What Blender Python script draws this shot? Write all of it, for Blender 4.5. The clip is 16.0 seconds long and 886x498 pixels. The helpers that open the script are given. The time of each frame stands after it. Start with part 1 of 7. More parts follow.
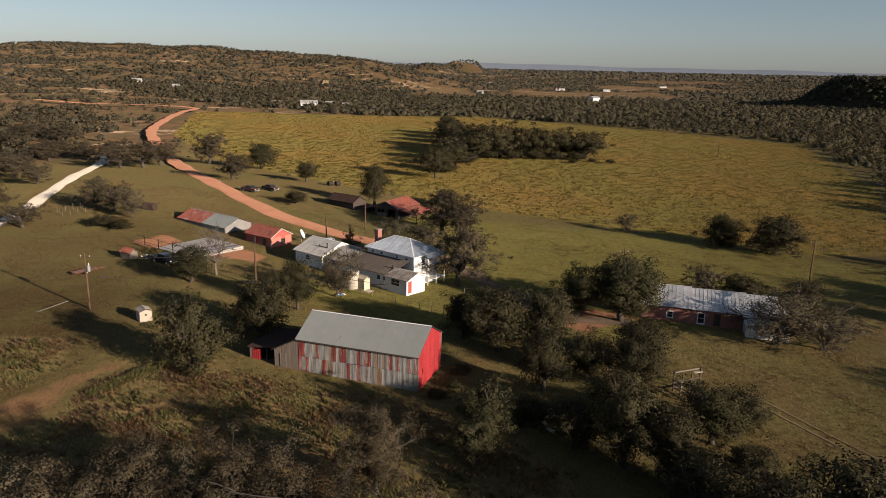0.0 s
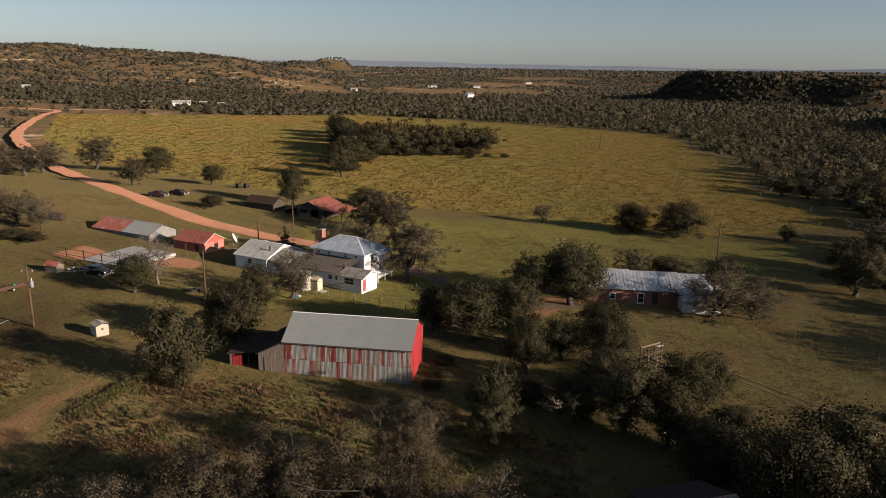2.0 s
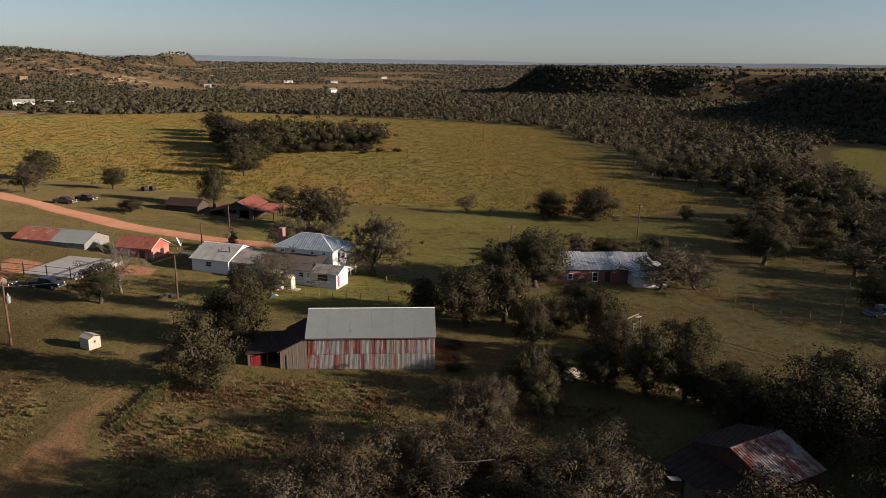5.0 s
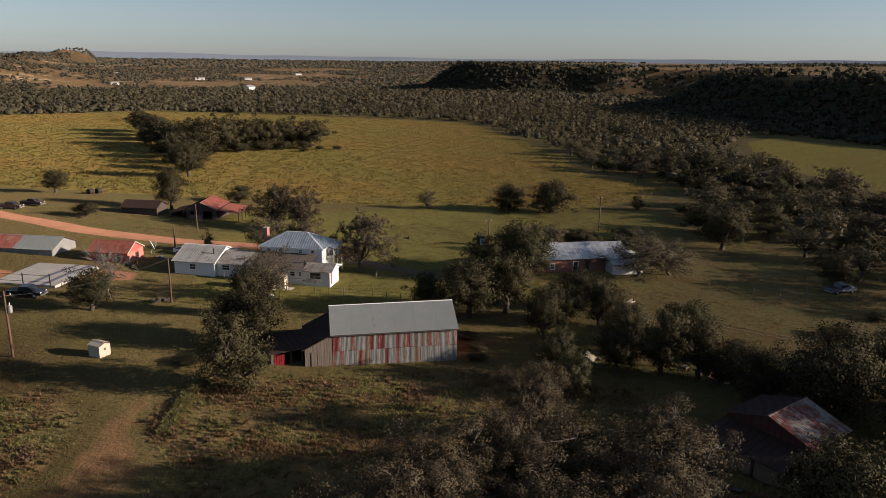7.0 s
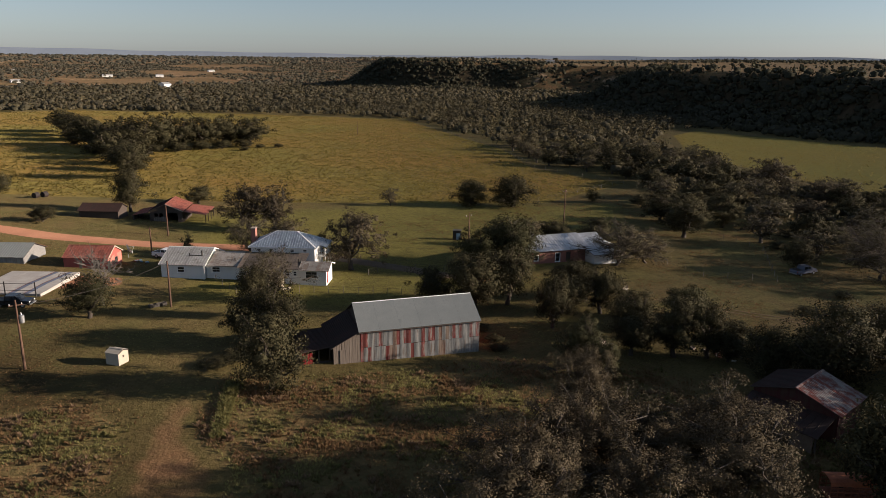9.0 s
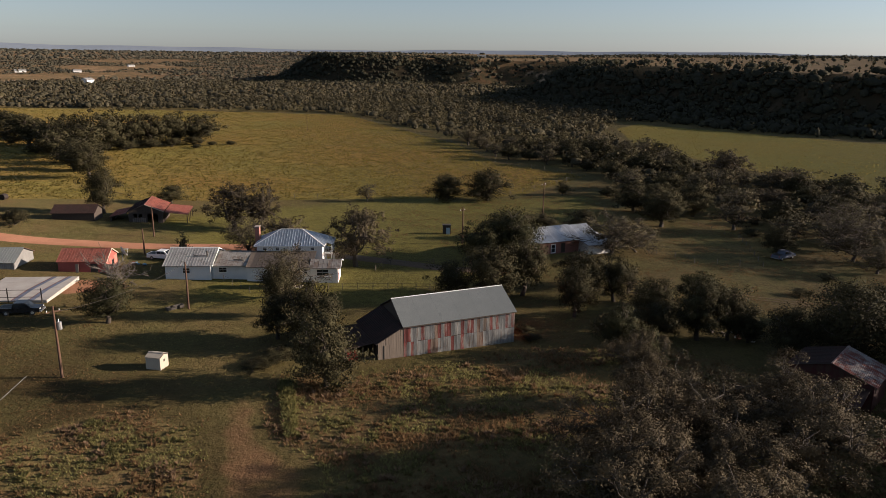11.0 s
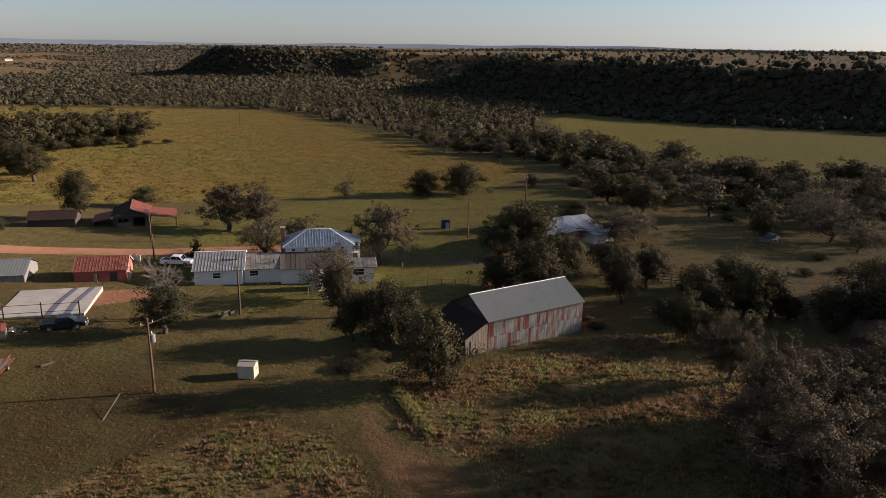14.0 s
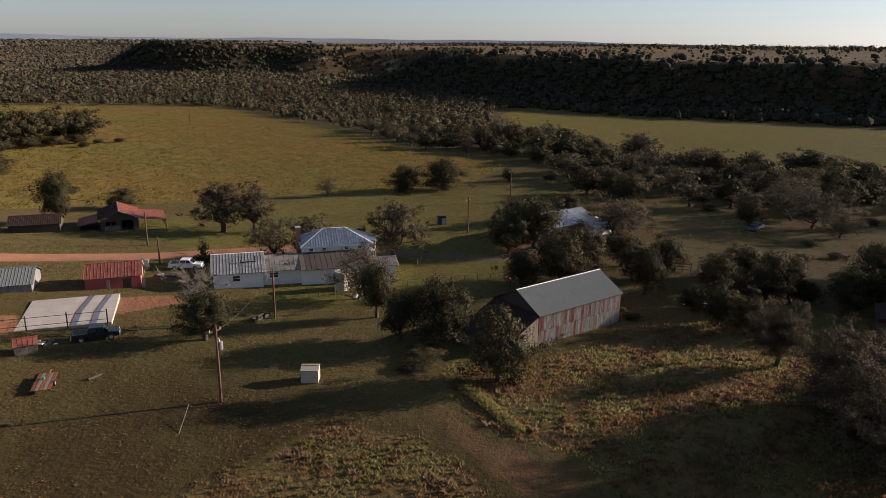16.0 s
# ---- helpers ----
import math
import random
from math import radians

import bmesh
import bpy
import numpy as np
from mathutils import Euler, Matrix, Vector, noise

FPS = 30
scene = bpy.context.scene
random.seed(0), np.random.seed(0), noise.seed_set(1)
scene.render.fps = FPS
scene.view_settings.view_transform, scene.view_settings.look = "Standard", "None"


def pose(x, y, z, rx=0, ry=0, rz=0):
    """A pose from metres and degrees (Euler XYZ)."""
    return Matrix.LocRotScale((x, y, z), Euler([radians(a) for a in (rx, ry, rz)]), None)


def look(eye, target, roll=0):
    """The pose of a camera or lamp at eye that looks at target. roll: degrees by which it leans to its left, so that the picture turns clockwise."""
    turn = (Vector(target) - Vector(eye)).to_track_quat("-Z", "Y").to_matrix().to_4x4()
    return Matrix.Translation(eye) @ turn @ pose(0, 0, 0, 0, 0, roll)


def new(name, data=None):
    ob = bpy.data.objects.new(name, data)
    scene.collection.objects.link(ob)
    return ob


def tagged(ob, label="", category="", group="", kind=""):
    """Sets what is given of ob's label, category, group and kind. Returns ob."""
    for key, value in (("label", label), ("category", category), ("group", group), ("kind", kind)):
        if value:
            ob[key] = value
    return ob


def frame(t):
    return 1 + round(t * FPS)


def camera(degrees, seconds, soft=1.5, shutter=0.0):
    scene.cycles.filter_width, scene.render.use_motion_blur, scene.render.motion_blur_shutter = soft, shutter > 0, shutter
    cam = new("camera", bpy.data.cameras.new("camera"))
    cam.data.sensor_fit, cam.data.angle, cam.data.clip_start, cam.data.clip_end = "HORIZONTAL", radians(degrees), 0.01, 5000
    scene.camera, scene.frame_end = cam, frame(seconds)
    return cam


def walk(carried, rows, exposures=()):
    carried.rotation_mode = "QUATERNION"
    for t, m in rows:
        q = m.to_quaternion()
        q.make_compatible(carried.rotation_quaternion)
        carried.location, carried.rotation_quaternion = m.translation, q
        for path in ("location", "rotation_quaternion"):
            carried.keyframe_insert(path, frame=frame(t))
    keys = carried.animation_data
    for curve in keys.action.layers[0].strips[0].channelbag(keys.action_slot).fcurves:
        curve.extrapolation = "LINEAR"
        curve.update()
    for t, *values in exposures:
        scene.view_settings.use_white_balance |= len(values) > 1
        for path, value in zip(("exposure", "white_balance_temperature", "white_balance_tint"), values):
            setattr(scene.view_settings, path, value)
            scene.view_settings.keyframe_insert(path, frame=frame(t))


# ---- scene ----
cam = camera(63.1, 16.0, soft=0.5)
METRES, EYE, TILT, LEAN, TURN = 112.0, 37.0, -14.1, -1.2, 0.0
ROWS = [
    (0.0, 0.0, 0.0, 0.0, 0.0, 0.0, -0.0),
    (0.5, -0.0303, -0.0048, -0.0004, -2.72, -0.06, 0.74),
    (1.0, -0.0601, -0.0088, -0.0005, -5.11, -0.16, 1.43),
    (1.5, -0.0899, -0.0116, -0.0004, -7.52, -0.3, 2.11),
    (2.0, -0.1197, -0.0137, -0.0, -9.98, -0.45, 2.77),
    (2.5, -0.1498, -0.0149, 0.0006, -12.1, -0.62, 3.31),
    (3.0, -0.1798, -0.0152, 0.0016, -13.64, -0.78, 3.68),
    (3.5, -0.209, -0.0144, 0.0027, -15.61, -0.99, 4.2),
    (4.0, -0.239, -0.0121, 0.0043, -17.76, -1.22, 4.72),
    (6.5, -0.3827, 0.0174, 0.0148, -26.23, -2.44, 6.76),
    (7.0, -0.4105, 0.0274, 0.0179, -28.09, -2.72, 7.14),
    (7.5, -0.438, 0.0377, 0.0213, -29.95, -3.01, 7.52),
    (8.0, -0.4655, 0.0484, 0.025, -31.64, -3.3, 7.86),
    (8.5, -0.4927, 0.06, 0.0288, -33.12, -3.6, 8.13),
    (9.0, -0.5196, 0.0733, 0.033, -34.7, -3.91, 8.44),
    (11.5, -0.6508, 0.1585, 0.058, -41.73, -5.5, 9.63),
    (12.0, -0.6762, 0.18, 0.0643, -42.88, -5.78, 9.81),
    (12.5, -0.7013, 0.2024, 0.0708, -44.02, -6.07, 9.95),
    (13.0, -0.726, 0.2256, 0.0773, -45.65, -6.42, 10.21),
    (13.5, -0.7499, 0.2496, 0.084, -47.19, -6.77, 10.44),
    (14.0, -0.7727, 0.274, 0.0906, -48.63, -7.11, 10.65),
    (14.5, -0.7944, 0.2989, 0.0972, -50.1, -7.48, 10.86),
    (15.0, -0.8146, 0.3246, 0.1041, -51.53, -7.85, 11.04),
    (15.5, -0.834, 0.3508, 0.1107, -52.83, -8.2, 11.23),
    (16.0, -0.8525, 0.3777, 0.1182, -54.27, -8.6, 11.4),
]
EXPOSURE = 0.0
walk(cam, [(t, pose(0, 0, EYE, TILT, LEAN, TURN) @ pose(METRES * x, METRES * y, METRES * z, 90 + pitch, roll, yaw)) for t, x, y, z, yaw, pitch, roll in ROWS],
     [(0.0, EXPOSURE - 0.1, 6020, 20), (8.0, EXPOSURE + 0.1, 5880, 20), (16.0, EXPOSURE + 0.27, 5960, 24)])

# ---- sky and sun ----
SUN_FROM = Vector((0.80, -0.60, 0)).normalized()
SUN_HEIGHT = 15.0
world = bpy.data.worlds.new("world")
scene.world = world
world.use_nodes = True
wn = world.node_tree.nodes
sky = wn.new("ShaderNodeTexSky")
sky.sky_type = 'NISHITA'
sky.sun_disc = False
sky.sun_elevation = radians(SUN_HEIGHT)
sky.sun_rotation = math.atan2(SUN_FROM.x, SUN_FROM.y)
sky.altitude = 300
sky.air_density, sky.dust_density, sky.ozone_density = 1.0, 0.6, 1.6
wn["Background"].inputs["Strength"].default_value = 0.083
haze = wn.new("ShaderNodeHueSaturation")
haze.inputs["Saturation"].default_value = 0.6
haze.inputs["Hue"].default_value = 0.492
world.node_tree.links.new(sky.outputs[0], haze.inputs["Color"])
cool = wn.new("ShaderNodeMix")
cool.data_type, cool.blend_type = 'RGBA', 'MULTIPLY'
cool.inputs[0].default_value, cool.inputs[7].default_value = 1.0, (0.93, 1.03, 1.06, 1)
world.node_tree.links.new(haze.outputs[0], cool.inputs[6])
world.node_tree.links.new(cool.outputs[2], wn["Background"].inputs["Color"])
sun = new("sun", bpy.data.lights.new("sun", 'SUN'))
sun.data.energy = 9.5
sun.data.angle = radians(0.6)
sun.data.color = (1.0, 0.83, 0.59)
sun_at = SUN_FROM * math.cos(radians(SUN_HEIGHT)) + Vector((0, 0, math.sin(radians(SUN_HEIGHT))))
sun.matrix_world = look(sun_at * 300, (0, 0, 0))


# ---- materials ----
def ramp(nodes, stops):
    r = nodes.new("ShaderNodeValToRGB")
    e = r.color_ramp.elements
    while len(e) < len(stops):
        e.new(0.5)
    for k, (at, col) in enumerate(stops):
        e[k].position, e[k].color = at, (*col, 1)
    return r


class Mat:
    """A node material in the making: noise, mixes and bump in short calls."""

    def __init__(self, name, rough=0.8, metal=0.0, spec=0.3):
        self.m = bpy.data.materials.new(name)
        self.m.use_nodes = True
        self.n, self.l = self.m.node_tree.nodes, self.m.node_tree.links
        self.p = self.n["Principled BSDF"]
        self.p.inputs["Roughness"].default_value = rough
        self.p.inputs["Metallic"].default_value = metal
        self.p.inputs["Specular IOR Level"].default_value = spec
        self.tc = self.n.new("ShaderNodeTexCoord")
        self.geo = self.n.new("ShaderNodeNewGeometry")
        self.height = None

    def noise(self, scale, detail=4, stretch=(1, 1, 1), world=False, rough=0.6, dist=0.0):
        mp = self.n.new("ShaderNodeMapping")
        mp.inputs["Scale"].default_value = stretch
        self.l.new(self.geo.outputs["Position"] if world else self.tc.outputs["Object"], mp.inputs["Vector"])
        t = self.n.new("ShaderNodeTexNoise")
        t.inputs["Scale"].default_value, t.inputs["Detail"].default_value = scale, detail
        t.inputs["Roughness"].default_value, t.inputs["Distortion"].default_value = rough, dist
        self.l.new(mp.outputs[0], t.inputs["Vector"])
        return t.outputs["Fac"]

    def ramp(self, fac, *stops):
        r = ramp(self.n, stops)
        self.l.new(fac, r.inputs[0])
        return r.outputs[0]

    def value(self, fac, lo, hi):
        """0 to 1 as fac goes from lo to hi."""
        r = self.n.new("ShaderNodeMapRange")
        r.inputs["From Min"].default_value, r.inputs["From Max"].default_value = lo, hi
        self.l.new(fac, r.inputs["Value"])
        return r.outputs[0]

    def math(self, op, a, b):
        r = self.n.new("ShaderNodeMath")
        r.operation = op
        for k, v in enumerate((a, b)):
            if isinstance(v, (int, float)):
                r.inputs[k].default_value = v
            else:
                self.l.new(v, r.inputs[k])
        return r.outputs[0]

    def mix(self, fac, a, b, kind='MIX'):
        r = self.n.new("ShaderNodeMix")
        r.data_type, r.blend_type = 'RGBA', kind
        for sock, v in ((r.inputs[0], fac), (r.inputs[6], a), (r.inputs[7], b)):
            if isinstance(v, (int, float)):
                sock.default_value = v
            elif isinstance(v, tuple):
                sock.default_value = (*v, 1)
            else:
                self.l.new(v, sock)
        return r.outputs[2]

    def attr(self, name):
        a = self.n.new("ShaderNodeAttribute")
        a.attribute_name = name
        s = self.n.new("ShaderNodeSeparateColor")
        self.l.new(a.outputs["Color"], s.inputs[0])
        return s.outputs[0], s.outputs[1], s.outputs[2]

    def random_object(self):
        return self.n.new("ShaderNodeObjectInfo").outputs["Random"]

    def colour(self, c):
        if isinstance(c, tuple):
            self.p.inputs["Base Color"].default_value = (*c, 1)
        else:
            self.l.new(c, self.p.inputs["Base Color"])
        return self

    def bump(self, fac, strength, distance):
        b = self.n.new("ShaderNodeBump")
        b.inputs["Strength"].default_value, b.inputs["Distance"].default_value = strength, distance
        self.l.new(fac, b.inputs["Height"])
        self.l.new(b.outputs[0], self.p.inputs["Normal"])
        return self


def plain(name, a, b, scale=3.0, rough=0.8, metal=0.0, stretch=(1, 1, 1), bump=0.02, vary=0.25, spec=0.3):
    """Two tones mixed by coarse and fine noise, each object a little lighter or darker."""
    m = Mat(name, rough, metal, spec)
    n1, n2 = m.noise(scale, 5, stretch), m.noise(scale * 7, 4, stretch)
    f = m.value(m.math('ADD', m.math('MULTIPLY', n1, 0.65), m.math('MULTIPLY', n2, 0.35)), 0.32, 0.68)
    c = m.mix(f, a, b)
    v = m.math('ADD', m.math('MULTIPLY', m.random_object(), vary), 1 - vary / 2)
    c = m.mix(1.0, c, v, 'MULTIPLY')
    m.colour(c)
    if bump:
        m.bump(n2, 0.5, bump)
    return m.m


def sheet_metal(name, a, b, rust, amount, rough=0.55, metal=0.25, vary=0.3, worn=0.0):
    """Painted or galvanised sheet with rust in streaks down the sheet and in blotches."""
    m = Mat(name, rough, metal, 0.3)
    m.p.inputs["Diffuse Roughness"].default_value = 1.0
    streak, blotch, fine = m.noise(2.2, 5, (1, 1, 0.12)), m.noise(0.7, 5), m.noise(14, 3)
    base = m.mix(m.value(blotch, 0.35, 0.65), a, b)
    f = m.math('ADD', m.math('MULTIPLY', streak, 0.5), m.math('MULTIPLY', blotch, 0.5))
    f = m.math('ADD', f, m.math('MULTIPLY', m.math('SUBTRACT', m.random_object(), 0.5), 0.16))
    c = m.mix(m.value(f, 0.62 - amount * 0.3, 0.70 - amount * 0.22), base, rust)
    c = m.mix(m.math('MULTIPLY', m.value(fine, 0.35, 0.75), 0.35), c, (0.05, 0.045, 0.04))
    if worn:
        run = m.noise(5.0, 4, (1, 1, 0.10), world=True, rough=0.7)
        c = m.mix(m.math('MULTIPLY', m.value(run, 0.52, 0.66), worn), c, (0.075, 0.06, 0.05))
        c = m.mix(m.math('MULTIPLY', m.value(run, 0.46, 0.34), worn), c, (0.42, 0.40, 0.37))
    v = m.math('ADD', m.math('MULTIPLY', m.random_object(), vary), 1 - vary / 2)
    m.colour(m.mix(1.0, c, v, 'MULTIPLY'))
    m.bump(fine, 0.3, 0.01)
    return m.m


def leaf(name, a, b, dead=None, patchy=0.0, size=0.11, thin=0.13):
    m = Mat(name, 0.8, 0, 0.08)
    isl = m.geo.outputs["Random Per Island"]
    spray = m.value(m.noise(0.9, 3, world=True, rough=0.65), 0.36, 0.64)
    c = m.mix(m.math('ADD', m.math('MULTIPLY', isl, 0.45), m.math('MULTIPLY', spray, 0.55)), a, b)
    if dead:
        c = m.mix(m.math('MULTIPLY', m.value(isl, 0.90, 0.93), 0.7), c, dead)
    if patchy:
        # darker patches: tree-to-tree tone; at size 0.8, painted shade between leaf clumps
        n = m.value(m.noise(size, 3, world=True, rough=0.6), 0.38, 0.62)
        c = m.mix(m.math('MULTIPLY', n, patchy), c, m.mix(1.0, c, (0.55, 0.5, 0.42), 'MULTIPLY'))
    v = m.math('ADD', m.math('MULTIPLY', m.random_object(), 0.5), 0.75)
    c = m.mix(1.0, c, v, 'MULTIPLY')
    m.colour(c)
    tr = m.n.new("ShaderNodeBsdfTranslucent")
    m.l.new(c, tr.inputs["Color"])
    mx = m.n.new("ShaderNodeMixShader")
    mx.inputs[0].default_value = thin
    m.l.new(m.p.outputs[0], mx.inputs[1])
    m.l.new(tr.outputs[0], mx.inputs[2])
    m.l.new(mx.outputs[0], m.n["Material Output"].inputs["Surface"])
    return m.m


def foliage_core(name, a, b, c):
    """Dense foliage seen from afar: light and shade at the size of sprays put into the colour, each tree its own tone.
    """
    m = Mat(name, 0.9, 0, 0.05)
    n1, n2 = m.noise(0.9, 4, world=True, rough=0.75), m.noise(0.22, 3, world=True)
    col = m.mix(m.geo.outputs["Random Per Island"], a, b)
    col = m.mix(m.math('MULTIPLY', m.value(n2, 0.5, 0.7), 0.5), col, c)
    # dark gaps between sprays, their shade painted by noise
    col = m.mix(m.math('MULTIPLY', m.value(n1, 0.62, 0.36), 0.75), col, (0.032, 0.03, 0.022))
    m.colour(col).bump(n1, 1.0, 0.5)
    return m.m


def ground_material():
    m = Mat("ground_cover", 0.95, 0, 0.05)
    m.p.inputs["Diffuse Roughness"].default_value = 1.0
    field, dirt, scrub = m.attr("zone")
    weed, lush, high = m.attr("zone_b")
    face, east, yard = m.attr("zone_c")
    big, mid, fine = m.noise(0.012, 5, world=True), m.noise(0.09, 5, world=True), m.noise(0.8, 5, world=True, rough=0.7)
    tuft = m.noise(1.9, 4, world=True, rough=0.75)
    edge = m.math('MULTIPLY', m.math('SUBTRACT', mid, 0.5), 0.9)
    # short dry grass round the houses
    lawn = m.mix(m.value(mid, 0.35, 0.65), (0.113, 0.093, 0.035), (0.120, 0.084, 0.036))
    lawn = m.mix(m.value(m.math('ADD', lush, edge), 0.35, 0.75), lawn, (0.149, 0.130, 0.035))
    # west yard: brown grass, darkened further to stand for blades shading themselves
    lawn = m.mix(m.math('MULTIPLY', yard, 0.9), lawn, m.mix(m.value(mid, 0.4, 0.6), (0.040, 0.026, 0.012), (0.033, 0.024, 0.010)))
    lawn = m.mix(m.math('MULTIPLY', east, 0.85), lawn, m.mix(m.value(mid, 0.4, 0.6), (0.159, 0.131, 0.046), (0.168, 0.119, 0.050)))
    lawn = m.mix(m.math('MULTIPLY', m.value(m.noise(0.055, 5, world=True, rough=0.7), 0.48, 0.62), 0.38), lawn, (0.089, 0.089, 0.029))
    lawn = m.mix(m.math('MULTIPLY', m.value(fine, 0.45, 0.70), 0.7), lawn, (0.063, 0.051, 0.019))
    # dark specks painted for grass tufts and the small shadows they cast
    speck = m.value(m.noise(3.4, 4, world=True, rough=0.85), 0.52, 0.60)
    lawn = m.mix(m.math('MULTIPLY', speck, 0.62), lawn, (0.039, 0.032, 0.012))
    # the yellow hay field
    hay = m.mix(m.value(big, 0.40, 0.60), (0.166, 0.136, 0.032), (0.212, 0.130, 0.032))
    hay = m.mix(m.math('MULTIPLY', m.value(mid, 0.5, 0.75), 0.5), hay, (0.185, 0.117, 0.040))
    hay = m.mix(m.math('MULTIPLY', m.value(m.noise(0.33, 6, (1, 0.6, 1), world=True, rough=0.85), 0.44, 0.60), 0.6), hay, (0.102, 0.079, 0.026))
    hay = m.mix(m.math('MULTIPLY', m.value(m.noise(0.75, 3, (1, 0.8, 1), world=True, rough=0.7), 0.50, 0.58), 0.55), hay, (0.076, 0.062, 0.022))
    hay = m.mix(m.math('MULTIPLY', lush, 0.55), hay, m.mix(m.value(fine, 0.4, 0.65), (0.215, 0.196, 0.043), (0.158, 0.143, 0.035)))
    c = m.mix(m.value(m.math('ADD', field, m.math('MULTIPLY', edge, 0.4)), 0.42, 0.58), lawn, hay)
    # dry scrubland with bare pale patches
    dry = m.mix(m.value(big, 0.4, 0.6), (0.119, 0.064, 0.036), (0.091, 0.058, 0.029))
    pale = m.noise(0.02, 6, (0.5, 1.2, 1), world=True, rough=0.7)
    dry = m.mix(m.math('MULTIPLY', m.value(pale, 0.56, 0.61), 0.85), dry, (0.354, 0.248, 0.167))
    dry = m.mix(m.math('MULTIPLY', m.value(fine, 0.4, 0.7), 0.5), dry, (0.087, 0.064, 0.028))
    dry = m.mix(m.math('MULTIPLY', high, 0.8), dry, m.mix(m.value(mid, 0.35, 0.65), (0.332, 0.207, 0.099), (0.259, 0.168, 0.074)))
    brush = m.value(m.noise(0.085, 5, world=True, rough=0.7), 0.455, 0.53)
    dry = m.mix(m.math('MULTIPLY', m.math('MULTIPLY', brush, 0.85), m.math('SUBTRACT', 1.0, m.math('MULTIPLY', high, 0.5))), dry, (0.061, 0.051, 0.026))
    # bluff face: dark undergrowth, with the bluff's own shade put into the colour
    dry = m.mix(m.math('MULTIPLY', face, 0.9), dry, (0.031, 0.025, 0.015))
    c = m.mix(m.value(m.math('ADD', scrub, m.math('MULTIPLY', edge, 0.5)), 0.35, 0.65), c, dry)
    # tall weeds
    wd = m.mix(m.value(mid, 0.35, 0.65), (0.142, 0.110, 0.042), (0.152, 0.095, 0.046))
    wd = m.mix(m.value(fine, 0.4, 0.65), wd, (0.087, 0.073, 0.029))
    c = m.mix(m.value(m.math('ADD', weed, edge), 0.35, 0.65), c, wd)
    # bare earth
    earth = m.mix(m.value(fine, 0.3, 0.7), (0.246, 0.123, 0.069), (0.193, 0.096, 0.054))
    c = m.mix(m.value(m.math('ADD', dirt, m.math('MULTIPLY', edge, 0.8)), 0.4, 0.7), c, earth)
    m.colour(c)
    h = m.math('ADD', m.math('MULTIPLY', tuft, 0.5), m.math('MULTIPLY', m.noise(0.3, 3, world=True), 0.8))
    m.bump(h, 1.0, 0.42)
    return m.m


def road_material(name, a, b, rut):
    m = Mat(name, 0.95, 0, 0.15)
    mid, fine = m.noise(0.25, 5, world=True), m.noise(3.0, 5, world=True)
    c = m.mix(m.value(mid, 0.35, 0.65), a, b)
    c = m.mix(m.math('MULTIPLY', m.value(fine, 0.45, 0.75), 0.45), c, rut)
    m.p.inputs["Diffuse Roughness"].default_value = 1.0
    m.colour(c).bump(fine, 0.9, 0.12)
    return m.m


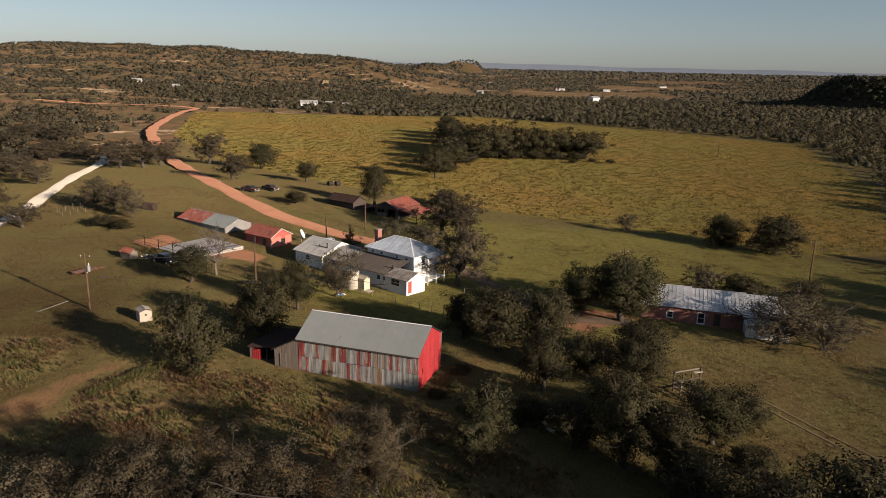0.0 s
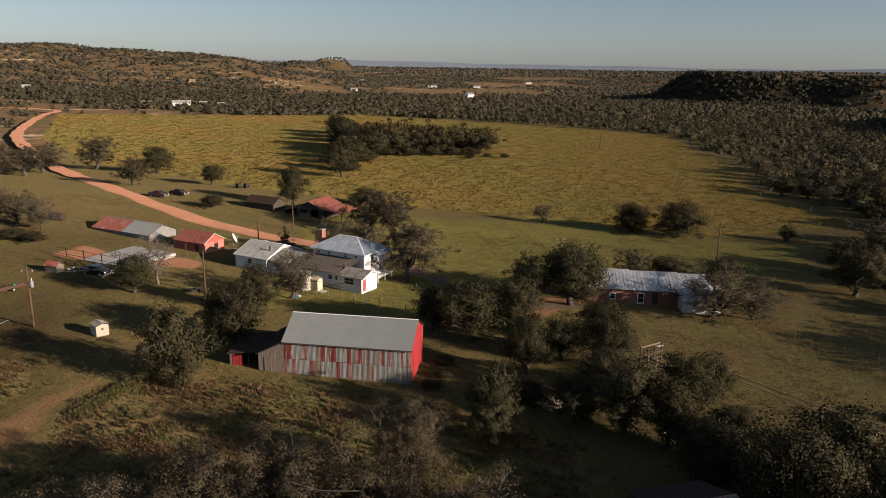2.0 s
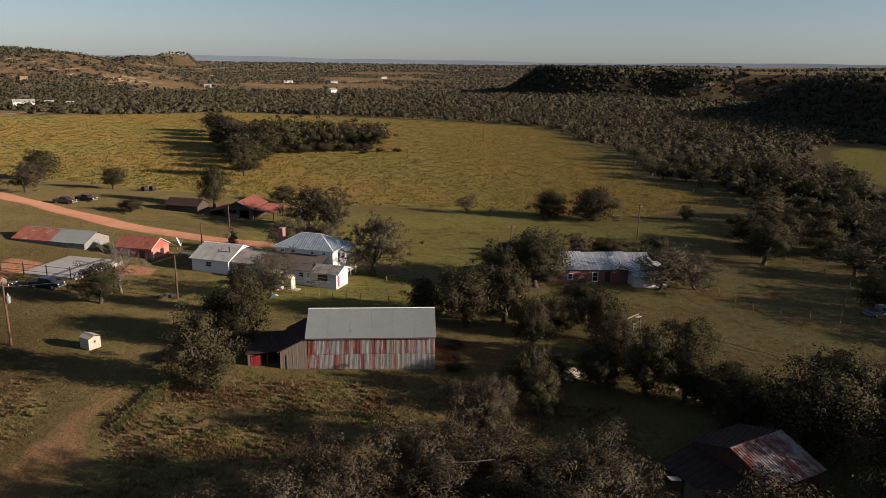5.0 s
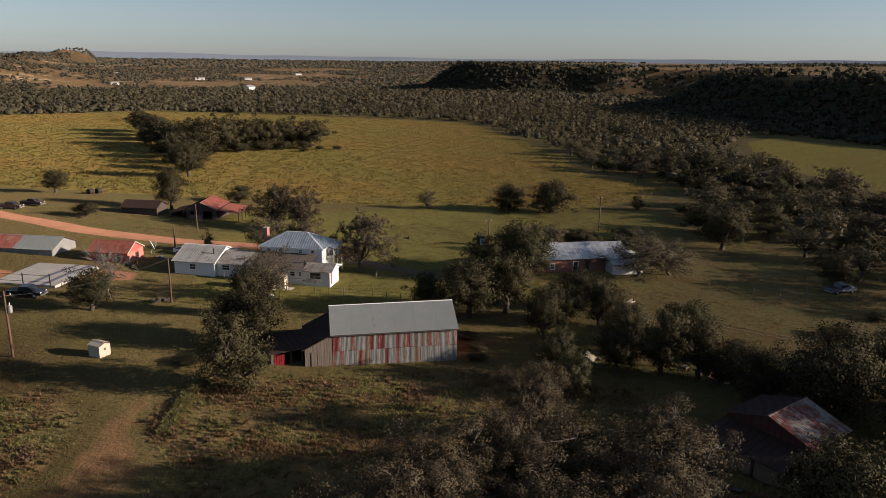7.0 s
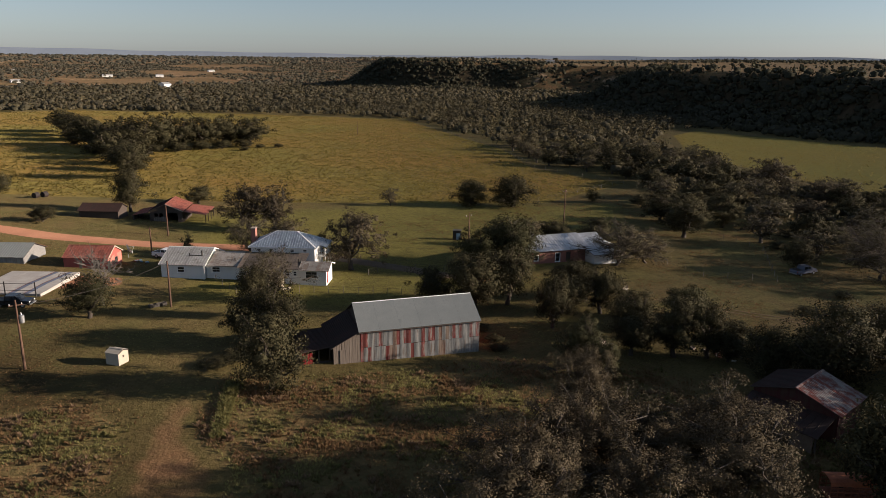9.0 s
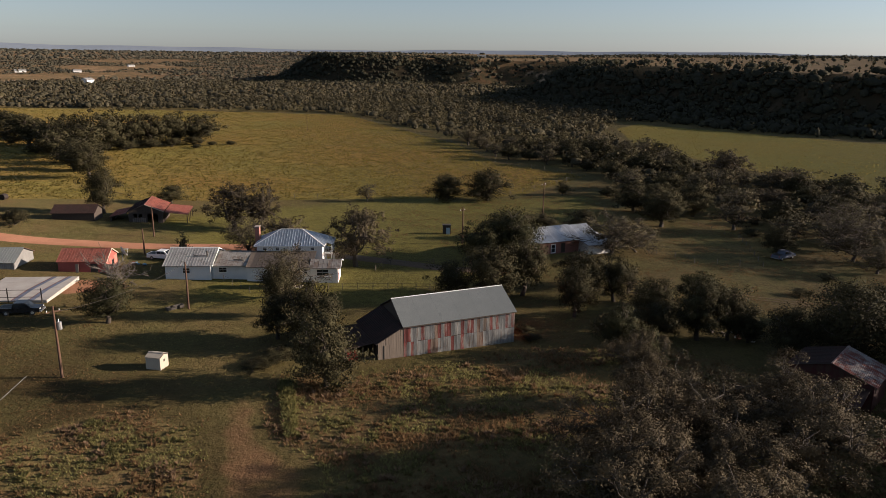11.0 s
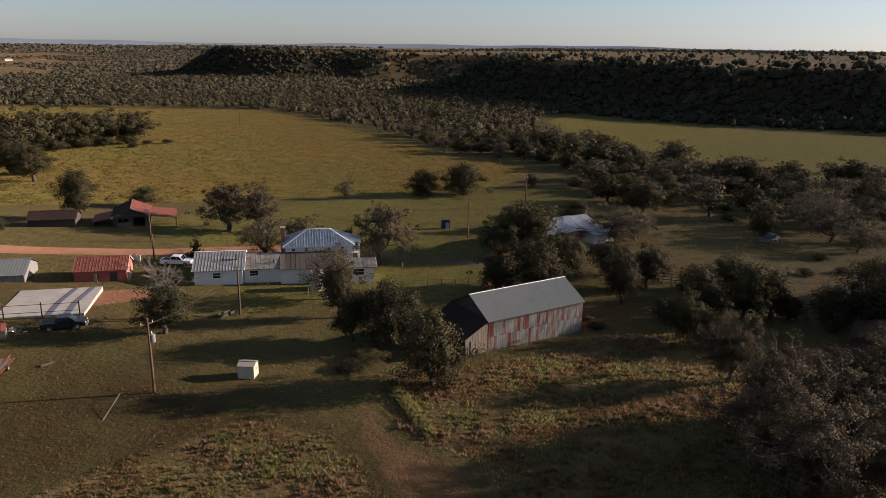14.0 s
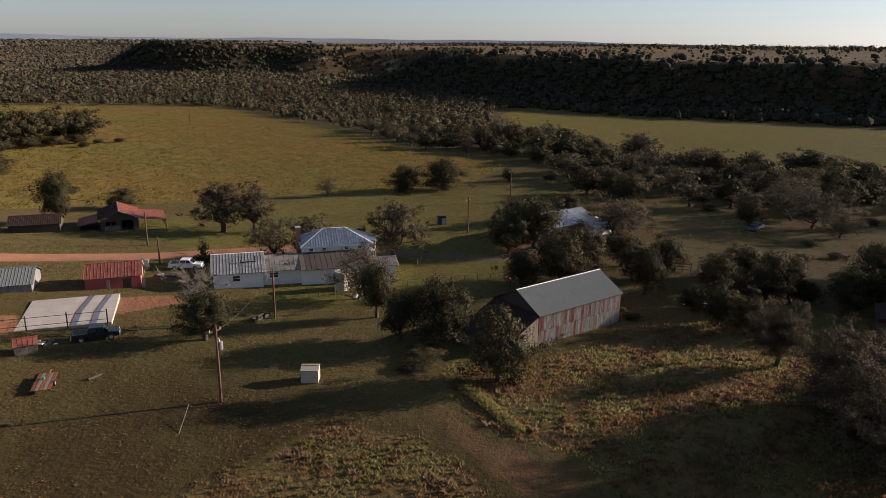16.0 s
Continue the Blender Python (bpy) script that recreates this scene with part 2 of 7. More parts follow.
MAT = dict(
    ground=ground_material(),
    road=road_material("red_earth_road", (0.311, 0.151, 0.089), (0.259, 0.122, 0.072), (0.190, 0.092, 0.055)),
    pale_road=road_material("pale_gravel_road", (0.451, 0.415, 0.352), (0.408, 0.366, 0.303), (0.324, 0.282, 0.225)),
    tan_earth=road_material("tan_bare_earth", (0.264, 0.185, 0.106), (0.220, 0.150, 0.088), (0.158, 0.114, 0.062)),
    drive=road_material("dark_earth_track", (0.132, 0.092, 0.062), (0.097, 0.070, 0.048), (0.079, 0.066, 0.035)),
    grey_roof=sheet_metal("grey_metal_roofing", (0.198, 0.216, 0.213), (0.220, 0.236, 0.231), (0.180, 0.195, 0.194), 0.1, 0.75, 0.0, 0.05),
    white_roof=sheet_metal("pale_metal_roofing", (0.405, 0.396, 0.374), (0.326, 0.317, 0.299), (0.211, 0.194, 0.167), 0.2, 0.45, 0.3),
    ranch_roof=sheet_metal("bright_metal_roofing", (0.598, 0.607, 0.616), (0.510, 0.519, 0.537), (0.370, 0.361, 0.352), 0.12, 0.4, 0.35),
    hip_roof=sheet_metal("silver_metal_roofing", (0.422, 0.475, 0.528), (0.334, 0.396, 0.466), (0.290, 0.317, 0.352), 0.3, 0.42, 0.6),
    brown_roof=sheet_metal("weathered_brown_roofing", (0.098, 0.078, 0.063), (0.070, 0.058, 0.050), (0.134, 0.106, 0.081), 0.35, 0.85, 0.0),
    mid_roof=sheet_metal("dull_grey_roofing", (0.290, 0.273, 0.246), (0.238, 0.220, 0.202), (0.158, 0.123, 0.097), 0.4, 0.6, 0.15),
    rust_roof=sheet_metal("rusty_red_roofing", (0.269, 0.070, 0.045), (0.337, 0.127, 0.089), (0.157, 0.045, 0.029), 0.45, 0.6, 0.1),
    patchy_roof=sheet_metal("rust_streaked_roofing", (0.370, 0.334, 0.299), (0.299, 0.238, 0.211), (0.194, 0.048, 0.028), 0.7, 0.55, 0.2),
    grey_sheet=sheet_metal("weathered_grey_siding", (0.220, 0.224, 0.216), (0.290, 0.290, 0.277), (0.150, 0.106, 0.079), 0.3, 0.6, 0.1, 0.35, 0.42),
    red_sheet=sheet_metal("faded_red_siding", (0.220, 0.028, 0.023), (0.176, 0.044, 0.035), (0.229, 0.194, 0.167), 0.35, 0.6, 0.05, 0.4, 0.45),
    rust_sheet=sheet_metal("brown_rusty_siding", (0.220, 0.167, 0.132), (0.264, 0.194, 0.141), (0.141, 0.066, 0.040), 0.5, 0.7, 0.1),
    # red siding darkened: the deep shade on the old barn is in its colour
    shaded_maroon=sheet_metal("shaded_maroon_siding", (0.080, 0.015, 0.013), (0.062, 0.017, 0.015), (0.074, 0.037, 0.025), 0.4, 0.8, 0.0),
    # rust with shade put into its colour, for slopes the sun misses
    shaded_rust=sheet_metal("shaded_rusty_roofing", (0.045, 0.017, 0.012), (0.034, 0.016, 0.012), (0.024, 0.012, 0.008), 0.5, 0.85, 0.0),
    old_truck=sheet_metal("old_truck_paint", (0.037, 0.026, 0.022), (0.026, 0.021, 0.019), (0.068, 0.026, 0.016), 0.45, 0.7, 0.1),
    bright_red=sheet_metal("bright_red_siding", (0.352, 0.026, 0.031), (0.290, 0.022, 0.026), (0.211, 0.044, 0.035), 0.15, 0.55, 0.0),
    old_wood=plain("old_grey_boards", (0.194, 0.163, 0.132), (0.114, 0.092, 0.075), 2.0, 0.9, 0, (4, 4, 0.3), 0.01),
    dark_wood=plain("dark_weathered_boards", (0.075, 0.057, 0.044), (0.044, 0.035, 0.029), 2.0, 0.9, 0, (4, 4, 0.3), 0.01),
    pole_wood=plain("pole_wood", (0.113, 0.060, 0.038), (0.070, 0.042, 0.028), 1.5, 0.9, 0, (3, 3, 0.15), 0.01),
    white_wall=plain("white_painted_siding", (0.704, 0.695, 0.669), (0.634, 0.625, 0.598), 0.8, 0.75, 0, (1, 1, 0.5), 0.004, 0.06),
    white_trim=plain("white_trim", (0.722, 0.713, 0.695), (0.660, 0.651, 0.625), 2.0, 0.6, 0, (1, 1, 1), 0.003, 0.05),
    brick=plain("red_brick", (0.282, 0.132, 0.101), (0.220, 0.097, 0.075), 3.0, 0.9, 0, (1, 1, 1), 0.01),
    mortar=plain("mortar", (0.317, 0.264, 0.229), (0.264, 0.211, 0.185), 3.0, 0.95),
    red_paint=plain("red_paint", (0.370, 0.088, 0.070), (0.317, 0.079, 0.062), 1.5, 0.7, 0, (1, 1, 0.4), 0.006, 0.1),
    pink_paint=plain("faded_red_paint", (0.458, 0.176, 0.132), (0.396, 0.132, 0.097), 1.5, 0.75, 0, (1, 1, 0.4), 0.006, 0.1),
    pale_slab=plain("pale_slab_concrete", (0.405, 0.378, 0.339), (0.317, 0.286, 0.251), 0.5, 0.85, 0, (1, 1, 1), 0.008, 0.12),
    blue_stripe=plain("blue_grey_paint", (0.088, 0.106, 0.150), (0.141, 0.150, 0.194), 1.2, 0.8),
    concrete=plain("pale_concrete", (0.440, 0.405, 0.334), (0.352, 0.326, 0.273), 1.2, 0.85, 0, (1, 1, 0.6), 0.008, 0.1),
    tan_paint=plain("tan_painted_boards", (0.510, 0.440, 0.317), (0.440, 0.378, 0.282), 1.5, 0.8, 0, (1, 1, 0.5), 0.006, 0.1),
    cream=plain("cream_boards", (0.400, 0.349, 0.275), (0.339, 0.292, 0.232), 1.5, 0.8, 0, (1, 1, 0.5), 0.006, 0.1),
    rust=plain("rusted_iron", (0.229, 0.075, 0.035), (0.123, 0.044, 0.026), 2.0, 0.8, 0.2, (1, 1, 1), 0.01),
    # distance haze is put into these paler, greyer woodland colours
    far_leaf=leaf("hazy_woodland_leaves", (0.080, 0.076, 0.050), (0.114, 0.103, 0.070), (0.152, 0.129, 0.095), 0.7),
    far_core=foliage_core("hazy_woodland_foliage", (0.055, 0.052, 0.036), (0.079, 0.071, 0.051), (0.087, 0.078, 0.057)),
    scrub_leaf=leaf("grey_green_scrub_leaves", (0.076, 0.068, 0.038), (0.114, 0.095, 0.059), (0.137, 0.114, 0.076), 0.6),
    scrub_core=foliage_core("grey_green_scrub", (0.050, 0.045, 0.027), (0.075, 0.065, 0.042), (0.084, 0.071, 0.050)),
    # haze of the distance is put into this blue-grey base colour
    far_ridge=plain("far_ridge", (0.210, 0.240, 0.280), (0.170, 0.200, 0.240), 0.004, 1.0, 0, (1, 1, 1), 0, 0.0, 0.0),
    rust_bright=plain("bright_rust", (0.370, 0.123, 0.053), (0.211, 0.070, 0.035), 1.2, 0.8, 0.1, (1, 1, 1), 0.01),
    green_plastic=plain("green_plastic", (0.044, 0.264, 0.141), (0.053, 0.211, 0.123), 2.0, 0.45),
    pale_blue=plain("pale_blue_paint", (0.352, 0.484, 0.581), (0.299, 0.422, 0.528), 2.0, 0.5),
    iron=plain("dark_iron", (0.044, 0.042, 0.040), (0.079, 0.066, 0.053), 3.0, 0.6, 0.5),
    galv=plain("galvanised_steel", (0.396, 0.396, 0.387), (0.308, 0.308, 0.299), 3.0, 0.45, 0.6),
    white_metal=plain("white_enamel", (0.704, 0.704, 0.695), (0.651, 0.651, 0.642), 1.0, 0.35, 0.0, (1, 1, 1), 0, 0.04, 0.5),
    black_metal=plain("black_car_paint", (0.011, 0.011, 0.012), (0.018, 0.018, 0.019), 1.0, 0.25, 0.0, (1, 1, 1), 0, 0.04, 0.5),
    rubber=plain("black_rubber", (0.018, 0.018, 0.018), (0.031, 0.029, 0.026), 4.0, 0.85),
    blue_plastic=plain("blue_plastic", (0.053, 0.176, 0.299), (0.079, 0.229, 0.352), 2.0, 0.4),
    bark=plain("oak_bark", (0.076, 0.061, 0.047), (0.046, 0.036, 0.029), 2.5, 0.95, 0, (2, 2, 0.4), 0.03),
    pale_bark=plain("pale_grey_bark", (0.073, 0.062, 0.050), (0.046, 0.038, 0.031), 2.5, 0.95, 0, (2, 2, 0.4), 0.03),
    dead_bark=plain("bleached_dead_wood", (0.151, 0.130, 0.109), (0.105, 0.088, 0.073), 2.5, 0.9, 0, (2, 2, 0.4), 0.02),
    oak_leaf=leaf("live_oak_leaves", (0.034, 0.032, 0.017), (0.065, 0.059, 0.029), (0.085, 0.070, 0.036), 0.7, 0.8),
    green_leaf=leaf("green_leaves", (0.034, 0.035, 0.017), (0.062, 0.060, 0.028), (0.085, 0.071, 0.036), 0.7, 0.8),
    grey_leaf=leaf("sparse_grey_leaves", (0.064, 0.052, 0.032), (0.095, 0.077, 0.048), (0.071, 0.062, 0.032), 0.6, 0.8),
    wood_leaf=leaf("woodland_leaves", (0.074, 0.066, 0.033), (0.119, 0.100, 0.055), (0.175, 0.138, 0.097), 0.8),
    creek_leaf=leaf("creek_wood_leaves", (0.072, 0.065, 0.036), (0.098, 0.083, 0.048), None, 0.6),
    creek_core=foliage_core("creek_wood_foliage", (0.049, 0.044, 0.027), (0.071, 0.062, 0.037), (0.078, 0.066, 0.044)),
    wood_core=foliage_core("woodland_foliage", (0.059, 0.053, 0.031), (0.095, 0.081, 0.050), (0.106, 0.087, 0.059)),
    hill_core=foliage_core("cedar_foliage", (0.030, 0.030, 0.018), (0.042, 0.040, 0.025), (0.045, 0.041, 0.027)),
    hill_leaf=leaf("cedar_leaves", (0.043, 0.043, 0.023), (0.059, 0.054, 0.030), None, 0.6),
    weed_leaf=leaf("dry_weeds", (0.215, 0.150, 0.070), (0.238, 0.133, 0.070), (0.278, 0.192, 0.089), thin=0.6),
    weed_red=leaf("purple_brown_weeds", (0.165, 0.105, 0.066), (0.211, 0.144, 0.082), (0.220, 0.175, 0.086), thin=0.6),
    weed_green=leaf("green_weeds", (0.175, 0.164, 0.061), (0.210, 0.187, 0.072), (0.255, 0.212, 0.089), thin=0.6),
    hay_leaf=leaf("hay_tufts", (0.170, 0.131, 0.036), (0.143, 0.118, 0.034), (0.189, 0.137, 0.040), thin=0.6),
)
MAT["grey_roof"].node_tree.nodes["Principled BSDF"].inputs["Specular IOR Level"].default_value = 0.03
glass = Mat("window_glass", 0.08, 0, 0.5)
glass.colour((0.02, 0.025, 0.03))
MAT["glass"] = glass.m


# ---- mesh building ----
class Mesh:
    """Collects vertices and faces for one mesh."""

    def __init__(self):
        self.v, self.f = [], []

    def face(self, *pts):
        k = len(self.v)
        self.v += [tuple(p) for p in pts]
        self.f.append(tuple(range(k, k + len(pts))))
        return self

    def box(self, x0, x1, y0, y1, z0, z1):
        k = len(self.v)
        self.v += [(x, y, z) for z in (z0, z1) for x, y in ((x0, y0), (x1, y0), (x1, y1), (x0, y1))]
        self.f += [tuple(k + i for i in q) for q in ((3, 2, 1, 0), (4, 5, 6, 7), (0, 1, 5, 4), (1, 2, 6, 5), (2, 3, 7, 6), (3, 0, 4, 7))]
        return self

    def prism(self, outline, way):
        """The outline (a loop of 3D points) pushed along way."""
        k, n, w = len(self.v), len(outline), Vector(way)
        self.v += [tuple(p) for p in outline] + [tuple(Vector(p) + w) for p in outline]
        self.f += [tuple(range(k + n - 1, k - 1, -1)), tuple(range(k + n, k + 2 * n))]
        self.f += [(k + i, k + (i + 1) % n, k + n + (i + 1) % n, k + n + i) for i in range(n)]
        return self

    def tube(self, pts, radii, sides=6, cap=True):
        rings = []
        for i, p in enumerate(pts):
            p = Vector(p)
            d = (Vector(pts[min(i + 1, len(pts) - 1)]) - Vector(pts[max(i - 1, 0)])).normalized()
            a = d.orthogonal().normalized() if abs(d.z) < 0.99 else Vector((1, 0, 0))
            if i and abs(d.z) < 0.99:
                a = (a0 - d * a0.dot(d)).normalized()
            a0, b = a, d.cross(a)
            k = len(self.v)
            for s in range(sides):
                t = 2 * math.pi * s / sides
                self.v.append(tuple(p + (a * math.cos(t) + b * math.sin(t)) * radii[i]))
            rings.append(k)
        for p, q in zip(rings, rings[1:]):
            self.f += [(p + s, p + (s + 1) % sides, q + (s + 1) % sides, q + s) for s in range(sides)]
        if cap:
            self.f += [tuple(range(rings[0] + sides - 1, rings[0] - 1, -1)), tuple(range(rings[-1], rings[-1] + sides))]
        return self

    def mesh(self, name, mat, smooth=False):
        me = bpy.data.meshes.new(name)
        me.from_pydata(self.v, [], self.f)
        me.materials.append(mat)
        if smooth:
            me.shade_smooth()
        return me


def part(name, shape, material, parent, label="", m=None, smooth=False):
    """One mesh object under a thing or a part. shape: a Mesh, or mesh data to share."""
    me = shape.mesh(name, material, smooth) if isinstance(shape, Mesh) else shape
    ob = new(name, me)
    ob.parent = parent
    if m is not None:
        ob.matrix_basis = m
    return tagged(ob, label)


def thing(name, m, label, category, group="", kind=""):
    ob = new(name)
    ob.empty_display_size = 0.3
    ob.matrix_basis = m
    return tagged(ob, label, category, group, kind)


# ---- the lie of the land ----
SWELLS = ((-90, 200, 50, 4.44), (55, 165, 60, -1.42), (30, 100, 35, 0.77), (-10, 130, 45, 0.11), (-70, 265, 60, -0.98), (100, 110, 70, -0.61), (0, 200, 60, 0.66), (-45, 95, 35, 0.51), (250, 220, 120, -1.16))
RIDGES = (  # from x, y to x, y, height, width
    (-160, 1480, -260, 1640, 24, 130), (-260, 1640, -480, 1690, 32, 220), (-480, 1690, -800, 1750, 43, 280), (-800, 1750, -1500, 1500, 52, 330), (-700, 1250, -1500, 950, 26, 200),
    (60, 2975, 118, 2985, 46, 38), (-60, 2900, 20, 2960, 28, 70))
SCARP = ((430, -900), (425, -400), (415, -100), (395, 60), (385, 220), (415, 400), (480, 520), (640, 590), (740, 690), (650, 790), (560, 850), (492, 930), (475, 1010), (530, 1090), (760, 1180), (1100, 1500), (1500, 2600), (1700, 4000))


def smooth(t):
    t = np.clip(t, 0, 1)
    return t * t * (3 - 2 * t)


def to_line(x, y, pts):
    """Distance to a polyline, positive to the right of its way."""
    best, side = np.full(np.shape(x), 1e9), np.zeros(np.shape(x))
    for (ax, ay), (bx, by) in zip(pts, pts[1:]):
        dx, dy = bx - ax, by - ay
        s = np.clip(((x - ax) * dx + (y - ay) * dy) / (dx * dx + dy * dy), 0, 1)
        d = np.hypot(x - ax - s * dx, y - ay - s * dy)
        c = (x - ax) * dy - (y - ay) * dx
        near = d < best - 1e-6
        best, side = np.where(near, d, best), np.where(near, np.sign(c), side)
    return best * np.where(side == 0, 1, side)


def wave(x, y, size, seed):
    """Cheap smooth noise, about -1 to 1."""
    r = np.random.RandomState(seed)
    out = np.zeros(np.shape(x))
    for k in range(6):
        a, p = r.uniform(0, 2 * np.pi), r.uniform(0, 2 * np.pi)
        f = 2 * np.pi / size * r.uniform(0.6, 1.9)
        out = out + np.sin((x * np.cos(a) + y * np.sin(a)) * f + p + 1.3 * np.sin((x * np.sin(a) - y * np.cos(a)) * f * 0.6 + 2 * p))
    return out / 3.2


def land(x, y):
    x, y = np.asarray(x, float), np.asarray(y, float)
    z = 0.0 - 1.84 * np.tanh((x + 40) / 130) - 3.07 * np.tanh((y - 90) / 200)
    for cx, cy, s, h in SWELLS:
        z = z + h * np.exp(-((x - cx) ** 2 + (y - cy) ** 2) / (2 * s * s))
    far = smooth((np.hypot(x, y - 100) - 450) / 500)
    z = z + far * (2.2 * wave(x, y, 420, 3) + 0.8 * wave(x, y, 120, 4))
    west = smooth((-x + 0.12 * (y - 300) - 60) / 700) * smooth((np.hypot(x, y) - 330) / 600)
    z = z + west * (11 + 6 * wave(x, y, 500, 5) + 3 * wave(x, y, 150, 8))
    for ax, ay, bx, by, h, s in RIDGES:
        dx, dy = bx - ax, by - ay
        u = np.clip(((x - ax) * dx + (y - ay) * dy) / (dx * dx + dy * dy), 0, 1)
        d = np.hypot(x - ax - u * dx, y - ay - u * dy)
        g = np.exp(-(d / s) ** 2 * 0.8)
        z = np.maximum(z, z * (1 - 0.65 * g) + (h + 3 * wave(x, y, 300, 6)) * g)
    z = z + 36 * smooth((np.hypot(x, y) - 1300) / 3200)
    d = to_line(x, y, SCARP) + 9 * wave(x, y, 170, 7)
    hill1 = np.exp(-((x - 545) ** 2 + (y - 930) ** 2) / (2 * 120 ** 2))
    top = 30 + 5 * hill1 + 10 * smooth((d - 80) / 800) + 1.3 * wave(x, y, 400, 9)
    z = z + (top - z) * smooth((d + 8) / 66)
    return z


def land_at(x, y):
    return float(land(x, y))


def on_land(x, y, turn=0, lift=0.0):
    return pose(x, y, land_at(x, y) + lift, 0, 0, turn)


def inside(x, y, poly):
    """Distance inside a polygon (negative outside)."""
    x, y = np.asarray(x, float), np.asarray(y, float)
    odd, best = np.zeros(x.shape, bool), np.full(x.shape, 1e9)
    for (ax, ay), (bx, by) in zip(poly, poly[1:] + poly[:1]):
        cross = ((ay > y) != (by > y)) & (x < (bx - ax) * (y - ay) / ((by - ay) or 1e-9) + ax)
        odd ^= cross
        dx, dy = bx - ax, by - ay
        s = np.clip(((x - ax) * dx + (y - ay) * dy) / (dx * dx + dy * dy), 0, 1)
        best = np.minimum(best, np.hypot(x - ax - s * dx, y - ay - s * dy))
    return np.where(odd, best, -best)


HAY = [(-148, 400), (-198, 590), (-85, 602), (38, 630), (100, 580), (150, 536), (222, 447), (168, 274), (138, 222), (140, 176), (92, 165), (40, 193), (12, 205), (-32, 232), (-66, 266), (-100, 310)]
EAST_FIELD = [(340, 290), (305, 280), (232, 215), (178, 100), (180, 20), (220, -120), (370, -120), (345, 30), (338, 160)]
WEEDS_B = [(-112, 50), (-96, 84), (-66, 92), (-50, 90), (-45, 82), (-50, 72), (-62, 62)]
WEEDS = [(-40.5, 75), (-36, 83), (-30, 88), (-23, 80), (-2, 74), (12, 62), (16, 40), (10, 20), (-62, 28), (-46, 59), (-39.5, 68)]
WEED_BEDS = (WEEDS, WEEDS_B)
LUSH = [(-30, 118), (-4, 100), (4, 104), (30, 96), (60, 98), (110, 150), (60, 185), (-10, 190), (-16, 150)]
BARE = [(-41, 90), (-36, 85.5), (-40.5, 76), (-39.5, 67), (-46, 59), (-56, 62), (-48, 71), (-44, 81)]
YARD_EARTH = [(-42, 143), (-33.5, 137), (-35, 132.5), (-45, 135)]
YARD_EARTH_B = [(-62, 142), (-56, 137), (-52, 144), (-58, 149)]
RANCH_EARTH = [(17, 107), (24, 115), (33, 110), (27, 106), (22, 101)]

rings = np.concatenate([np.linspace(0.5, 12, 8), np.geomspace(14, 300, 88), np.geomspace(310, 4900, 105)])
turns = np.linspace(0, 2 * np.pi, 513)[:-1]
RR, TT = np.meshgrid(rings, turns, indexing="ij")
GX, GY = -15 + RR * np.cos(TT), 85 + RR * np.sin(TT)
GZ = land(GX, GY)
nr, nt = GX.shape
gv = np.stack([GX, GY, GZ], -1).reshape(-1, 3)
idx = np.arange(nr * nt).reshape(nr, nt)
quads = np.stack([idx[:-1], idx[1:], np.roll(idx, -1, 1)[1:], np.roll(idx, -1, 1)[:-1]], -1).reshape(-1, 4)
ground_mesh = bpy.data.meshes.new("ground")
ground_mesh.from_pydata(gv.tolist(), [], quads.tolist() + [tuple(int(i) for i in idx[0])])
ground_mesh.materials.append(MAT["ground"])
ground_mesh.shade_smooth()


def soft_zone(poly, blur, px=GX, py=GY):
    return smooth(inside(px, py, poly) / (2 * blur) + 0.5)


scarp_d = to_line(GX, GY, SCARP)
scrub = np.maximum(smooth((-GX + 0.25 * (GY - 300) - 95) / 70) * smooth((np.hypot(GX + 60, GY - 60) - 130) / 120), smooth((scarp_d + 40) / 60))
scrub = np.maximum(scrub, smooth((GY - 640 - 0.1 * GX) / 60))
scrub = scrub * (1 - soft_zone(HAY, 6)) * (1 - soft_zone(EAST_FIELD, 6))
hay = np.maximum(soft_zone(HAY, 6), soft_zone(EAST_FIELD, 6))
MEADOWS = [[(150, 1130), (420, 1200), (430, 1480), (130, 1420)], [(-150, 1600), (60, 1680), (40, 2050), (-170, 1950)], [(380, 1600), (700, 1650), (660, 1980), (380, 1900)],
           [(600, 2100), (900, 2150), (900, 2500), (600, 2450)], [(-90, 1150), (60, 1180), (50, 1380), (-100, 1360)], [(230, 930), (330, 960), (310, 1010), (225, 985)]]
valley = np.maximum.reduce([soft_zone(p, 12) for p in MEADOWS])
zones = dict(
    zone=(hay, np.maximum.reduce([0.47 * soft_zone(BARE, 2.2), soft_zone(YARD_EARTH, 1.5), soft_zone(YARD_EARTH_B, 1.5), soft_zone(RANCH_EARTH, 2)]), scrub),
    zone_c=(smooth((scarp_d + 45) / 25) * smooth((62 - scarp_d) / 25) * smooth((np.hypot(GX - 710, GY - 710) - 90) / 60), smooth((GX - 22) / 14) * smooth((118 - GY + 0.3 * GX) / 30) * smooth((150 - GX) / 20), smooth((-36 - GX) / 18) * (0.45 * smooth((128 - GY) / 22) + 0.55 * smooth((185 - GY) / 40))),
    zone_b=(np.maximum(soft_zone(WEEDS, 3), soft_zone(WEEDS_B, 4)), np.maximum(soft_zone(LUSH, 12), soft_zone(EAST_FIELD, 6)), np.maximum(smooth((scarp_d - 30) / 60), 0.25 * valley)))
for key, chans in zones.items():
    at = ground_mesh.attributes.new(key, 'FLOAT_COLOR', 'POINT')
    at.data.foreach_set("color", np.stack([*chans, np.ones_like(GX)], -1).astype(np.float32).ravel())
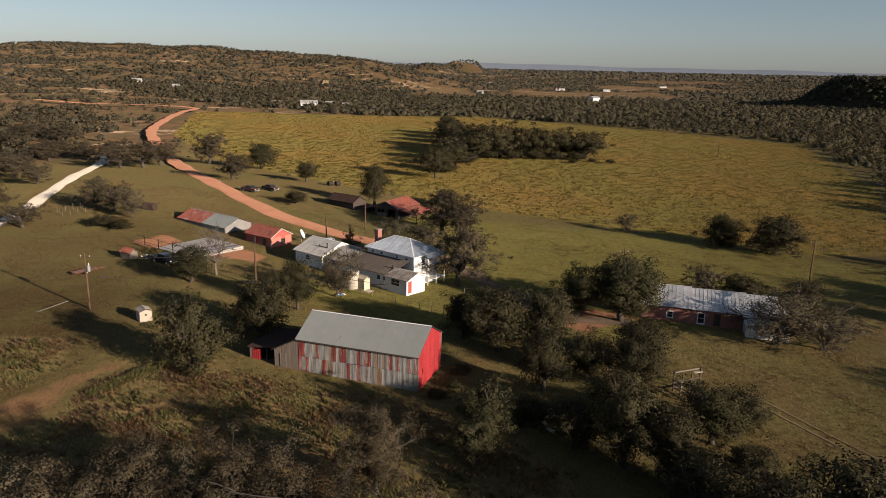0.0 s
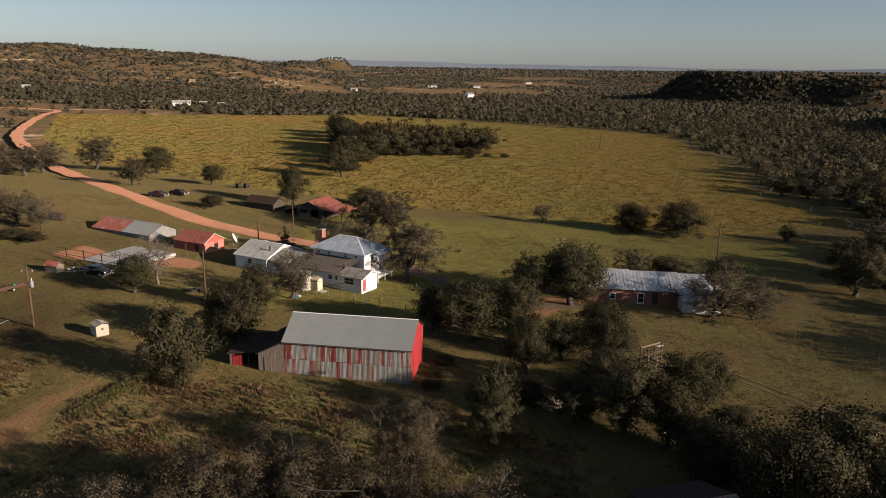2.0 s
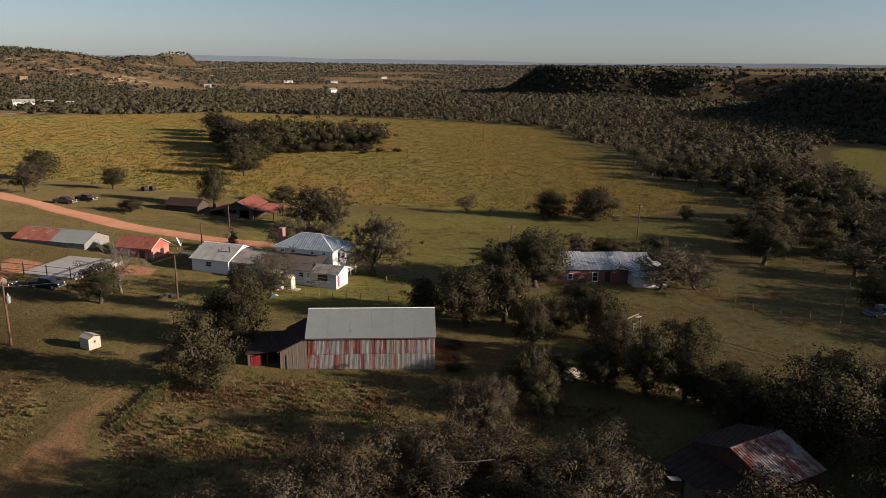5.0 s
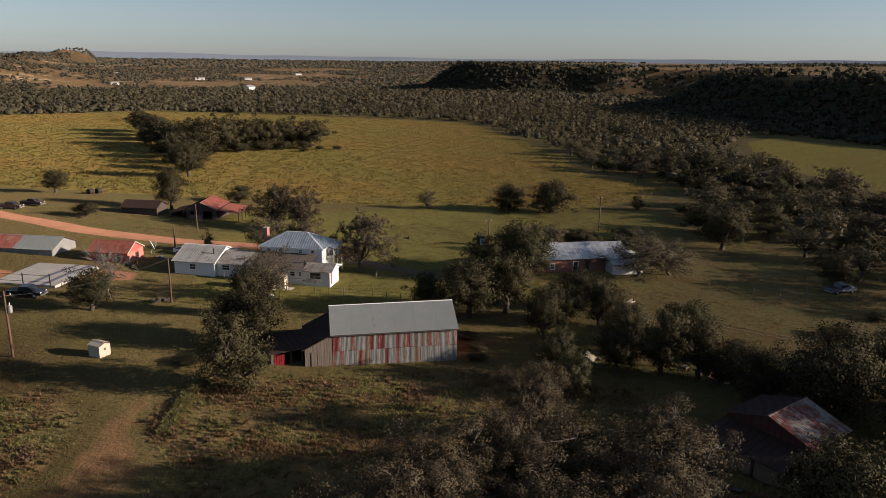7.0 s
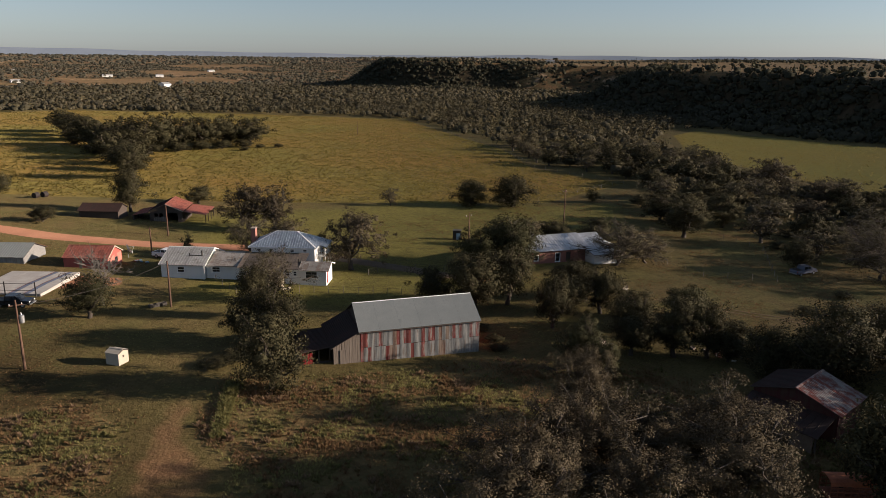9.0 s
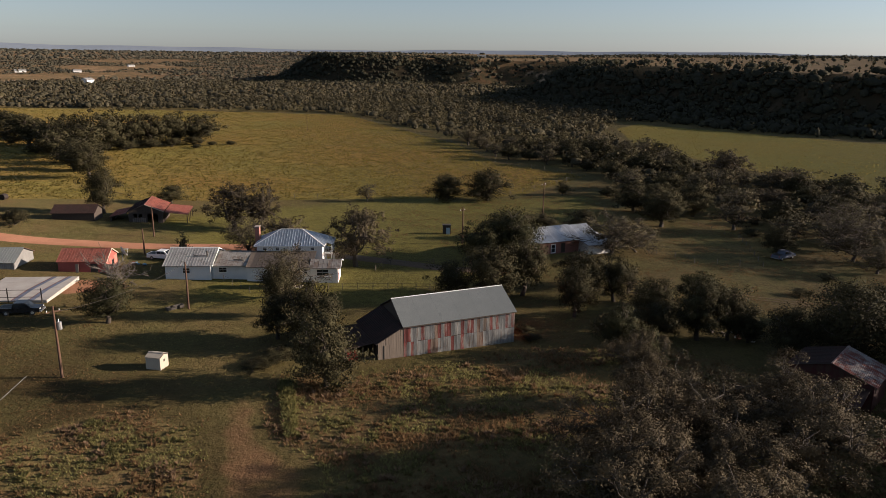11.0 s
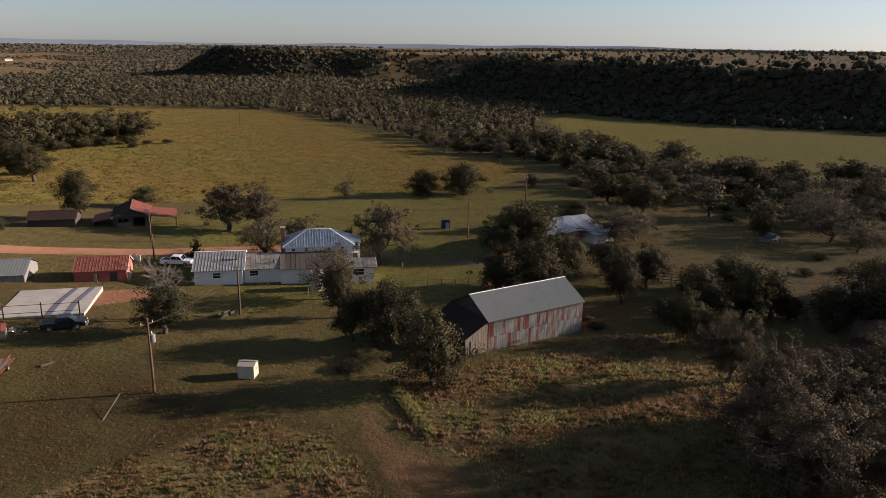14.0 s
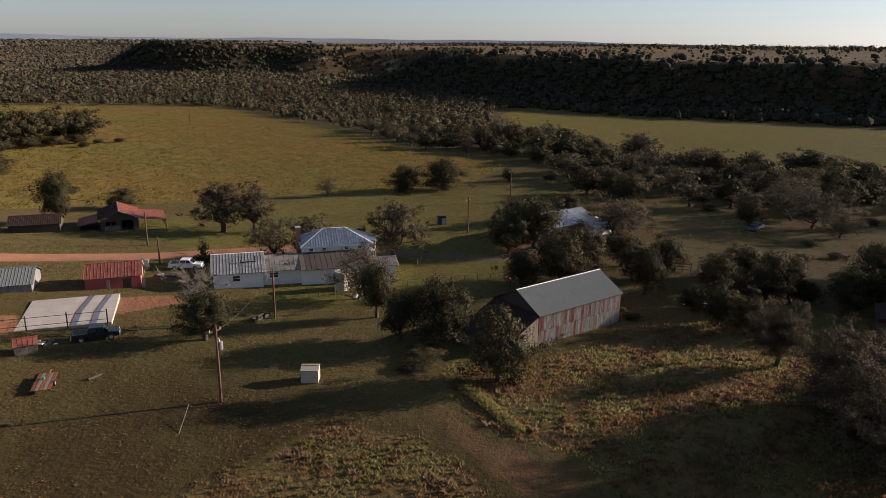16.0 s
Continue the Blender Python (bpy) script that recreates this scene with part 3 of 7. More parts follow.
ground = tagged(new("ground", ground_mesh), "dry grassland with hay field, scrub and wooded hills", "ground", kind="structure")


def strip(name, pts, width, mat, label, lift=0.05, category="road"):
    """A road laid over the land along a smooth line through pts."""
    line = []
    ext = [pts[0]] + list(pts) + [pts[-1]]
    for a, b, c, d in zip(ext, ext[1:], ext[2:], ext[3:]):
        a, b, c, d = map(np.array, (a, b, c, d))
        n = max(2, int(np.hypot(*(c - b)) / 2.5))
        for i in range(n):
            t = i / n
            line.append(0.5 * (2 * b + (c - a) * t + (2 * a - 5 * b + 4 * c - d) * t * t + (3 * b - a - 3 * c + d) * t ** 3))
    line = np.array(line + [np.array(pts[-1], float)])
    way = np.gradient(line, axis=0)
    way /= np.linalg.norm(way, axis=1)[:, None]
    nor = np.stack([-way[:, 1], way[:, 0]], 1)
    s = np.arange(len(line))
    cols = np.linspace(-0.5, 0.5, 7)
    P = []
    for c in cols:
        wob = width * c * (1 + (0.10 * np.sin(s * 0.7 + 3 * c) + 0.08 * np.sin(s * 0.31)) * (abs(c) > 0.4))
        xy = line + nor * wob[:, None]
        P.append(np.column_stack([xy, land(xy[:, 0], xy[:, 1]) + lift + 0.009 * np.clip(np.hypot(xy[:, 0] + 15, xy[:, 1] - 85) - 150, 0, 280) + 0.06 * (0.25 - c * c) - (0.12 if abs(c) > 0.45 else 0)]))
    P = np.stack(P, 1)
    k = np.arange(P.shape[0] * 7).reshape(-1, 7)
    q = np.stack([k[:-1, :-1], k[:-1, 1:], k[1:, 1:], k[1:, :-1]], -1).reshape(-1, 4)[:, ::-1]
    me = bpy.data.meshes.new(name)
    me.from_pydata(P.reshape(-1, 3).tolist(), [], q.tolist())
    me.materials.append(mat)
    me.shade_smooth()
    return tagged(new(name, me), label, category, kind="structure")


RED_ROAD = [(-330, 596), (-240, 606), (-199, 590), (-193, 550), (-181, 488), (-160, 402), (-128, 330), (-104, 281), (-78, 232), (-56, 196), (-39, 174), (-25, 162), (-13, 154), (0, 146)]
strip("road_1", RED_ROAD, 5.5, MAT["road"], "red dirt farm road through dry grass", 0.1)
strip("road_2", [(0, 146), (5, 136), (9, 127), (13, 119), (18, 110), (24, 108), (31, 108)], 4.5, MAT["drive"], "dark earth track past the farmhouse", 0.07)
strip("road_3", [(-96, 110), (-95, 154), (-102, 186), (-112, 220), (-126, 268), (-135, 291), (-139, 302)], 3.8, MAT["pale_road"], "pale gravel road across the dry slope", 0.1)
for side in (-0.8, 0.8):
    strip("wheel_track", [(38 + side, 81), (42 + side, 72), (46 + side, 64), (54 + side, 50), (70 + side, 30)], 0.32, MAT["tan_earth"], "pale worn wheel track in dry grass", 0.05, "track")


# ---- building parts ----
def wall(parent, m, length, height, mat, openings=(), thick=0.15, peak=None, label="", name="wall", low=-0.9):
    """A wall along x from the frame m, its outer face at y=0, with openings (x0, x1, z0, z1) through it and, if peak is given
    as (x, z), a gable above height."""
    s = Mesh()
    xs = sorted({0, length, *[v for o in openings for v in o[:2]]})
    zs = sorted({low, height, *[v for o in openings for v in o[2:]]})
    nx, nz = len(xs) - 1, len(zs) - 1
    ids = {}

    def vert(x, y, z):
        if (x, y, z) not in ids:
            ids[x, y, z] = len(s.v)
            s.v.append((x, y, z))
        return ids[x, y, z]

    def quad(*pts):
        s.f.append(tuple(vert(*p) for p in pts))

    def solid(i, k):
        if not (0 <= i < nx and 0 <= k < nz):
            return False
        cx, cz = (xs[i] + xs[i + 1]) / 2, (zs[k] + zs[k + 1]) / 2
        return not any(o[0] < cx < o[1] and o[2] < cz < o[3] for o in openings)

    for i in range(nx):
        for k in range(nz):
            if not solid(i, k):
                continue
            x0, x1, z0, z1 = xs[i], xs[i + 1], zs[k], zs[k + 1]
            quad((x0, 0, z0), (x1, 0, z0), (x1, 0, z1), (x0, 0, z1))
            quad((x1, thick, z0), (x0, thick, z0), (x0, thick, z1), (x1, thick, z1))
            if not solid(i - 1, k):
                quad((x0, thick, z0), (x0, 0, z0), (x0, 0, z1), (x0, thick, z1))
            if not solid(i + 1, k):
                quad((x1, 0, z0), (x1, thick, z0), (x1, thick, z1), (x1, 0, z1))
            if not solid(i, k - 1):
                quad((x0, 0, z0), (x0, thick, z0), (x1, thick, z0), (x1, 0, z0))
            if not solid(i, k + 1) and not (peak and k == nz - 1):
                quad((x0, 0, z1), (x1, 0, z1), (x1, thick, z1), (x0, thick, z1))
    if peak:
        row = [(x, height) for x in xs]
        s.f.append(tuple([vert(x, 0, z) for x, z in row] + [vert(peak[0], 0, peak[1])]))
        s.f.append(tuple([vert(x, thick, z) for x, z in row[::-1]] + [vert(peak[0], thick, peak[1])]))
        quad((length, 0, height), (length, thick, height), (peak[0], thick, peak[1]), (peak[0], 0, peak[1]))
        quad((peak[0], 0, peak[1]), (peak[0], thick, peak[1]), (0, thick, height), (0, 0, height))
    return part(name, s, mat, parent, label, m)


def window(parent, m, x0, x1, z0, z1, panes=2, mat=None):
    """A framed window with sill and panes in an opening of a wall with frame m."""
    mat = mat or MAT["white_trim"]
    f = Mesh()
    w = 0.09
    f.box(x0 - w, x0 + 0.04, -0.04, 0.1, z0 - w, z1 + w).box(x1 - 0.04, x1 + w, -0.04, 0.1, z0 - w, z1 + w)
    f.box(x0 + 0.04, x1 - 0.04, -0.04, 0.1, z1 - 0.04, z1 + w).box(x0 + 0.04, x1 - 0.04, -0.04, 0.1, z0 - w, z0 + 0.04)
    f.box(x0 + 0.04, x1 - 0.04, 0.0, 0.06, (z0 + z1) / 2 - 0.025, (z0 + z1) / 2 + 0.025)
    win = part("window", f, mat, parent, "", m)
    part("sill", Mesh().box(x0 - 0.15, x1 + 0.15, -0.12, -0.042, z0 - w - 0.05, z0 - w), mat, win)
    for k in range(panes):
        a, b = x0 + 0.04 + (x1 - x0 - 0.08) * k / panes, x0 + 0.04 + (x1 - x0 - 0.08) * (k + 1) / panes
        part("pane", Mesh().box(a + 0.02, b - 0.02, 0.062, 0.075, z0 + 0.042, z1 - 0.042), MAT["glass"], win)
    return win


def door(parent, m, x0, x1, z0, z1, mat, label=""):
    f = Mesh()
    f.box(x0, x1, 0.02, 0.07, z0, z1)
    n = max(2, round((x1 - x0) / 0.25))
    for k in range(n + 1):
        x = x0 + (x1 - x0) * k / n
        f.box(max(x0, x - 0.02), min(x1, x + 0.02), 0.0, 0.019, z0 + 0.03, z1 - 0.03)
    d = part("door", f, mat, parent, label, m)
    part("handle", Mesh().box(x1 - 0.16, x1 - 0.10, -0.06, -0.002, z0 + 0.95, z0 + 1.12), MAT["iron"], d)
    return d


def roof_slope(parent, a, b, c, d, mat, sheet=0.9, ribs=1, label="", mats=None, skew=0.0, rib=0.035):
    """A roof plane with eave a-b and ridge d-c, covered with ribbed sheets that run down the slope."""
    a, b, c, d = map(Vector, (a, b, c, d))
    ex = (b - a).normalized()
    L = (b - a).length
    n = (b - a).cross(d - a).normalized()
    if n.z < 0:
        n = -n
    up = n.cross(ex)
    if up.z < 0:
        up = -up
    S = (d - a).dot(up)
    il, ir = (d - a).dot(ex), L - (c - a).dot(ex)
    deck = Mesh().prism([a - n * 0.02, b - n * 0.02, c - n * 0.02, d - n * 0.02] if (c - d).length > 0.05 else [a - n * 0.02, b - n * 0.02, c - n * 0.02], -n * 0.07)
    roof = part("roof", deck, MAT["dark_wood"], parent, label)

    def lim(u):
        v = 1.0
        if il > 0.05:
            v = min(v, u / il)
        if ir > 0.05:
            v = min(v, (L - u) / ir)
        return max(v, 0.0)

    N = max(1, round(L / sheet))
    for k in range(N):
        u0, u1 = L * k / N, L * (k + 1) / N
        cuts = [u0, u1]
        if u0 < il < u1:
            cuts = [u0, il, u1]
        if u0 < L - ir < u1 and L - ir not in cuts:
            cuts = sorted({*cuts, L - ir})
        jit = random.uniform(-0.02, 0.05) * skew
        s = Mesh()

        def at(u, v, h):
            return a + ex * u + up * (v * S - 0.03 - jit * (1 - v)) + n * h
        for p, q in zip(cuts, cuts[1:]):
            s.face(at(p + 0.004, 0, 0.0), at(q - 0.004, 0, 0.0), at(q - 0.004, lim(q), 0.0), at(p + 0.004, lim(p), 0.0))
        s.face(at(u0, 0, -0.02), at(u1, 0, -0.02), at(u1, 0, 0.0), at(u0, 0, 0.0))
        for r in range(ribs):
            u = u0 + 0.03 + (u1 - u0) * r / ribs
            v = min(lim(u - 0.02), lim(u + 0.04))
            if v > 0.03:
                w = 0.05
                s.face(at(u, 0, 0.001), at(u + w / 2, 0, rib), at(u + w / 2, v, rib), at(u, v, 0.001))
                s.face(at(u + w / 2, 0, rib), at(u + w, 0, 0.001), at(u + w, v, 0.001), at(u + w / 2, v, rib))
        use = mat if not mats else mats[k % len(mats)]
        part("roof_sheet", s, use, roof)
    return roof


def ridge_cap(parent, p, q, mat, w=0.16, drop=0.07):
    p, q = Vector(p), Vector(q)
    e = (q - p).normalized()
    o = Vector((-e.y, e.x, 0)) * w
    s = Mesh()
    z = Vector((0, 0, 0.05))
    dz = Vector((0, 0, -drop))
    s.face(p + z, q + z, q + o + z + dz, p + o + z + dz).face(q + z, p + z, p - o + z + dz, q - o + z + dz)
    s.face(p + z - dz * -0.3, p - o + z + dz, p + o + z + dz).face(q + z, q + o + z + dz, q - o + z + dz)
    return part("ridge_cap", s, mat, parent)


def gable_hut(name, m, label, category, L, W, eave, ridge, wall_mat, roof_mat, sheet=0.8, over=0.3, openings=None, mats=None, ribs=2, low=-0.7, group="", open_front=False, back_roof=None):
    """A gabled building on the frame m: front wall along x at y=0, ridge along x. openings: wall name -> list."""
    op = openings or {}
    t = thing(name, m, label, category, group)
    fr = dict(front=(pose(0, 0, 0), L, None), back=(pose(L, W, 0, 0, 0, 180), L, None),
              left=(pose(0, W - 0.15, 0, 0, 0, -90), W - 0.3, 1), right=(pose(L, 0.15, 0, 0, 0, 90), W - 0.3, 1))
    for key, (mm, ln, gab) in fr.items():
        if key == "front" and open_front:
            for k in range(4):
                part("post", Mesh().box(L * k / 3 - 0.07 if k else 0.0, L * k / 3 + 0.07 if k < 3 else L, 0, 0.14, low, eave), MAT["dark_wood"], t)
            continue
        wall(t, mm, ln, eave, wall_mat, op.get(key, ()), peak=(ln / 2, ridge - 0.05) if gab else None, low=low)
    h = W / 2
    sl = (ridge - eave) / h
    z0 = eave - sl * over + 0.12
    z1 = ridge + 0.12
    roof_slope(t, (-over, -over, z0), (L + over, -over, z0), (L + over, h, z1), (-over, h, z1), roof_mat, sheet, ribs, mats=mats, skew=1)
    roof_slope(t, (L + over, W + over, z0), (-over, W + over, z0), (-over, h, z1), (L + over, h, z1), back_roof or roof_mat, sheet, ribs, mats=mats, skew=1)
    ridge_cap(t, (-over, h, z1 + 0.01), (L + over, h, z1 + 0.01), roof_mat)
    return t, fr


# ---- the red and grey barn ----
def corrugated(w, h, waves=6, amp=0.02):
    s = Mesh()
    n = waves * 2
    for k in range(n):
        x0, x1 = w * k / n, w * (k + 1) / n
        y0, y1 = (-amp if k % 2 else 0), (0 if k % 2 else -amp)
        s.face((x0, y0, 0), (x1, y1, 0), (x1, y1, h), (x0, y0, h))
    s.face((0, 0, 0), (0, 0, h), (0, 0.01, h), (0, 0.01, 0)).face((w, 0, 0), (w, 0.01, 0), (w, 0.01, h), (w, 0, h))
    return s


BARN_L, BARN_W, BARN_E, BARN_R = 15.8, 8.4, 4.45, 6.6
barn = thing("barn", pose(-17.15, 83.35, 0.0, 0, 0, -18.5), "weathered grey and red corrugated metal barn with grey roof", "barn")
front = pose(0, 0, 0)
wall(barn, front, BARN_L, BARN_E, MAT["dark_wood"], low=-0.8)
wall(barn, pose(BARN_L, BARN_W, 0, 0, 0, 180), BARN_L, BARN_E, MAT["grey_sheet"], low=-0.8)
wall(barn, pose(0, BARN_W - 0.15, 0, 0, 0, -90), BARN_W - 0.3, BARN_E, MAT["dark_wood"], peak=(BARN_W / 2 - 0.15, BARN_R - 0.05), low=-0.8)
end = pose(BARN_L, 0.15, 0, 0, 0, 90)
end_wall = wall(barn, end, BARN_W - 0.3, BARN_E, MAT["bright_red"], [(1.1, 1.55, 1.7, 2.35), (2.4, 2.8, 3.6, 4.1)], peak=(BARN_W / 2 - 0.15, BARN_R - 0.05), label="bright red gable wall", low=-0.8)
for k in range(10):  # red sheets on the gable end, of uneven heights
    x = 0.08 + k * 0.79
    top = BARN_E + (BARN_R - BARN_E) * (1 - abs(x + 0.39 - 4.05) / 4.05) - 0.14
    base = 0.05 + 0.12 * random.random()
    for z0, z1 in ((base, 2.35), (2.37, top)):
        if 1.1 < x + 0.39 < 1.6 and z0 < 2:
            z1 = 1.66
        part("sheet", corrugated(0.77, z1 - z0, 4, 0.025), MAT["bright_red"], end_wall, "", pose(x, -0.012 - 0.012 * (k % 2), z0, 0.0, 0, 0))
UPPER_RED = {0, 1, 5, 10, 12, 13, 17, 19, 20, 26, 28, 31, 33}
LOWER_RED = {0, 2, 7, 14, 17}
WIDE = BARN_L / 34
sheet_hi, sheet_lo = [corrugated(WIDE + 0.02, h, 3, 0.022) for h in (2.25, 2.2)]
hi_mesh = {k: sheet_hi.mesh("sheet", MAT[k]) for k in ("grey_sheet", "red_sheet", "rust_sheet")}
lo_mesh = {k: sheet_lo.mesh("sheet", MAT[k]) for k in ("grey_sheet", "red_sheet", "rust_sheet")}
front_wall = barn.children[0]
for k in range(34):
    up = "red_sheet" if k in UPPER_RED else "rust_sheet" if k in (9, 22, 24) else "grey_sheet"
    dn = "red_sheet" if k in LOWER_RED else "rust_sheet" if k in (8, 9, 22, 23) else "grey_sheet"
    part("sheet", lo_mesh[dn], None, front_wall, "", pose(k * WIDE, -0.012 - 0.008 * (k % 2), -0.12 + random.uniform(-0.05, 0.05), 0, random.uniform(-0.5, 0.5), 0))
    part("sheet", hi_mesh[up], None, front_wall, "", pose(k * WIDE, -0.024 - 0.008 * (k % 2), 2.13 + random.uniform(-0.07, 0.06), 0, random.uniform(-0.5, 0.5), 0))
OV = 0.35
bz0, bz1 = BARN_E - (BARN_R - BARN_E) / (BARN_W / 2) * OV + 0.1, BARN_R + 0.1
roof_slope(barn, (-0.25, -OV, bz0), (BARN_L + 0.15, -OV, bz0), (BARN_L + 0.15, BARN_W / 2, bz1), (-0.25, BARN_W / 2, bz1), MAT["grey_roof"], 2.6, 1, "plain grey metal roof slope", rib=0.006)
roof_slope(barn, (BARN_L + 0.15, BARN_W + OV, bz0), (-0.25, BARN_W + OV, bz0), (-0.25, BARN_W / 2, bz1), (BARN_L + 0.15, BARN_W / 2, bz1), MAT["grey_roof"], 2.6, 1, "", rib=0.006)
ridge_cap(barn, (-0.25, BARN_W / 2, bz1 + 0.01), (BARN_L + 0.15, BARN_W / 2, bz1 + 0.01), MAT["white_trim"], 0.13, 0.06)
part("eave_board", Mesh().box(-0.2, BARN_L + 0.1, -OV + 0.02, -OV + 0.06, bz0 - 0.2, bz0 - 0.09), MAT["dark_wood"], barn)
# the board lean-to on its far end
LEAN_W = 3.4
for k in range(17):
    x0 = -LEAN_W + k * LEAN_W / 17
    top = 2.55 + (x0 + LEAN_W) / LEAN_W * 1.75
    s = Mesh().box(x0 + 0.01, x0 + LEAN_W / 17 - 0.005, 0.0, 0.03, -0.5, top + random.uniform(-0.06, 0.03))
    part("board", s, MAT["old_wood"], barn, "", pose(0, random.uniform(-0.015, 0.0), 0, 0, random.uniform(-0.6, 0.6), 0))
wall(barn, pose(-LEAN_W, BARN_W, 0, 0, 0, -90), BARN_W - 0.05, 2.5, MAT["dark_wood"], low=-0.8)
part("door", Mesh().box(-2.6, -1.75, -0.06, -0.02, 0.0, 2.1).box(-2.6, -2.5, -0.08, -0.061, 0.0, 2.1).box(-1.85, -1.75, -0.08, -0.061, 0.0, 2.1), MAT["old_wood"], barn, "grey plank door")
# slope turned from the sun: its shade is in the roofing colour
roof_slope(barn, (-LEAN_W - 0.35, BARN_W + 0.2, 2.5), (-LEAN_W - 0.35, -0.25, 2.5), (-0.02, -0.25, 4.42), (-0.02, BARN_W + 0.2, 4.42), MAT["shaded_rust"], 0.8, 2, "rusted lean-to roof darkened for shade", skew=1)
for k in range(5):
    part("rafter_end", Mesh().box(-LEAN_W - 0.3, -LEAN_W + 0.1, k * 1.9 + 0.2, k * 1.9 + 0.32, 2.28, 2.4), MAT["dark_wood"], barn)

# low open shed beyond the lean-to, with a red door
EX0, EY0, EY1 = -7.6, 0.9, 7.6
roof_slope(barn, (EX0 - 0.2, EY1 + 0.1, 1.95), (EX0 - 0.2, EY0 - 0.3, 1.95), (-LEAN_W - 0.3, EY0 - 0.3, 2.45), (-LEAN_W - 0.3, EY1 + 0.1, 2.45), MAT["shaded_rust"], 0.8, 2, "rusted roof of the low shed, darkened for shade", skew=1)
wall(barn, pose(EX0, EY1, 0, 0, 0, -90), EY1 - EY0, 1.85, MAT["old_wood"], low=-0.7)
wall(barn, pose(-LEAN_W - 0.1, EY1, 0, 0, 0, 180), -LEAN_W - 0.3 - EX0, 1.9, MAT["dark_wood"], low=-0.7)
for x in (-5.1, -3.75):
    part("post", Mesh().box(x - 0.08, x + 0.08, EY0, EY0 + 0.16, -0.6, 1.95), MAT["dark_wood"], barn)
red = part("door", Mesh().box(EX0 + 0.45, EX0 + 1.75, EY0 - 0.05, EY0 - 0.005, -0.25, 1.75), MAT["bright_red"], barn, "faded red plank door", pose(0, 0, 0))
for k in range(5):
    part("batten", Mesh().box(EX0 + 0.47 + k * 0.3, EX0 + 0.53 + k * 0.3, EY0 - 0.075, EY0 - 0.051, -0.2, 1.72), MAT["bright_red"], red)
part("board", Mesh().box(EX0 + 0.05, EX0 + 0.43, EY0 - 0.04, EY0 - 0.005, -0.5, 1.8), MAT["old_wood"], barn)
part("board", Mesh().box(EX0 + 1.77, -3.4, EY0 - 0.04, EY0 - 0.005, -0.5, 0.55), MAT["dark_wood"], barn)


# ---- the white farmhouse ----
HOUSE = thing("farmhouse", pose(-28.2, 134.8, 0.0, 0, 0, -39), "white farmhouse with hipped silver roof and low wings", "house")


def local(x, y, z=0, turn=0):
    return pose(x, y, z, 0, 0, turn)


# hip-roofed main block
MX0, MX1, MY0, MY1 = 14.8, 26.2, 5.4, 12.0
op = [(1.0, 1.7, 3.75, 4.3), (3.2, 3.9, 3.75, 4.3), (7.0, 7.7, 3.75, 4.3), (9.3, 10.0, 3.75, 4.3)]
mf = local(MX0, MY0)
wall(HOUSE, mf, MX1 - MX0, 4.6, MAT["white_wall"], op, low=-1.2)
for o in op:
    window(HOUSE, mf, *o, panes=1)
mr = local(MX1, MY0 + 0.15, 0, 90)
op = [(1.9, 2.9, 2.2, 3.8), (1.9, 2.9, 0.3, 1.2)]
wall(HOUSE, mr, MY1 - MY0 - 0.3, 4.6, MAT["white_wall"], op, low=-1.2)
window(HOUSE, mr, *op[0], panes=1)
window(HOUSE, mr, *op[1], panes=1)
wall(HOUSE, local(MX1, MY1, 0, 180), MX1 - MX0, 4.6, MAT["white_wall"], low=-1.2)
wall(HOUSE, local(MX0, MY1 - 0.15, 0, -90), MY1 - MY0 - 0.3, 4.6, MAT["white_wall"], low=-1.2)
e = 0.45
A, B, C, D = (MX0 - e, MY0 - e, 4.7), (MX1 + e, MY0 - e, 4.7), (MX1 + e, MY1 + e, 4.7), (MX0 - e, MY1 + e, 4.7)
hy = (MY0 + MY1) / 2
P, Q = (MX0 + 3.8, hy, 6.85), (MX1 - 3.8, hy, 6.85)
for a, b, c, d in ((A, B, Q, P), (B, C, Q, Q), (C, D, P, Q), (D, A, P, P)):
    roof_slope(HOUSE, a, b, c, d, MAT["hip_roof"], 0.45, 1, "silver standing-seam hip roof", rib=0.06)
for p, q in ((P, Q), (A, P), (D, P), (B, Q), (C, Q)):
    ridge_cap(HOUSE, p, q, MAT["white_trim"], 0.12, 0.04)
part("fascia", Mesh().box(A[0], B[0], A[1] - 0.03, A[1] - 0.002, 4.52, 4.68).box(B[0] + 0.002, B[0] + 0.03, B[1], C[1], 4.52, 4.68), MAT["white_trim"], HOUSE)
# chimney
ch = part("chimney", Mesh().box(14.0, 14.75, 8.2, 9.3, -0.8, 7.2), MAT["brick"], HOUSE, "red brick chimney")
part("cap", Mesh().box(13.93, 14.82, 8.13, 9.37, 7.201, 7.36), MAT["mortar"], ch)
# porch with two decks on its sunny corner
for z in (0.25, 2.65):
    part("porch_deck", Mesh().box(MX1 + 0.02, MX1 + 1.5, 7.6, 12.4, z - 0.15, z), MAT["white_trim"], HOUSE)
for y in (7.7, 10.0, 12.3):
    part("porch_post", Mesh().box(MX1 + 1.3, MX1 + 1.42, y - 0.07, y + 0.07, -1.2, 4.55), MAT["white_trim"], HOUSE)
for z in (3.15, 3.5):
    part("porch_rail", Mesh().box(MX1 + 1.33, MX1 + 1.38, 7.8, 12.2, z - 0.03, z + 0.03), MAT["white_trim"], HOUSE)
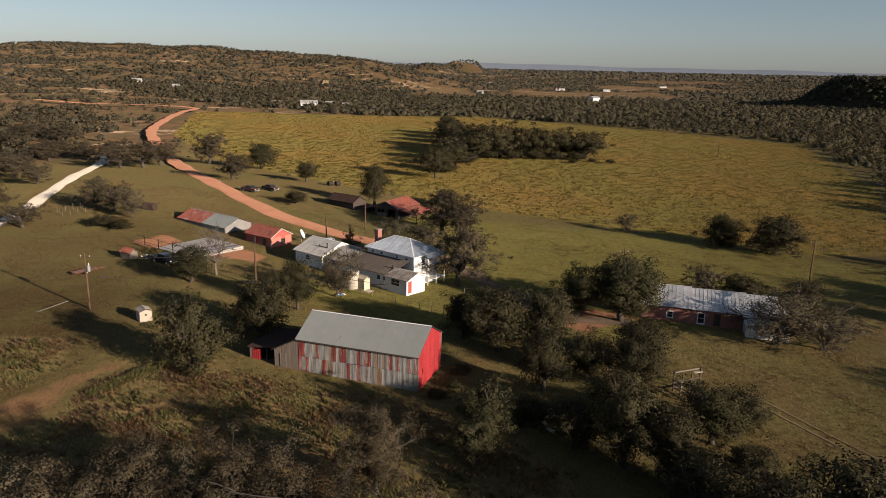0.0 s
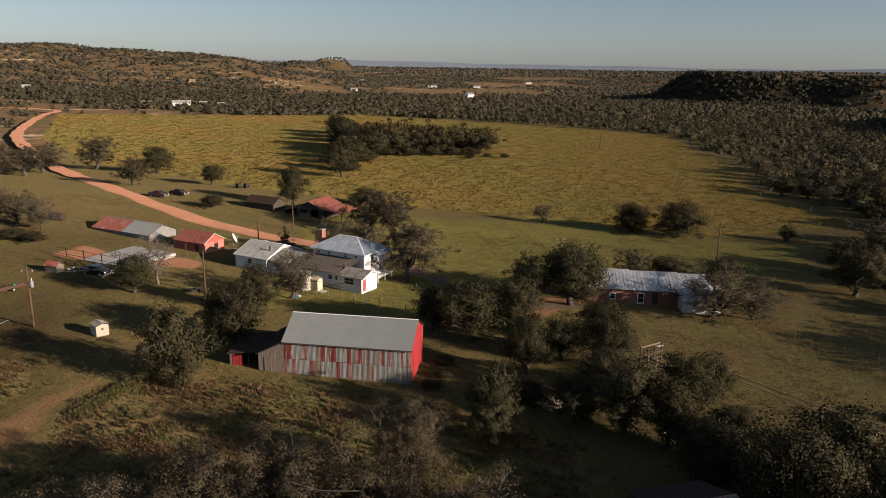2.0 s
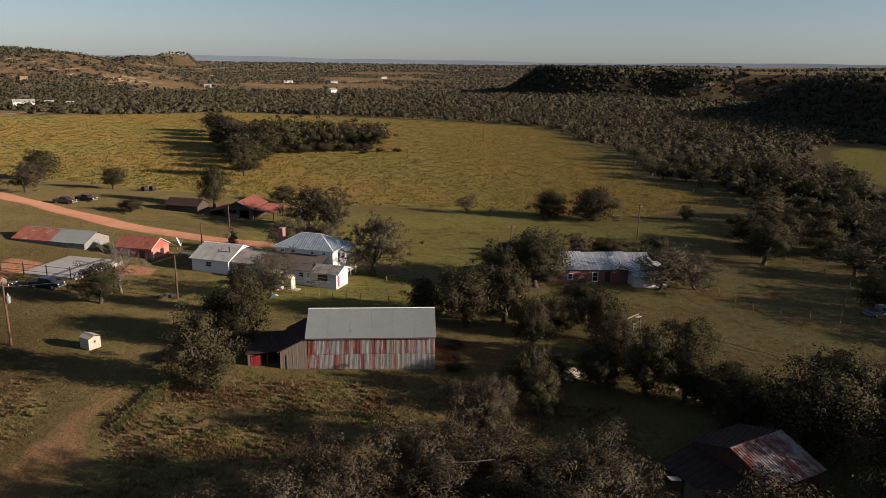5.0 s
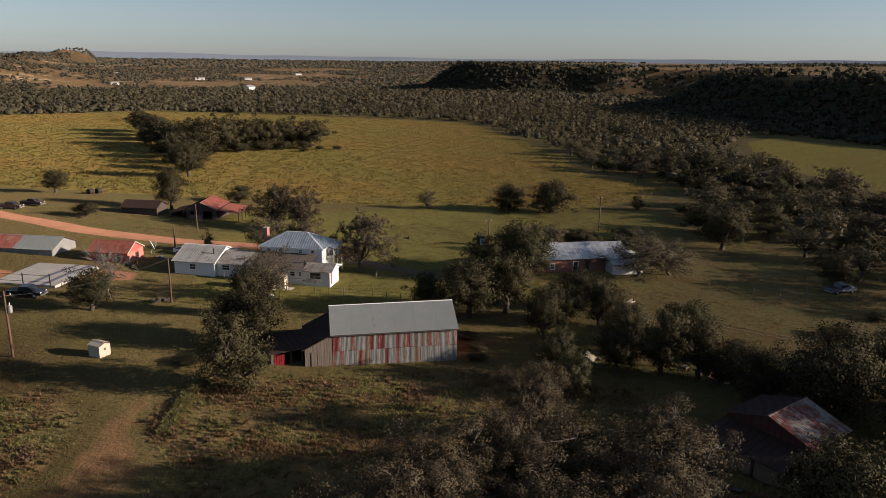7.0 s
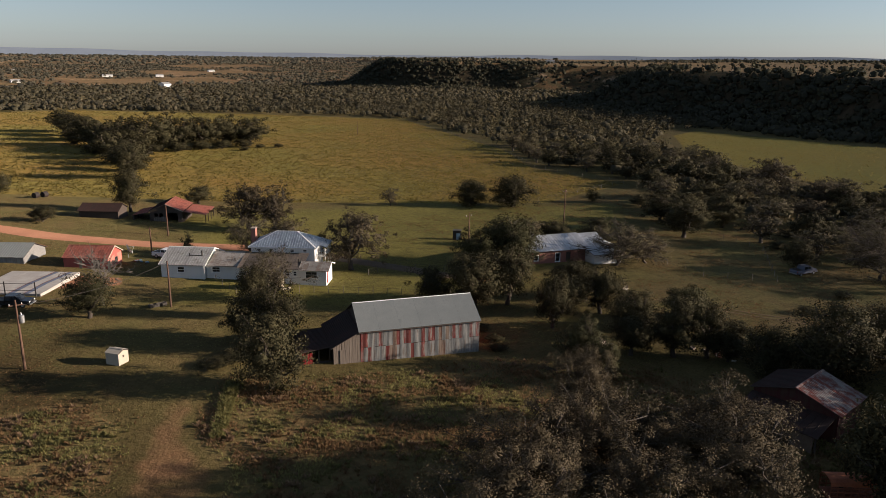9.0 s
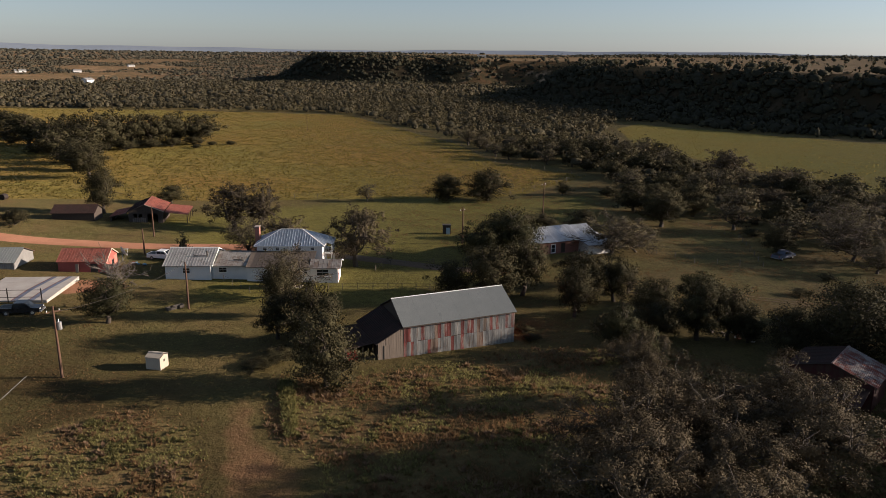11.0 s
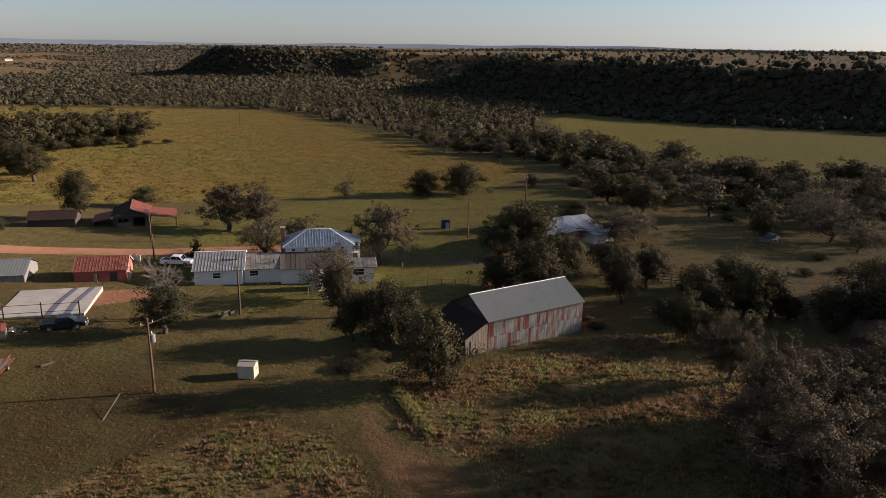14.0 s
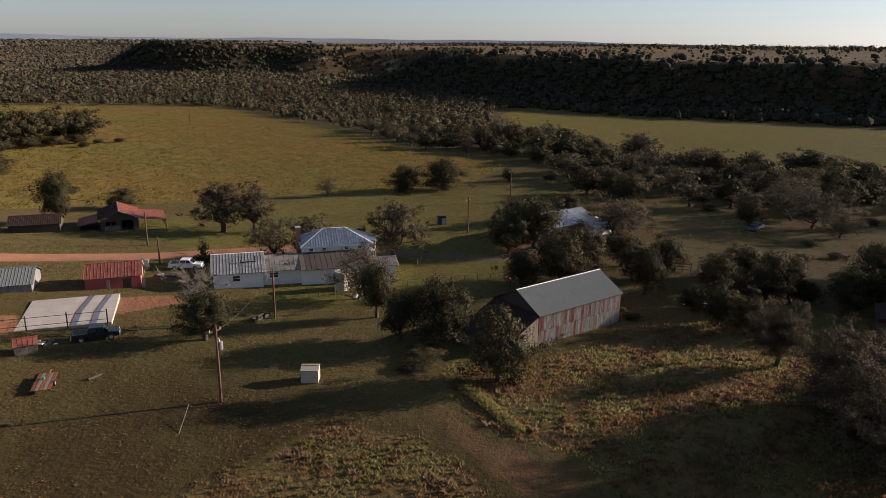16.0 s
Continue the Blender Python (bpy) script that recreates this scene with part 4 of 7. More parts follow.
roof_slope(HOUSE, (MX1 + 1.7, 7.4, 4.3), (MX1 + 1.7, 12.6, 4.3), (MX1 + 0.3, 12.6, 4.68), (MX1 + 0.3, 7.4, 4.68), MAT["hip_roof"], 0.45, 1, "", rib=0.05)
# low gabled wing at the road end
op = [(2.9, 4.1, 1.05, 2.0)]
wf = local(0.35, 0.35)
wall(HOUSE, wf, 7.6, 2.45, MAT["white_wall"], op)
window(HOUSE, wf, *op[0], panes=2)
wall(HOUSE, local(7.95, 9.65, 0, 180), 7.6, 2.45, MAT["white_wall"])
wl = local(0.35, 9.5, 0, -90)
wall(HOUSE, wl, 9.0, 2.45, MAT["white_wall"], [(2.0, 3.0, 0.9, 2.0)], peak=(4.5, 4.2))
window(HOUSE, wl, 2.0, 3.0, 0.9, 2.0)
wall(HOUSE, local(7.95, 0.5, 0, 90), 9.0, 2.45, MAT["white_wall"], peak=(4.5, 4.2))
roof_slope(HOUSE, (0, 0, 2.45), (8.3, 0, 2.45), (8.3, 5, 4.4), (0, 5, 4.4), MAT["white_roof"], 0.5, 1, "pale ribbed metal roof of the wing", rib=0.05)
roof_slope(HOUSE, (8.3, 10, 2.45), (0, 10, 2.45), (0, 5, 4.4), (8.3, 5, 4.4), MAT["white_roof"], 0.5, 1, "", rib=0.05)
ridge_cap(HOUSE, (0, 5, 4.41), (8.3, 5, 4.41), MAT["white_trim"])
part("barge_board", Mesh().prism([(8.31, 0, 2.3), (8.31, 0, 2.46), (8.31, 5, 4.42), (8.31, 5, 4.22)], (0.04, 0, 0)), MAT["white_trim"], HOUSE)
part("barge_board", Mesh().prism([(8.31, 10, 2.3), (8.31, 10, 2.46), (8.31, 5, 4.42), (8.31, 5, 4.22)], (0.04, 0, 0)), MAT["white_trim"], HOUSE)
part("stove_pipe", Mesh().tube([(6.9, 2.6, 3.3), (6.9, 2.6, 4.3)], [0.13, 0.13], 10).tube([(6.9, 2.6, 4.301), (6.9, 2.6, 4.42)], [0.2, 0.16], 10), MAT["iron"], HOUSE)
part("roof_bracket", Mesh().box(4.6, 6.7, 2.55, 2.65, 3.48, 3.58).box(4.6, 4.7, 2.55, 2.65, 3.35, 3.9), MAT["iron"], HOUSE)
# link between wing and main block
op = [(1.0, 2.4, 0.95, 1.85)]
lf = local(8.0, 1.3)
wall(HOUSE, lf, 6.0, 2.25, MAT["white_wall"], op)
window(HOUSE, lf, *op[0], panes=2)
roof_slope(HOUSE, (8.38, 0.6, 2.3), (13.9, 0.6, 2.3), (13.9, 5.3, 3.75), (8.38, 5.3, 3.75), MAT["mid_roof"], 0.8, 1, "dull grey link roof with dark stains", rib=0.03)
roof_slope(HOUSE, (13.9, 10.0, 2.3), (8.38, 10.0, 2.3), (8.38, 5.3, 3.75), (13.9, 5.3, 3.75), MAT["white_roof"], 0.8, 1, "", rib=0.03)
wall(HOUSE, local(14.7, 9.4, 0, 180), 6.7, 2.25, MAT["white_wall"])
part("stove_pipe", Mesh().tube([(12.9, 2.2, 2.7), (12.9, 2.2, 3.4)], [0.12, 0.12], 10), MAT["iron"], HOUSE)
part("roof_bracket", Mesh().box(11.4, 12.75, 2.15, 2.25, 2.95, 3.03), MAT["iron"], HOUSE)
# long brown-roofed front room
op = [(8.1, 9.0, 1.0, 1.8), (9.6, 10.2, 1.0, 1.8)]
bf = local(14.0, 0.25)
wall(HOUSE, bf, 10.9, 2.25, MAT["white_wall"], op, low=-1.1)
for o in op:
    window(HOUSE, bf, *o, panes=1)
wall(HOUSE, local(14.0, 5.2, 0, -90), 4.8, 2.25, MAT["white_wall"], low=-1.1)
roof_slope(HOUSE, (13.92, -0.2, 2.32), (25.2, -0.2, 2.32), (25.2, 5.36, 3.7), (13.92, 5.36, 3.7), MAT["brown_roof"], 0.9, 1, "dark brown weathered roof of the front room", rib=0.03)
part("stove_pipe", Mesh().tube([(24.2, 2.2, 2.8), (24.2, 2.2, 3.5)], [0.13, 0.13], 10), MAT["iron"], HOUSE)
# end room with the red door
op = [(0.9, 2.9, 0.75, 1.9)]
ef = local(24.9, -0.05)
wall(HOUSE, ef, 4.5, 2.25, MAT["white_wall"], op, low=-1.2)
window(HOUSE, ef, *op[0], panes=2)
er = local(29.4, 0.1, 0, 90)
wall(HOUSE, er, 4.4, 2.25, MAT["white_wall"], [(0.25, 1.15, -0.25, 1.85)], peak=(2.2, 2.95), low=-1.2)
door(HOUSE, er, 0.25, 1.15, -0.25, 1.85, MAT["red_paint"], "red panelled door")
roof_slope(HOUSE, (24.6, -0.4, 2.2), (29.9, -0.4, 2.2), (29.9, 2.3, 3.1), (24.6, 2.3, 3.1), MAT["mid_roof"], 0.8, 1, "dull grey end roof", rib=0.03)
roof_slope(HOUSE, (29.9, 5.0, 2.2), (24.6, 5.0, 2.2), (24.6, 2.3, 3.1), (29.9, 2.3, 3.1), MAT["mid_roof"], 0.8, 1, "", rib=0.03)
part("barge_board", Mesh().prism([(29.91, -0.4, 2.02), (29.91, -0.4, 2.2), (29.91, 2.3, 3.12), (29.91, 2.3, 2.92)], (0.04, 0, 0)), MAT["white_trim"], HOUSE)
part("barge_board", Mesh().prism([(29.91, 5.0, 2.02), (29.91, 5.0, 2.2), (29.91, 2.3, 3.12), (29.91, 2.3, 2.92)], (0.04, 0, 0)), MAT["white_trim"], HOUSE)
wall(HOUSE, local(29.4, 4.65, 0, 180), 4.5, 2.25, MAT["white_wall"], low=-1.2)

# cistern and pump house beside it
cx, cy = -14.9, 119.6
z = land_at(cx, cy)
cist = thing("cistern", pose(cx, cy, z), "tall pale concrete water cistern by the farmhouse", "water tank")
part("shell", Mesh().tube([(0, 0, -0.3), (0, 0, 2.95), (0, 0, 3.1)], [1.15, 1.15, 1.02], 24), MAT["concrete"], cist, smooth=False)
part("rim", Mesh().tube([(0, 0, 2.7), (0, 0, 2.82)], [1.2, 1.2], 24), MAT["concrete"], cist)
part("outlet_pipe", Mesh().tube([(1.1, -0.5, 0.3), (1.7, -0.9, 0.3), (1.7, -0.9, -0.2)], [0.06] * 3, 8), MAT["galv"], cist)
gable_hut("pump_house", on_land(-13.9, 119.1, -39), "small tan pump house with steep roof by the cistern", "shed", 1.5, 1.4, 1.9, 2.3, MAT["tan_paint"], MAT["tan_paint"], over=0.06, low=-0.4)
tagged(part("slab", Mesh().box(-0.9, 0.9, -0.7, 0.7, -0.2, 0.07), MAT["concrete"], None, m=on_land(-12.2, 118.2, -39)), "pale concrete step in the grass", "slab")

# ---- sheds along the red road ----
t, fr = gable_hut("tin_shed", pose(-60.0, 162.6, 0.2, 0, 0, -36.3), "long tin shed with rusty red and grey roof", "shed", 16.6, 7.2, 2.2, 3.75, MAT["grey_sheet"], MAT["grey_roof"], 0.9,
                  mats=[MAT["rust_roof"], MAT["rust_roof"], MAT["rust_roof"], MAT["patchy_roof"], MAT["rust_roof"], MAT["rust_roof"], MAT["rust_roof"], MAT["patchy_roof"], MAT["rust_roof"], MAT["rust_roof"]] + [MAT["grey_roof"]] * 9,
                  openings=dict(right=[(0.6, 3.2, -0.2, 2.0)]))
part("gable_sheet", Mesh().prism([(16.62, 0.15, 1.0), (16.62, 7.05, 1.0), (16.62, 7.05, 2.2), (16.62, 3.6, 3.65), (16.62, 0.15, 2.2)], (0.03, 0, 0)), MAT["white_roof"], t, "pale metal gable end")
t, fr = gable_hut("red_shed", pose(-40.9, 148.3, 0.1, 0, 0, -36), "red wooden shed with ribbed rusty red roof", "shed", 7.9, 5.6, 2.35, 3.85, MAT["red_paint"], MAT["rust_roof"], 0.5, over=0.2, ribs=1,
                  openings=dict(right=[(2.6, 3.6, 0.9, 1.7)], front=[(5.3, 6.5, -0.2, 1.95)]))
window(t, fr["right"][0], 2.6, 3.6, 0.9, 1.7, 2, MAT["dark_wood"])
door(t, fr["front"][0], 5.3, 6.5, -0.2, 1.95, MAT["dark_wood"])
part("barge_board", Mesh().prism([(8.11, -0.2, 2.2), (8.11, -0.2, 2.38), (8.11, 2.8, 4.0), (8.11, 2.8, 3.8)], (0.05, 0, 0)), MAT["cream"], t)
part("barge_board", Mesh().prism([(8.11, 5.8, 2.2), (8.11, 5.8, 2.38), (8.11, 2.8, 4.0), (8.11, 2.8, 3.8)], (0.05, 0, 0)), MAT["cream"], t)
part("gable_cladding", Mesh().box(7.902, 7.93, 0.15, 2.72, -0.5, 2.3).box(7.902, 7.93, 3.78, 5.45, -0.5, 2.3).box(7.902, 7.93, 2.72, 3.78, -0.5, 0.8), MAT["pink_paint"], t)
for x in (3.0, 8.05):
    part("leaning_board", Mesh().box(x, x + 0.5, -0.62, -0.56, -0.1, 1.9), MAT["old_wood"], t, "grey board leaning on the wall", pose(0, 0, 0, -8, 0, 0))

# pale slab with a pipe fence along two sides
SLAB = thing("slab", pose(-56.0, 138.6, 1.1, 0, 0, -36.7), "raised pale concrete slab with rust-stained stripes", "slab")
for k in range(4):
    for j in range(4):
        part("slab_panel", Mesh().box(k * 2.9 + 0.01, k * 2.9 + 2.89, j * 3.0 + 0.01, j * 3.0 + 2.99, -0.9, 0.2 + 0.004 * ((k + j) % 2)), MAT["pale_slab"], SLAB)
for x in (6.6, 9.0):
    part("stripe", Mesh().prism([(x, 0.05, 0.21), (x + 0.75, 0.05, 0.21), (x + 0.75, 5.5, 0.21), (x + 1.6, 11.9, 0.21), (x + 0.95, 11.9, 0.21), (x, 5.2, 0.21)], (0, 0, 0.012)), MAT["blue_stripe"], SLAB, "dark blue-grey stripe")
    part("stripe", Mesh().prism([(x - 0.12, 0.05, 0.21), (x - 0.01, 0.05, 0.21), (x - 0.01, 5.2, 0.21), (x + 0.94, 11.9, 0.21), (x + 0.8, 11.9, 0.21), (x - 0.12, 5.2, 0.21)], (0, 0, 0.014)), MAT["rust"], SLAB, "rust-red stripe")
FENCE = thing("pipe_fence", pose(-56.0, 138.6, 1.1, 0, 0, -36.7), "dark pipe fence along a concrete slab", "fence")
for x in (-3.2, 1.6, 6.4, 11.2):
    part("post", Mesh().tube([(x, -0.5, -0.9), (x, -0.5, 2.3)], [0.085, 0.085], 8), MAT["iron"], FENCE)
for z in (0.9, 2.0):
    part("rail", Mesh().tube([(-6.0, -0.5, z), (11.2, -0.5, z)], [0.04, 0.04], 6), MAT["iron"], FENCE)

# ---- old sheds behind the road ----
gable_hut("plank_shed", pose(-30.6, 194.4, -0.9, 0, 0, -36), "dark weathered plank shed by a tree", "shed", 9.2, 5.0, 2.6, 3.9, MAT["dark_wood"], MAT["shaded_rust"], 0.8, low=-0.6)
# back slope faces away from the sun, so its roofing is coloured darker
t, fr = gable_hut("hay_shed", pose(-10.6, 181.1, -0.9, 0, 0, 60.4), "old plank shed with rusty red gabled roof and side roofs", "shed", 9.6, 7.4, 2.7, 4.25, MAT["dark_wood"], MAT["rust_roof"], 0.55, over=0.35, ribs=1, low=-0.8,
                  back_roof=MAT["shaded_rust"], openings=dict(left=[(0.9, 1.7, 1.2, 2.1), (2.0, 2.8, 1.2, 2.1), (3.9, 6.2, -0.5, 2.2)]))
part("barge_board", Mesh().prism([(-0.4, -0.4, 2.45), (-0.4, -0.4, 2.62), (-0.4, 3.7, 4.42), (-0.4, 3.7, 4.25)], (0.04, 0, 0)), MAT["cream"], t)
roof_slope(t, (-0.2, -5.6, 1.75), (9.6, -5.6, 1.75), (9.6, -0.4, 2.45), (-0.2, -0.4, 2.45), MAT["rust_roof"], 0.6, 1, "rusty red open side roof", skew=1)
for x in (0.0, 3.1, 6.2, 9.3):
    part("post", Mesh().box(x, x + 0.14, -5.4, -5.26, -0.8, 1.68), MAT["dark_wood"], t)
roof_slope(t, (8.0, 11.6, 1.6), (0.4, 11.6, 1.6), (0.4, 7.8, 2.35), (8.0, 7.8, 2.35), MAT["rust_roof"], 0.6, 1, "rusty lean-to roof", skew=1)
for x in (0.6, 4.0, 7.7):
    part("post", Mesh().box(x, x + 0.14, 11.2, 11.34, -0.8, 1.55), MAT["dark_wood"], t)
wall(t, pose(8.0, 11.5, 0, 0, 0, 180), 7.4, 1.5, MAT["dark_wood"], low=-0.8)
for k in range(7):
    part("board", Mesh().box(-0.05, -0.01, 3.7 + k * 0.42, 4.05 + k * 0.42, -0.2, 1.1 + 0.1 * (k % 3)), MAT["old_wood"], t)

# ---- the brick ranch house ----
RANCH = thing("ranch_house", pose(33.0, 110.9, -1.75, 0, 0, -16), "long red brick house with pale metal roof", "house")
RL, RW, RE, RR2 = 20.3, 9.9, 2.5, 4.2
fr = dict(front=local(0, 0), back=local(RL, RW, 0, 180), left=local(0, RW - 0.15, 0, -90), right=local(RL, 0.15, 0, 90))
op = [(3.9, 4.8, 0.7, 1.7), (8.6, 9.6, 0.2, 1.9), (11.0, 12.0, 0.0, 2.0)]
wall(RANCH, fr["front"], RL, RE, MAT["brick"], op)
window(RANCH, fr["front"], *op[0], panes=1)
window(RANCH, fr["front"], *op[1], panes=2)
door(RANCH, fr["front"], *op[2], MAT["dark_wood"])
wall(RANCH, fr["back"], RL, RE, MAT["brick"])
wall(RANCH, fr["left"], RW - 0.3, RE, MAT["brick"], [(2.5, 3.7, 0.9, 2.0)], peak=(RW / 2 - 0.15, RR2 - 0.05))
window(RANCH, fr["left"], 2.5, 3.7, 0.9, 2.0)
wall(RANCH, fr["right"], RW - 0.3, RE, MAT["brick"], peak=(RW / 2 - 0.15, RR2 - 0.05))
sl = (RR2 - RE) / (RW / 2)
rz0, rz1 = RE - sl * 0.5 + 0.1, RR2 + 0.1
for x0, x1, lift in ((-0.4, 7.6, 0.16), (7.6, 16.0, 0.08), (16.0, RL + 0.4, 0.0)):  # three stretches, each a step lower
    roof_slope(RANCH, (x0, -0.5, rz0 + lift), (x1, -0.5, rz0 + lift), (x1, RW / 2 + lift * 2, rz1 + lift * 1.8), (x0, RW / 2 + lift * 2, rz1 + lift * 1.8), MAT["ranch_roof"], 0.6, 1, "pale ribbed metal roof", rib=0.04)
    roof_slope(RANCH, (x1, RW + 0.5, rz0 + lift), (x0, RW + 0.5, rz0 + lift), (x0, RW / 2 + lift * 2, rz1 + lift * 1.8), (x1, RW / 2 + lift * 2, rz1 + lift * 1.8), MAT["ranch_roof"], 0.6, 1, "", rib=0.04)
    ridge_cap(RANCH, (x0, RW / 2 + lift * 2, rz1 + lift * 1.8 + 0.01), (x1, RW / 2 + lift * 2, rz1 + lift * 1.8 + 0.01), MAT["ranch_roof"])
# lower white addition with its own roof
ad = local(15.4, -3.4)
wall(RANCH, ad, 6.2, 2.0, MAT["white_wall"], [(4.0, 5.2, 0.6, 1.6)])
window(RANCH, ad, 4.0, 5.2, 0.6, 1.6)
wall(RANCH, local(15.4, 0.0, 0, -90), 3.25, 2.0, MAT["white_wall"])
wall(RANCH, local(21.6, -3.25, 0, 90), 3.25, 2.0, MAT["white_wall"])
roof_slope(RANCH, (15.1, -3.9, 1.95), (22.0, -3.9, 1.95), (22.0, -0.52, 2.4), (15.1, -0.52, 2.4), MAT["ranch_roof"], 0.6, 1, "", rib=0.04)
for y in (2.0, 6.0):
    part("porch_post", Mesh().box(23.4, 23.54, y, y + 0.14, -0.6, 1.9), MAT["tan_paint"], RANCH)
part("porch_wall", Mesh().box(23.2, 23.35, 1.7, 6.2, -0.6, 1.2), MAT["tan_paint"], RANCH, "tan boarded porch wall")
roof_slope(RANCH, (23.8, 1.4, 1.95), (23.8, 6.5, 1.95), (RL + 0.02, 6.5, 2.5), (RL + 0.02, 1.4, 2.5), MAT["ranch_roof"], 0.6, 1, "", rib=0.04)

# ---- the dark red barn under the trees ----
# back slope and side roof have their shade put into darker roofing
ORB, fr = gable_hut("old_red_barn", pose(12.9, 39.0, 0.0, 0, 0, 6), "old red barn with rust-streaked metal roof under trees", "barn", 6.4, 8.8, 3.15, 4.55, MAT["shaded_maroon"], MAT["patchy_roof"], 0.65, over=0.3, ribs=2, low=-0.6, back_roof=MAT["shaded_rust"],
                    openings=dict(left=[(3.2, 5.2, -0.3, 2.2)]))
roof_slope(ORB, (-4.2, 8.9, 1.95), (-4.2, 0.3, 1.95), (-0.05, 0.3, 2.75), (-0.05, 8.9, 2.75), MAT["shaded_rust"], 0.8, 1, "rusty side roof darkened for shade", skew=1)
for y in (0.5, 3.3, 6.0, 8.6):
    part("post", Mesh().box(-4.08, -3.92, y - 0.08, y + 0.08, -0.6, 1.88), MAT["dark_wood"], ORB)
wall(ORB, local(-3.9, 5.8, 0, -90), 5.0, 1.85, MAT["rust_sheet"], low=-0.6)
part("propped_sheet", corrugated(0.7, 1.2, 5, 0.02), MAT["white_roof"], ORB, "pale loose roofing sheet", pose(-4.5, 5.6, 1.95, -78, 0, 80))


# ---- trees ----
def leaf_cloud(centres, radii, per, size, rng, flat=0.75):
    """Small folded leaf sprays scattered about the centres, turned outwards from their bough and from the crown's heart."""
    heart = centres.mean(0)
    n = len(centres) * per
    c = np.repeat(centres, per, 0)
    r = np.repeat(radii, per)
    d = rng.normal(size=(n, 3))
    d /= np.linalg.norm(d, axis=1)[:, None]
    p = c + d * (r * rng.uniform(0.25, 1.0, n) ** 0.6)[:, None] * np.array([1, 1, flat])
    face = d + 0.9 * (p - heart) / (np.linalg.norm(p - heart, axis=1)[:, None] + 0.01) + rng.normal(size=(n, 3)) * 0.55
    face /= np.linalg.norm(face, axis=1)[:, None]
    a = np.cross(face, rng.normal(size=(n, 3)))
    a /= np.linalg.norm(a, axis=1)[:, None]
    b = np.cross(face, a)
    s = (size * rng.uniform(0.6, 1.35, n))[:, None]
    v = np.stack([p - a * s, p - b * s * 0.55, p + a * s, p + b * s * 0.55 + face * s * 0.25], 1).reshape(-1, 3)
    soft = 0.8 * d + (p - heart) / (np.linalg.norm(p - heart, axis=1)[:, None] + 0.01) + 0.45 * face
    return v, np.repeat(soft / np.linalg.norm(soft, axis=1)[:, None], 4, 0)


def tri_mesh(name, v, f):
    f = np.asarray(f).reshape(-1)
    me = bpy.data.meshes.new(name)
    me.vertices.add(len(v))
    me.vertices.foreach_set("co", np.ascontiguousarray(v, np.float32).ravel())
    me.loops.add(len(f))
    me.loops.foreach_set("vertex_index", f.astype(np.int32))
    me.polygons.add(len(f) // 3)
    me.polygons.foreach_set("loop_start", np.arange(0, len(f), 3, dtype=np.int32))
    me.polygons.foreach_set("loop_total", np.full(len(f) // 3, 3, np.int32))
    me.update(calc_edges=True)
    return me


def quad_mesh(name, v, mat, normals=None):
    k = np.arange(len(v) // 4) * 4
    me = tri_mesh(name, v, np.stack([k, k + 1, k + 2, k, k + 2, k + 3], 1))
    if normals is not None:
        me.shade_smooth()
        me.attributes.new("custom_normal", 'FLOAT_VECTOR', 'POINT').data.foreach_set("vector", normals.astype(np.float32).ravel())
    me.materials.append(mat)
    return me


def bend(p, q, rng, wild, n=4):
    p, q = np.array(p), np.array(q)
    L = np.linalg.norm(q - p)
    pts = [p + (q - p) * t for t in np.linspace(0, 1, n)]
    for i in range(1, n - 1):
        pts[i] = pts[i] + rng.normal(size=3) * L * wild * np.array([1, 1, 0.6])
    return [tuple(x) for x in pts]


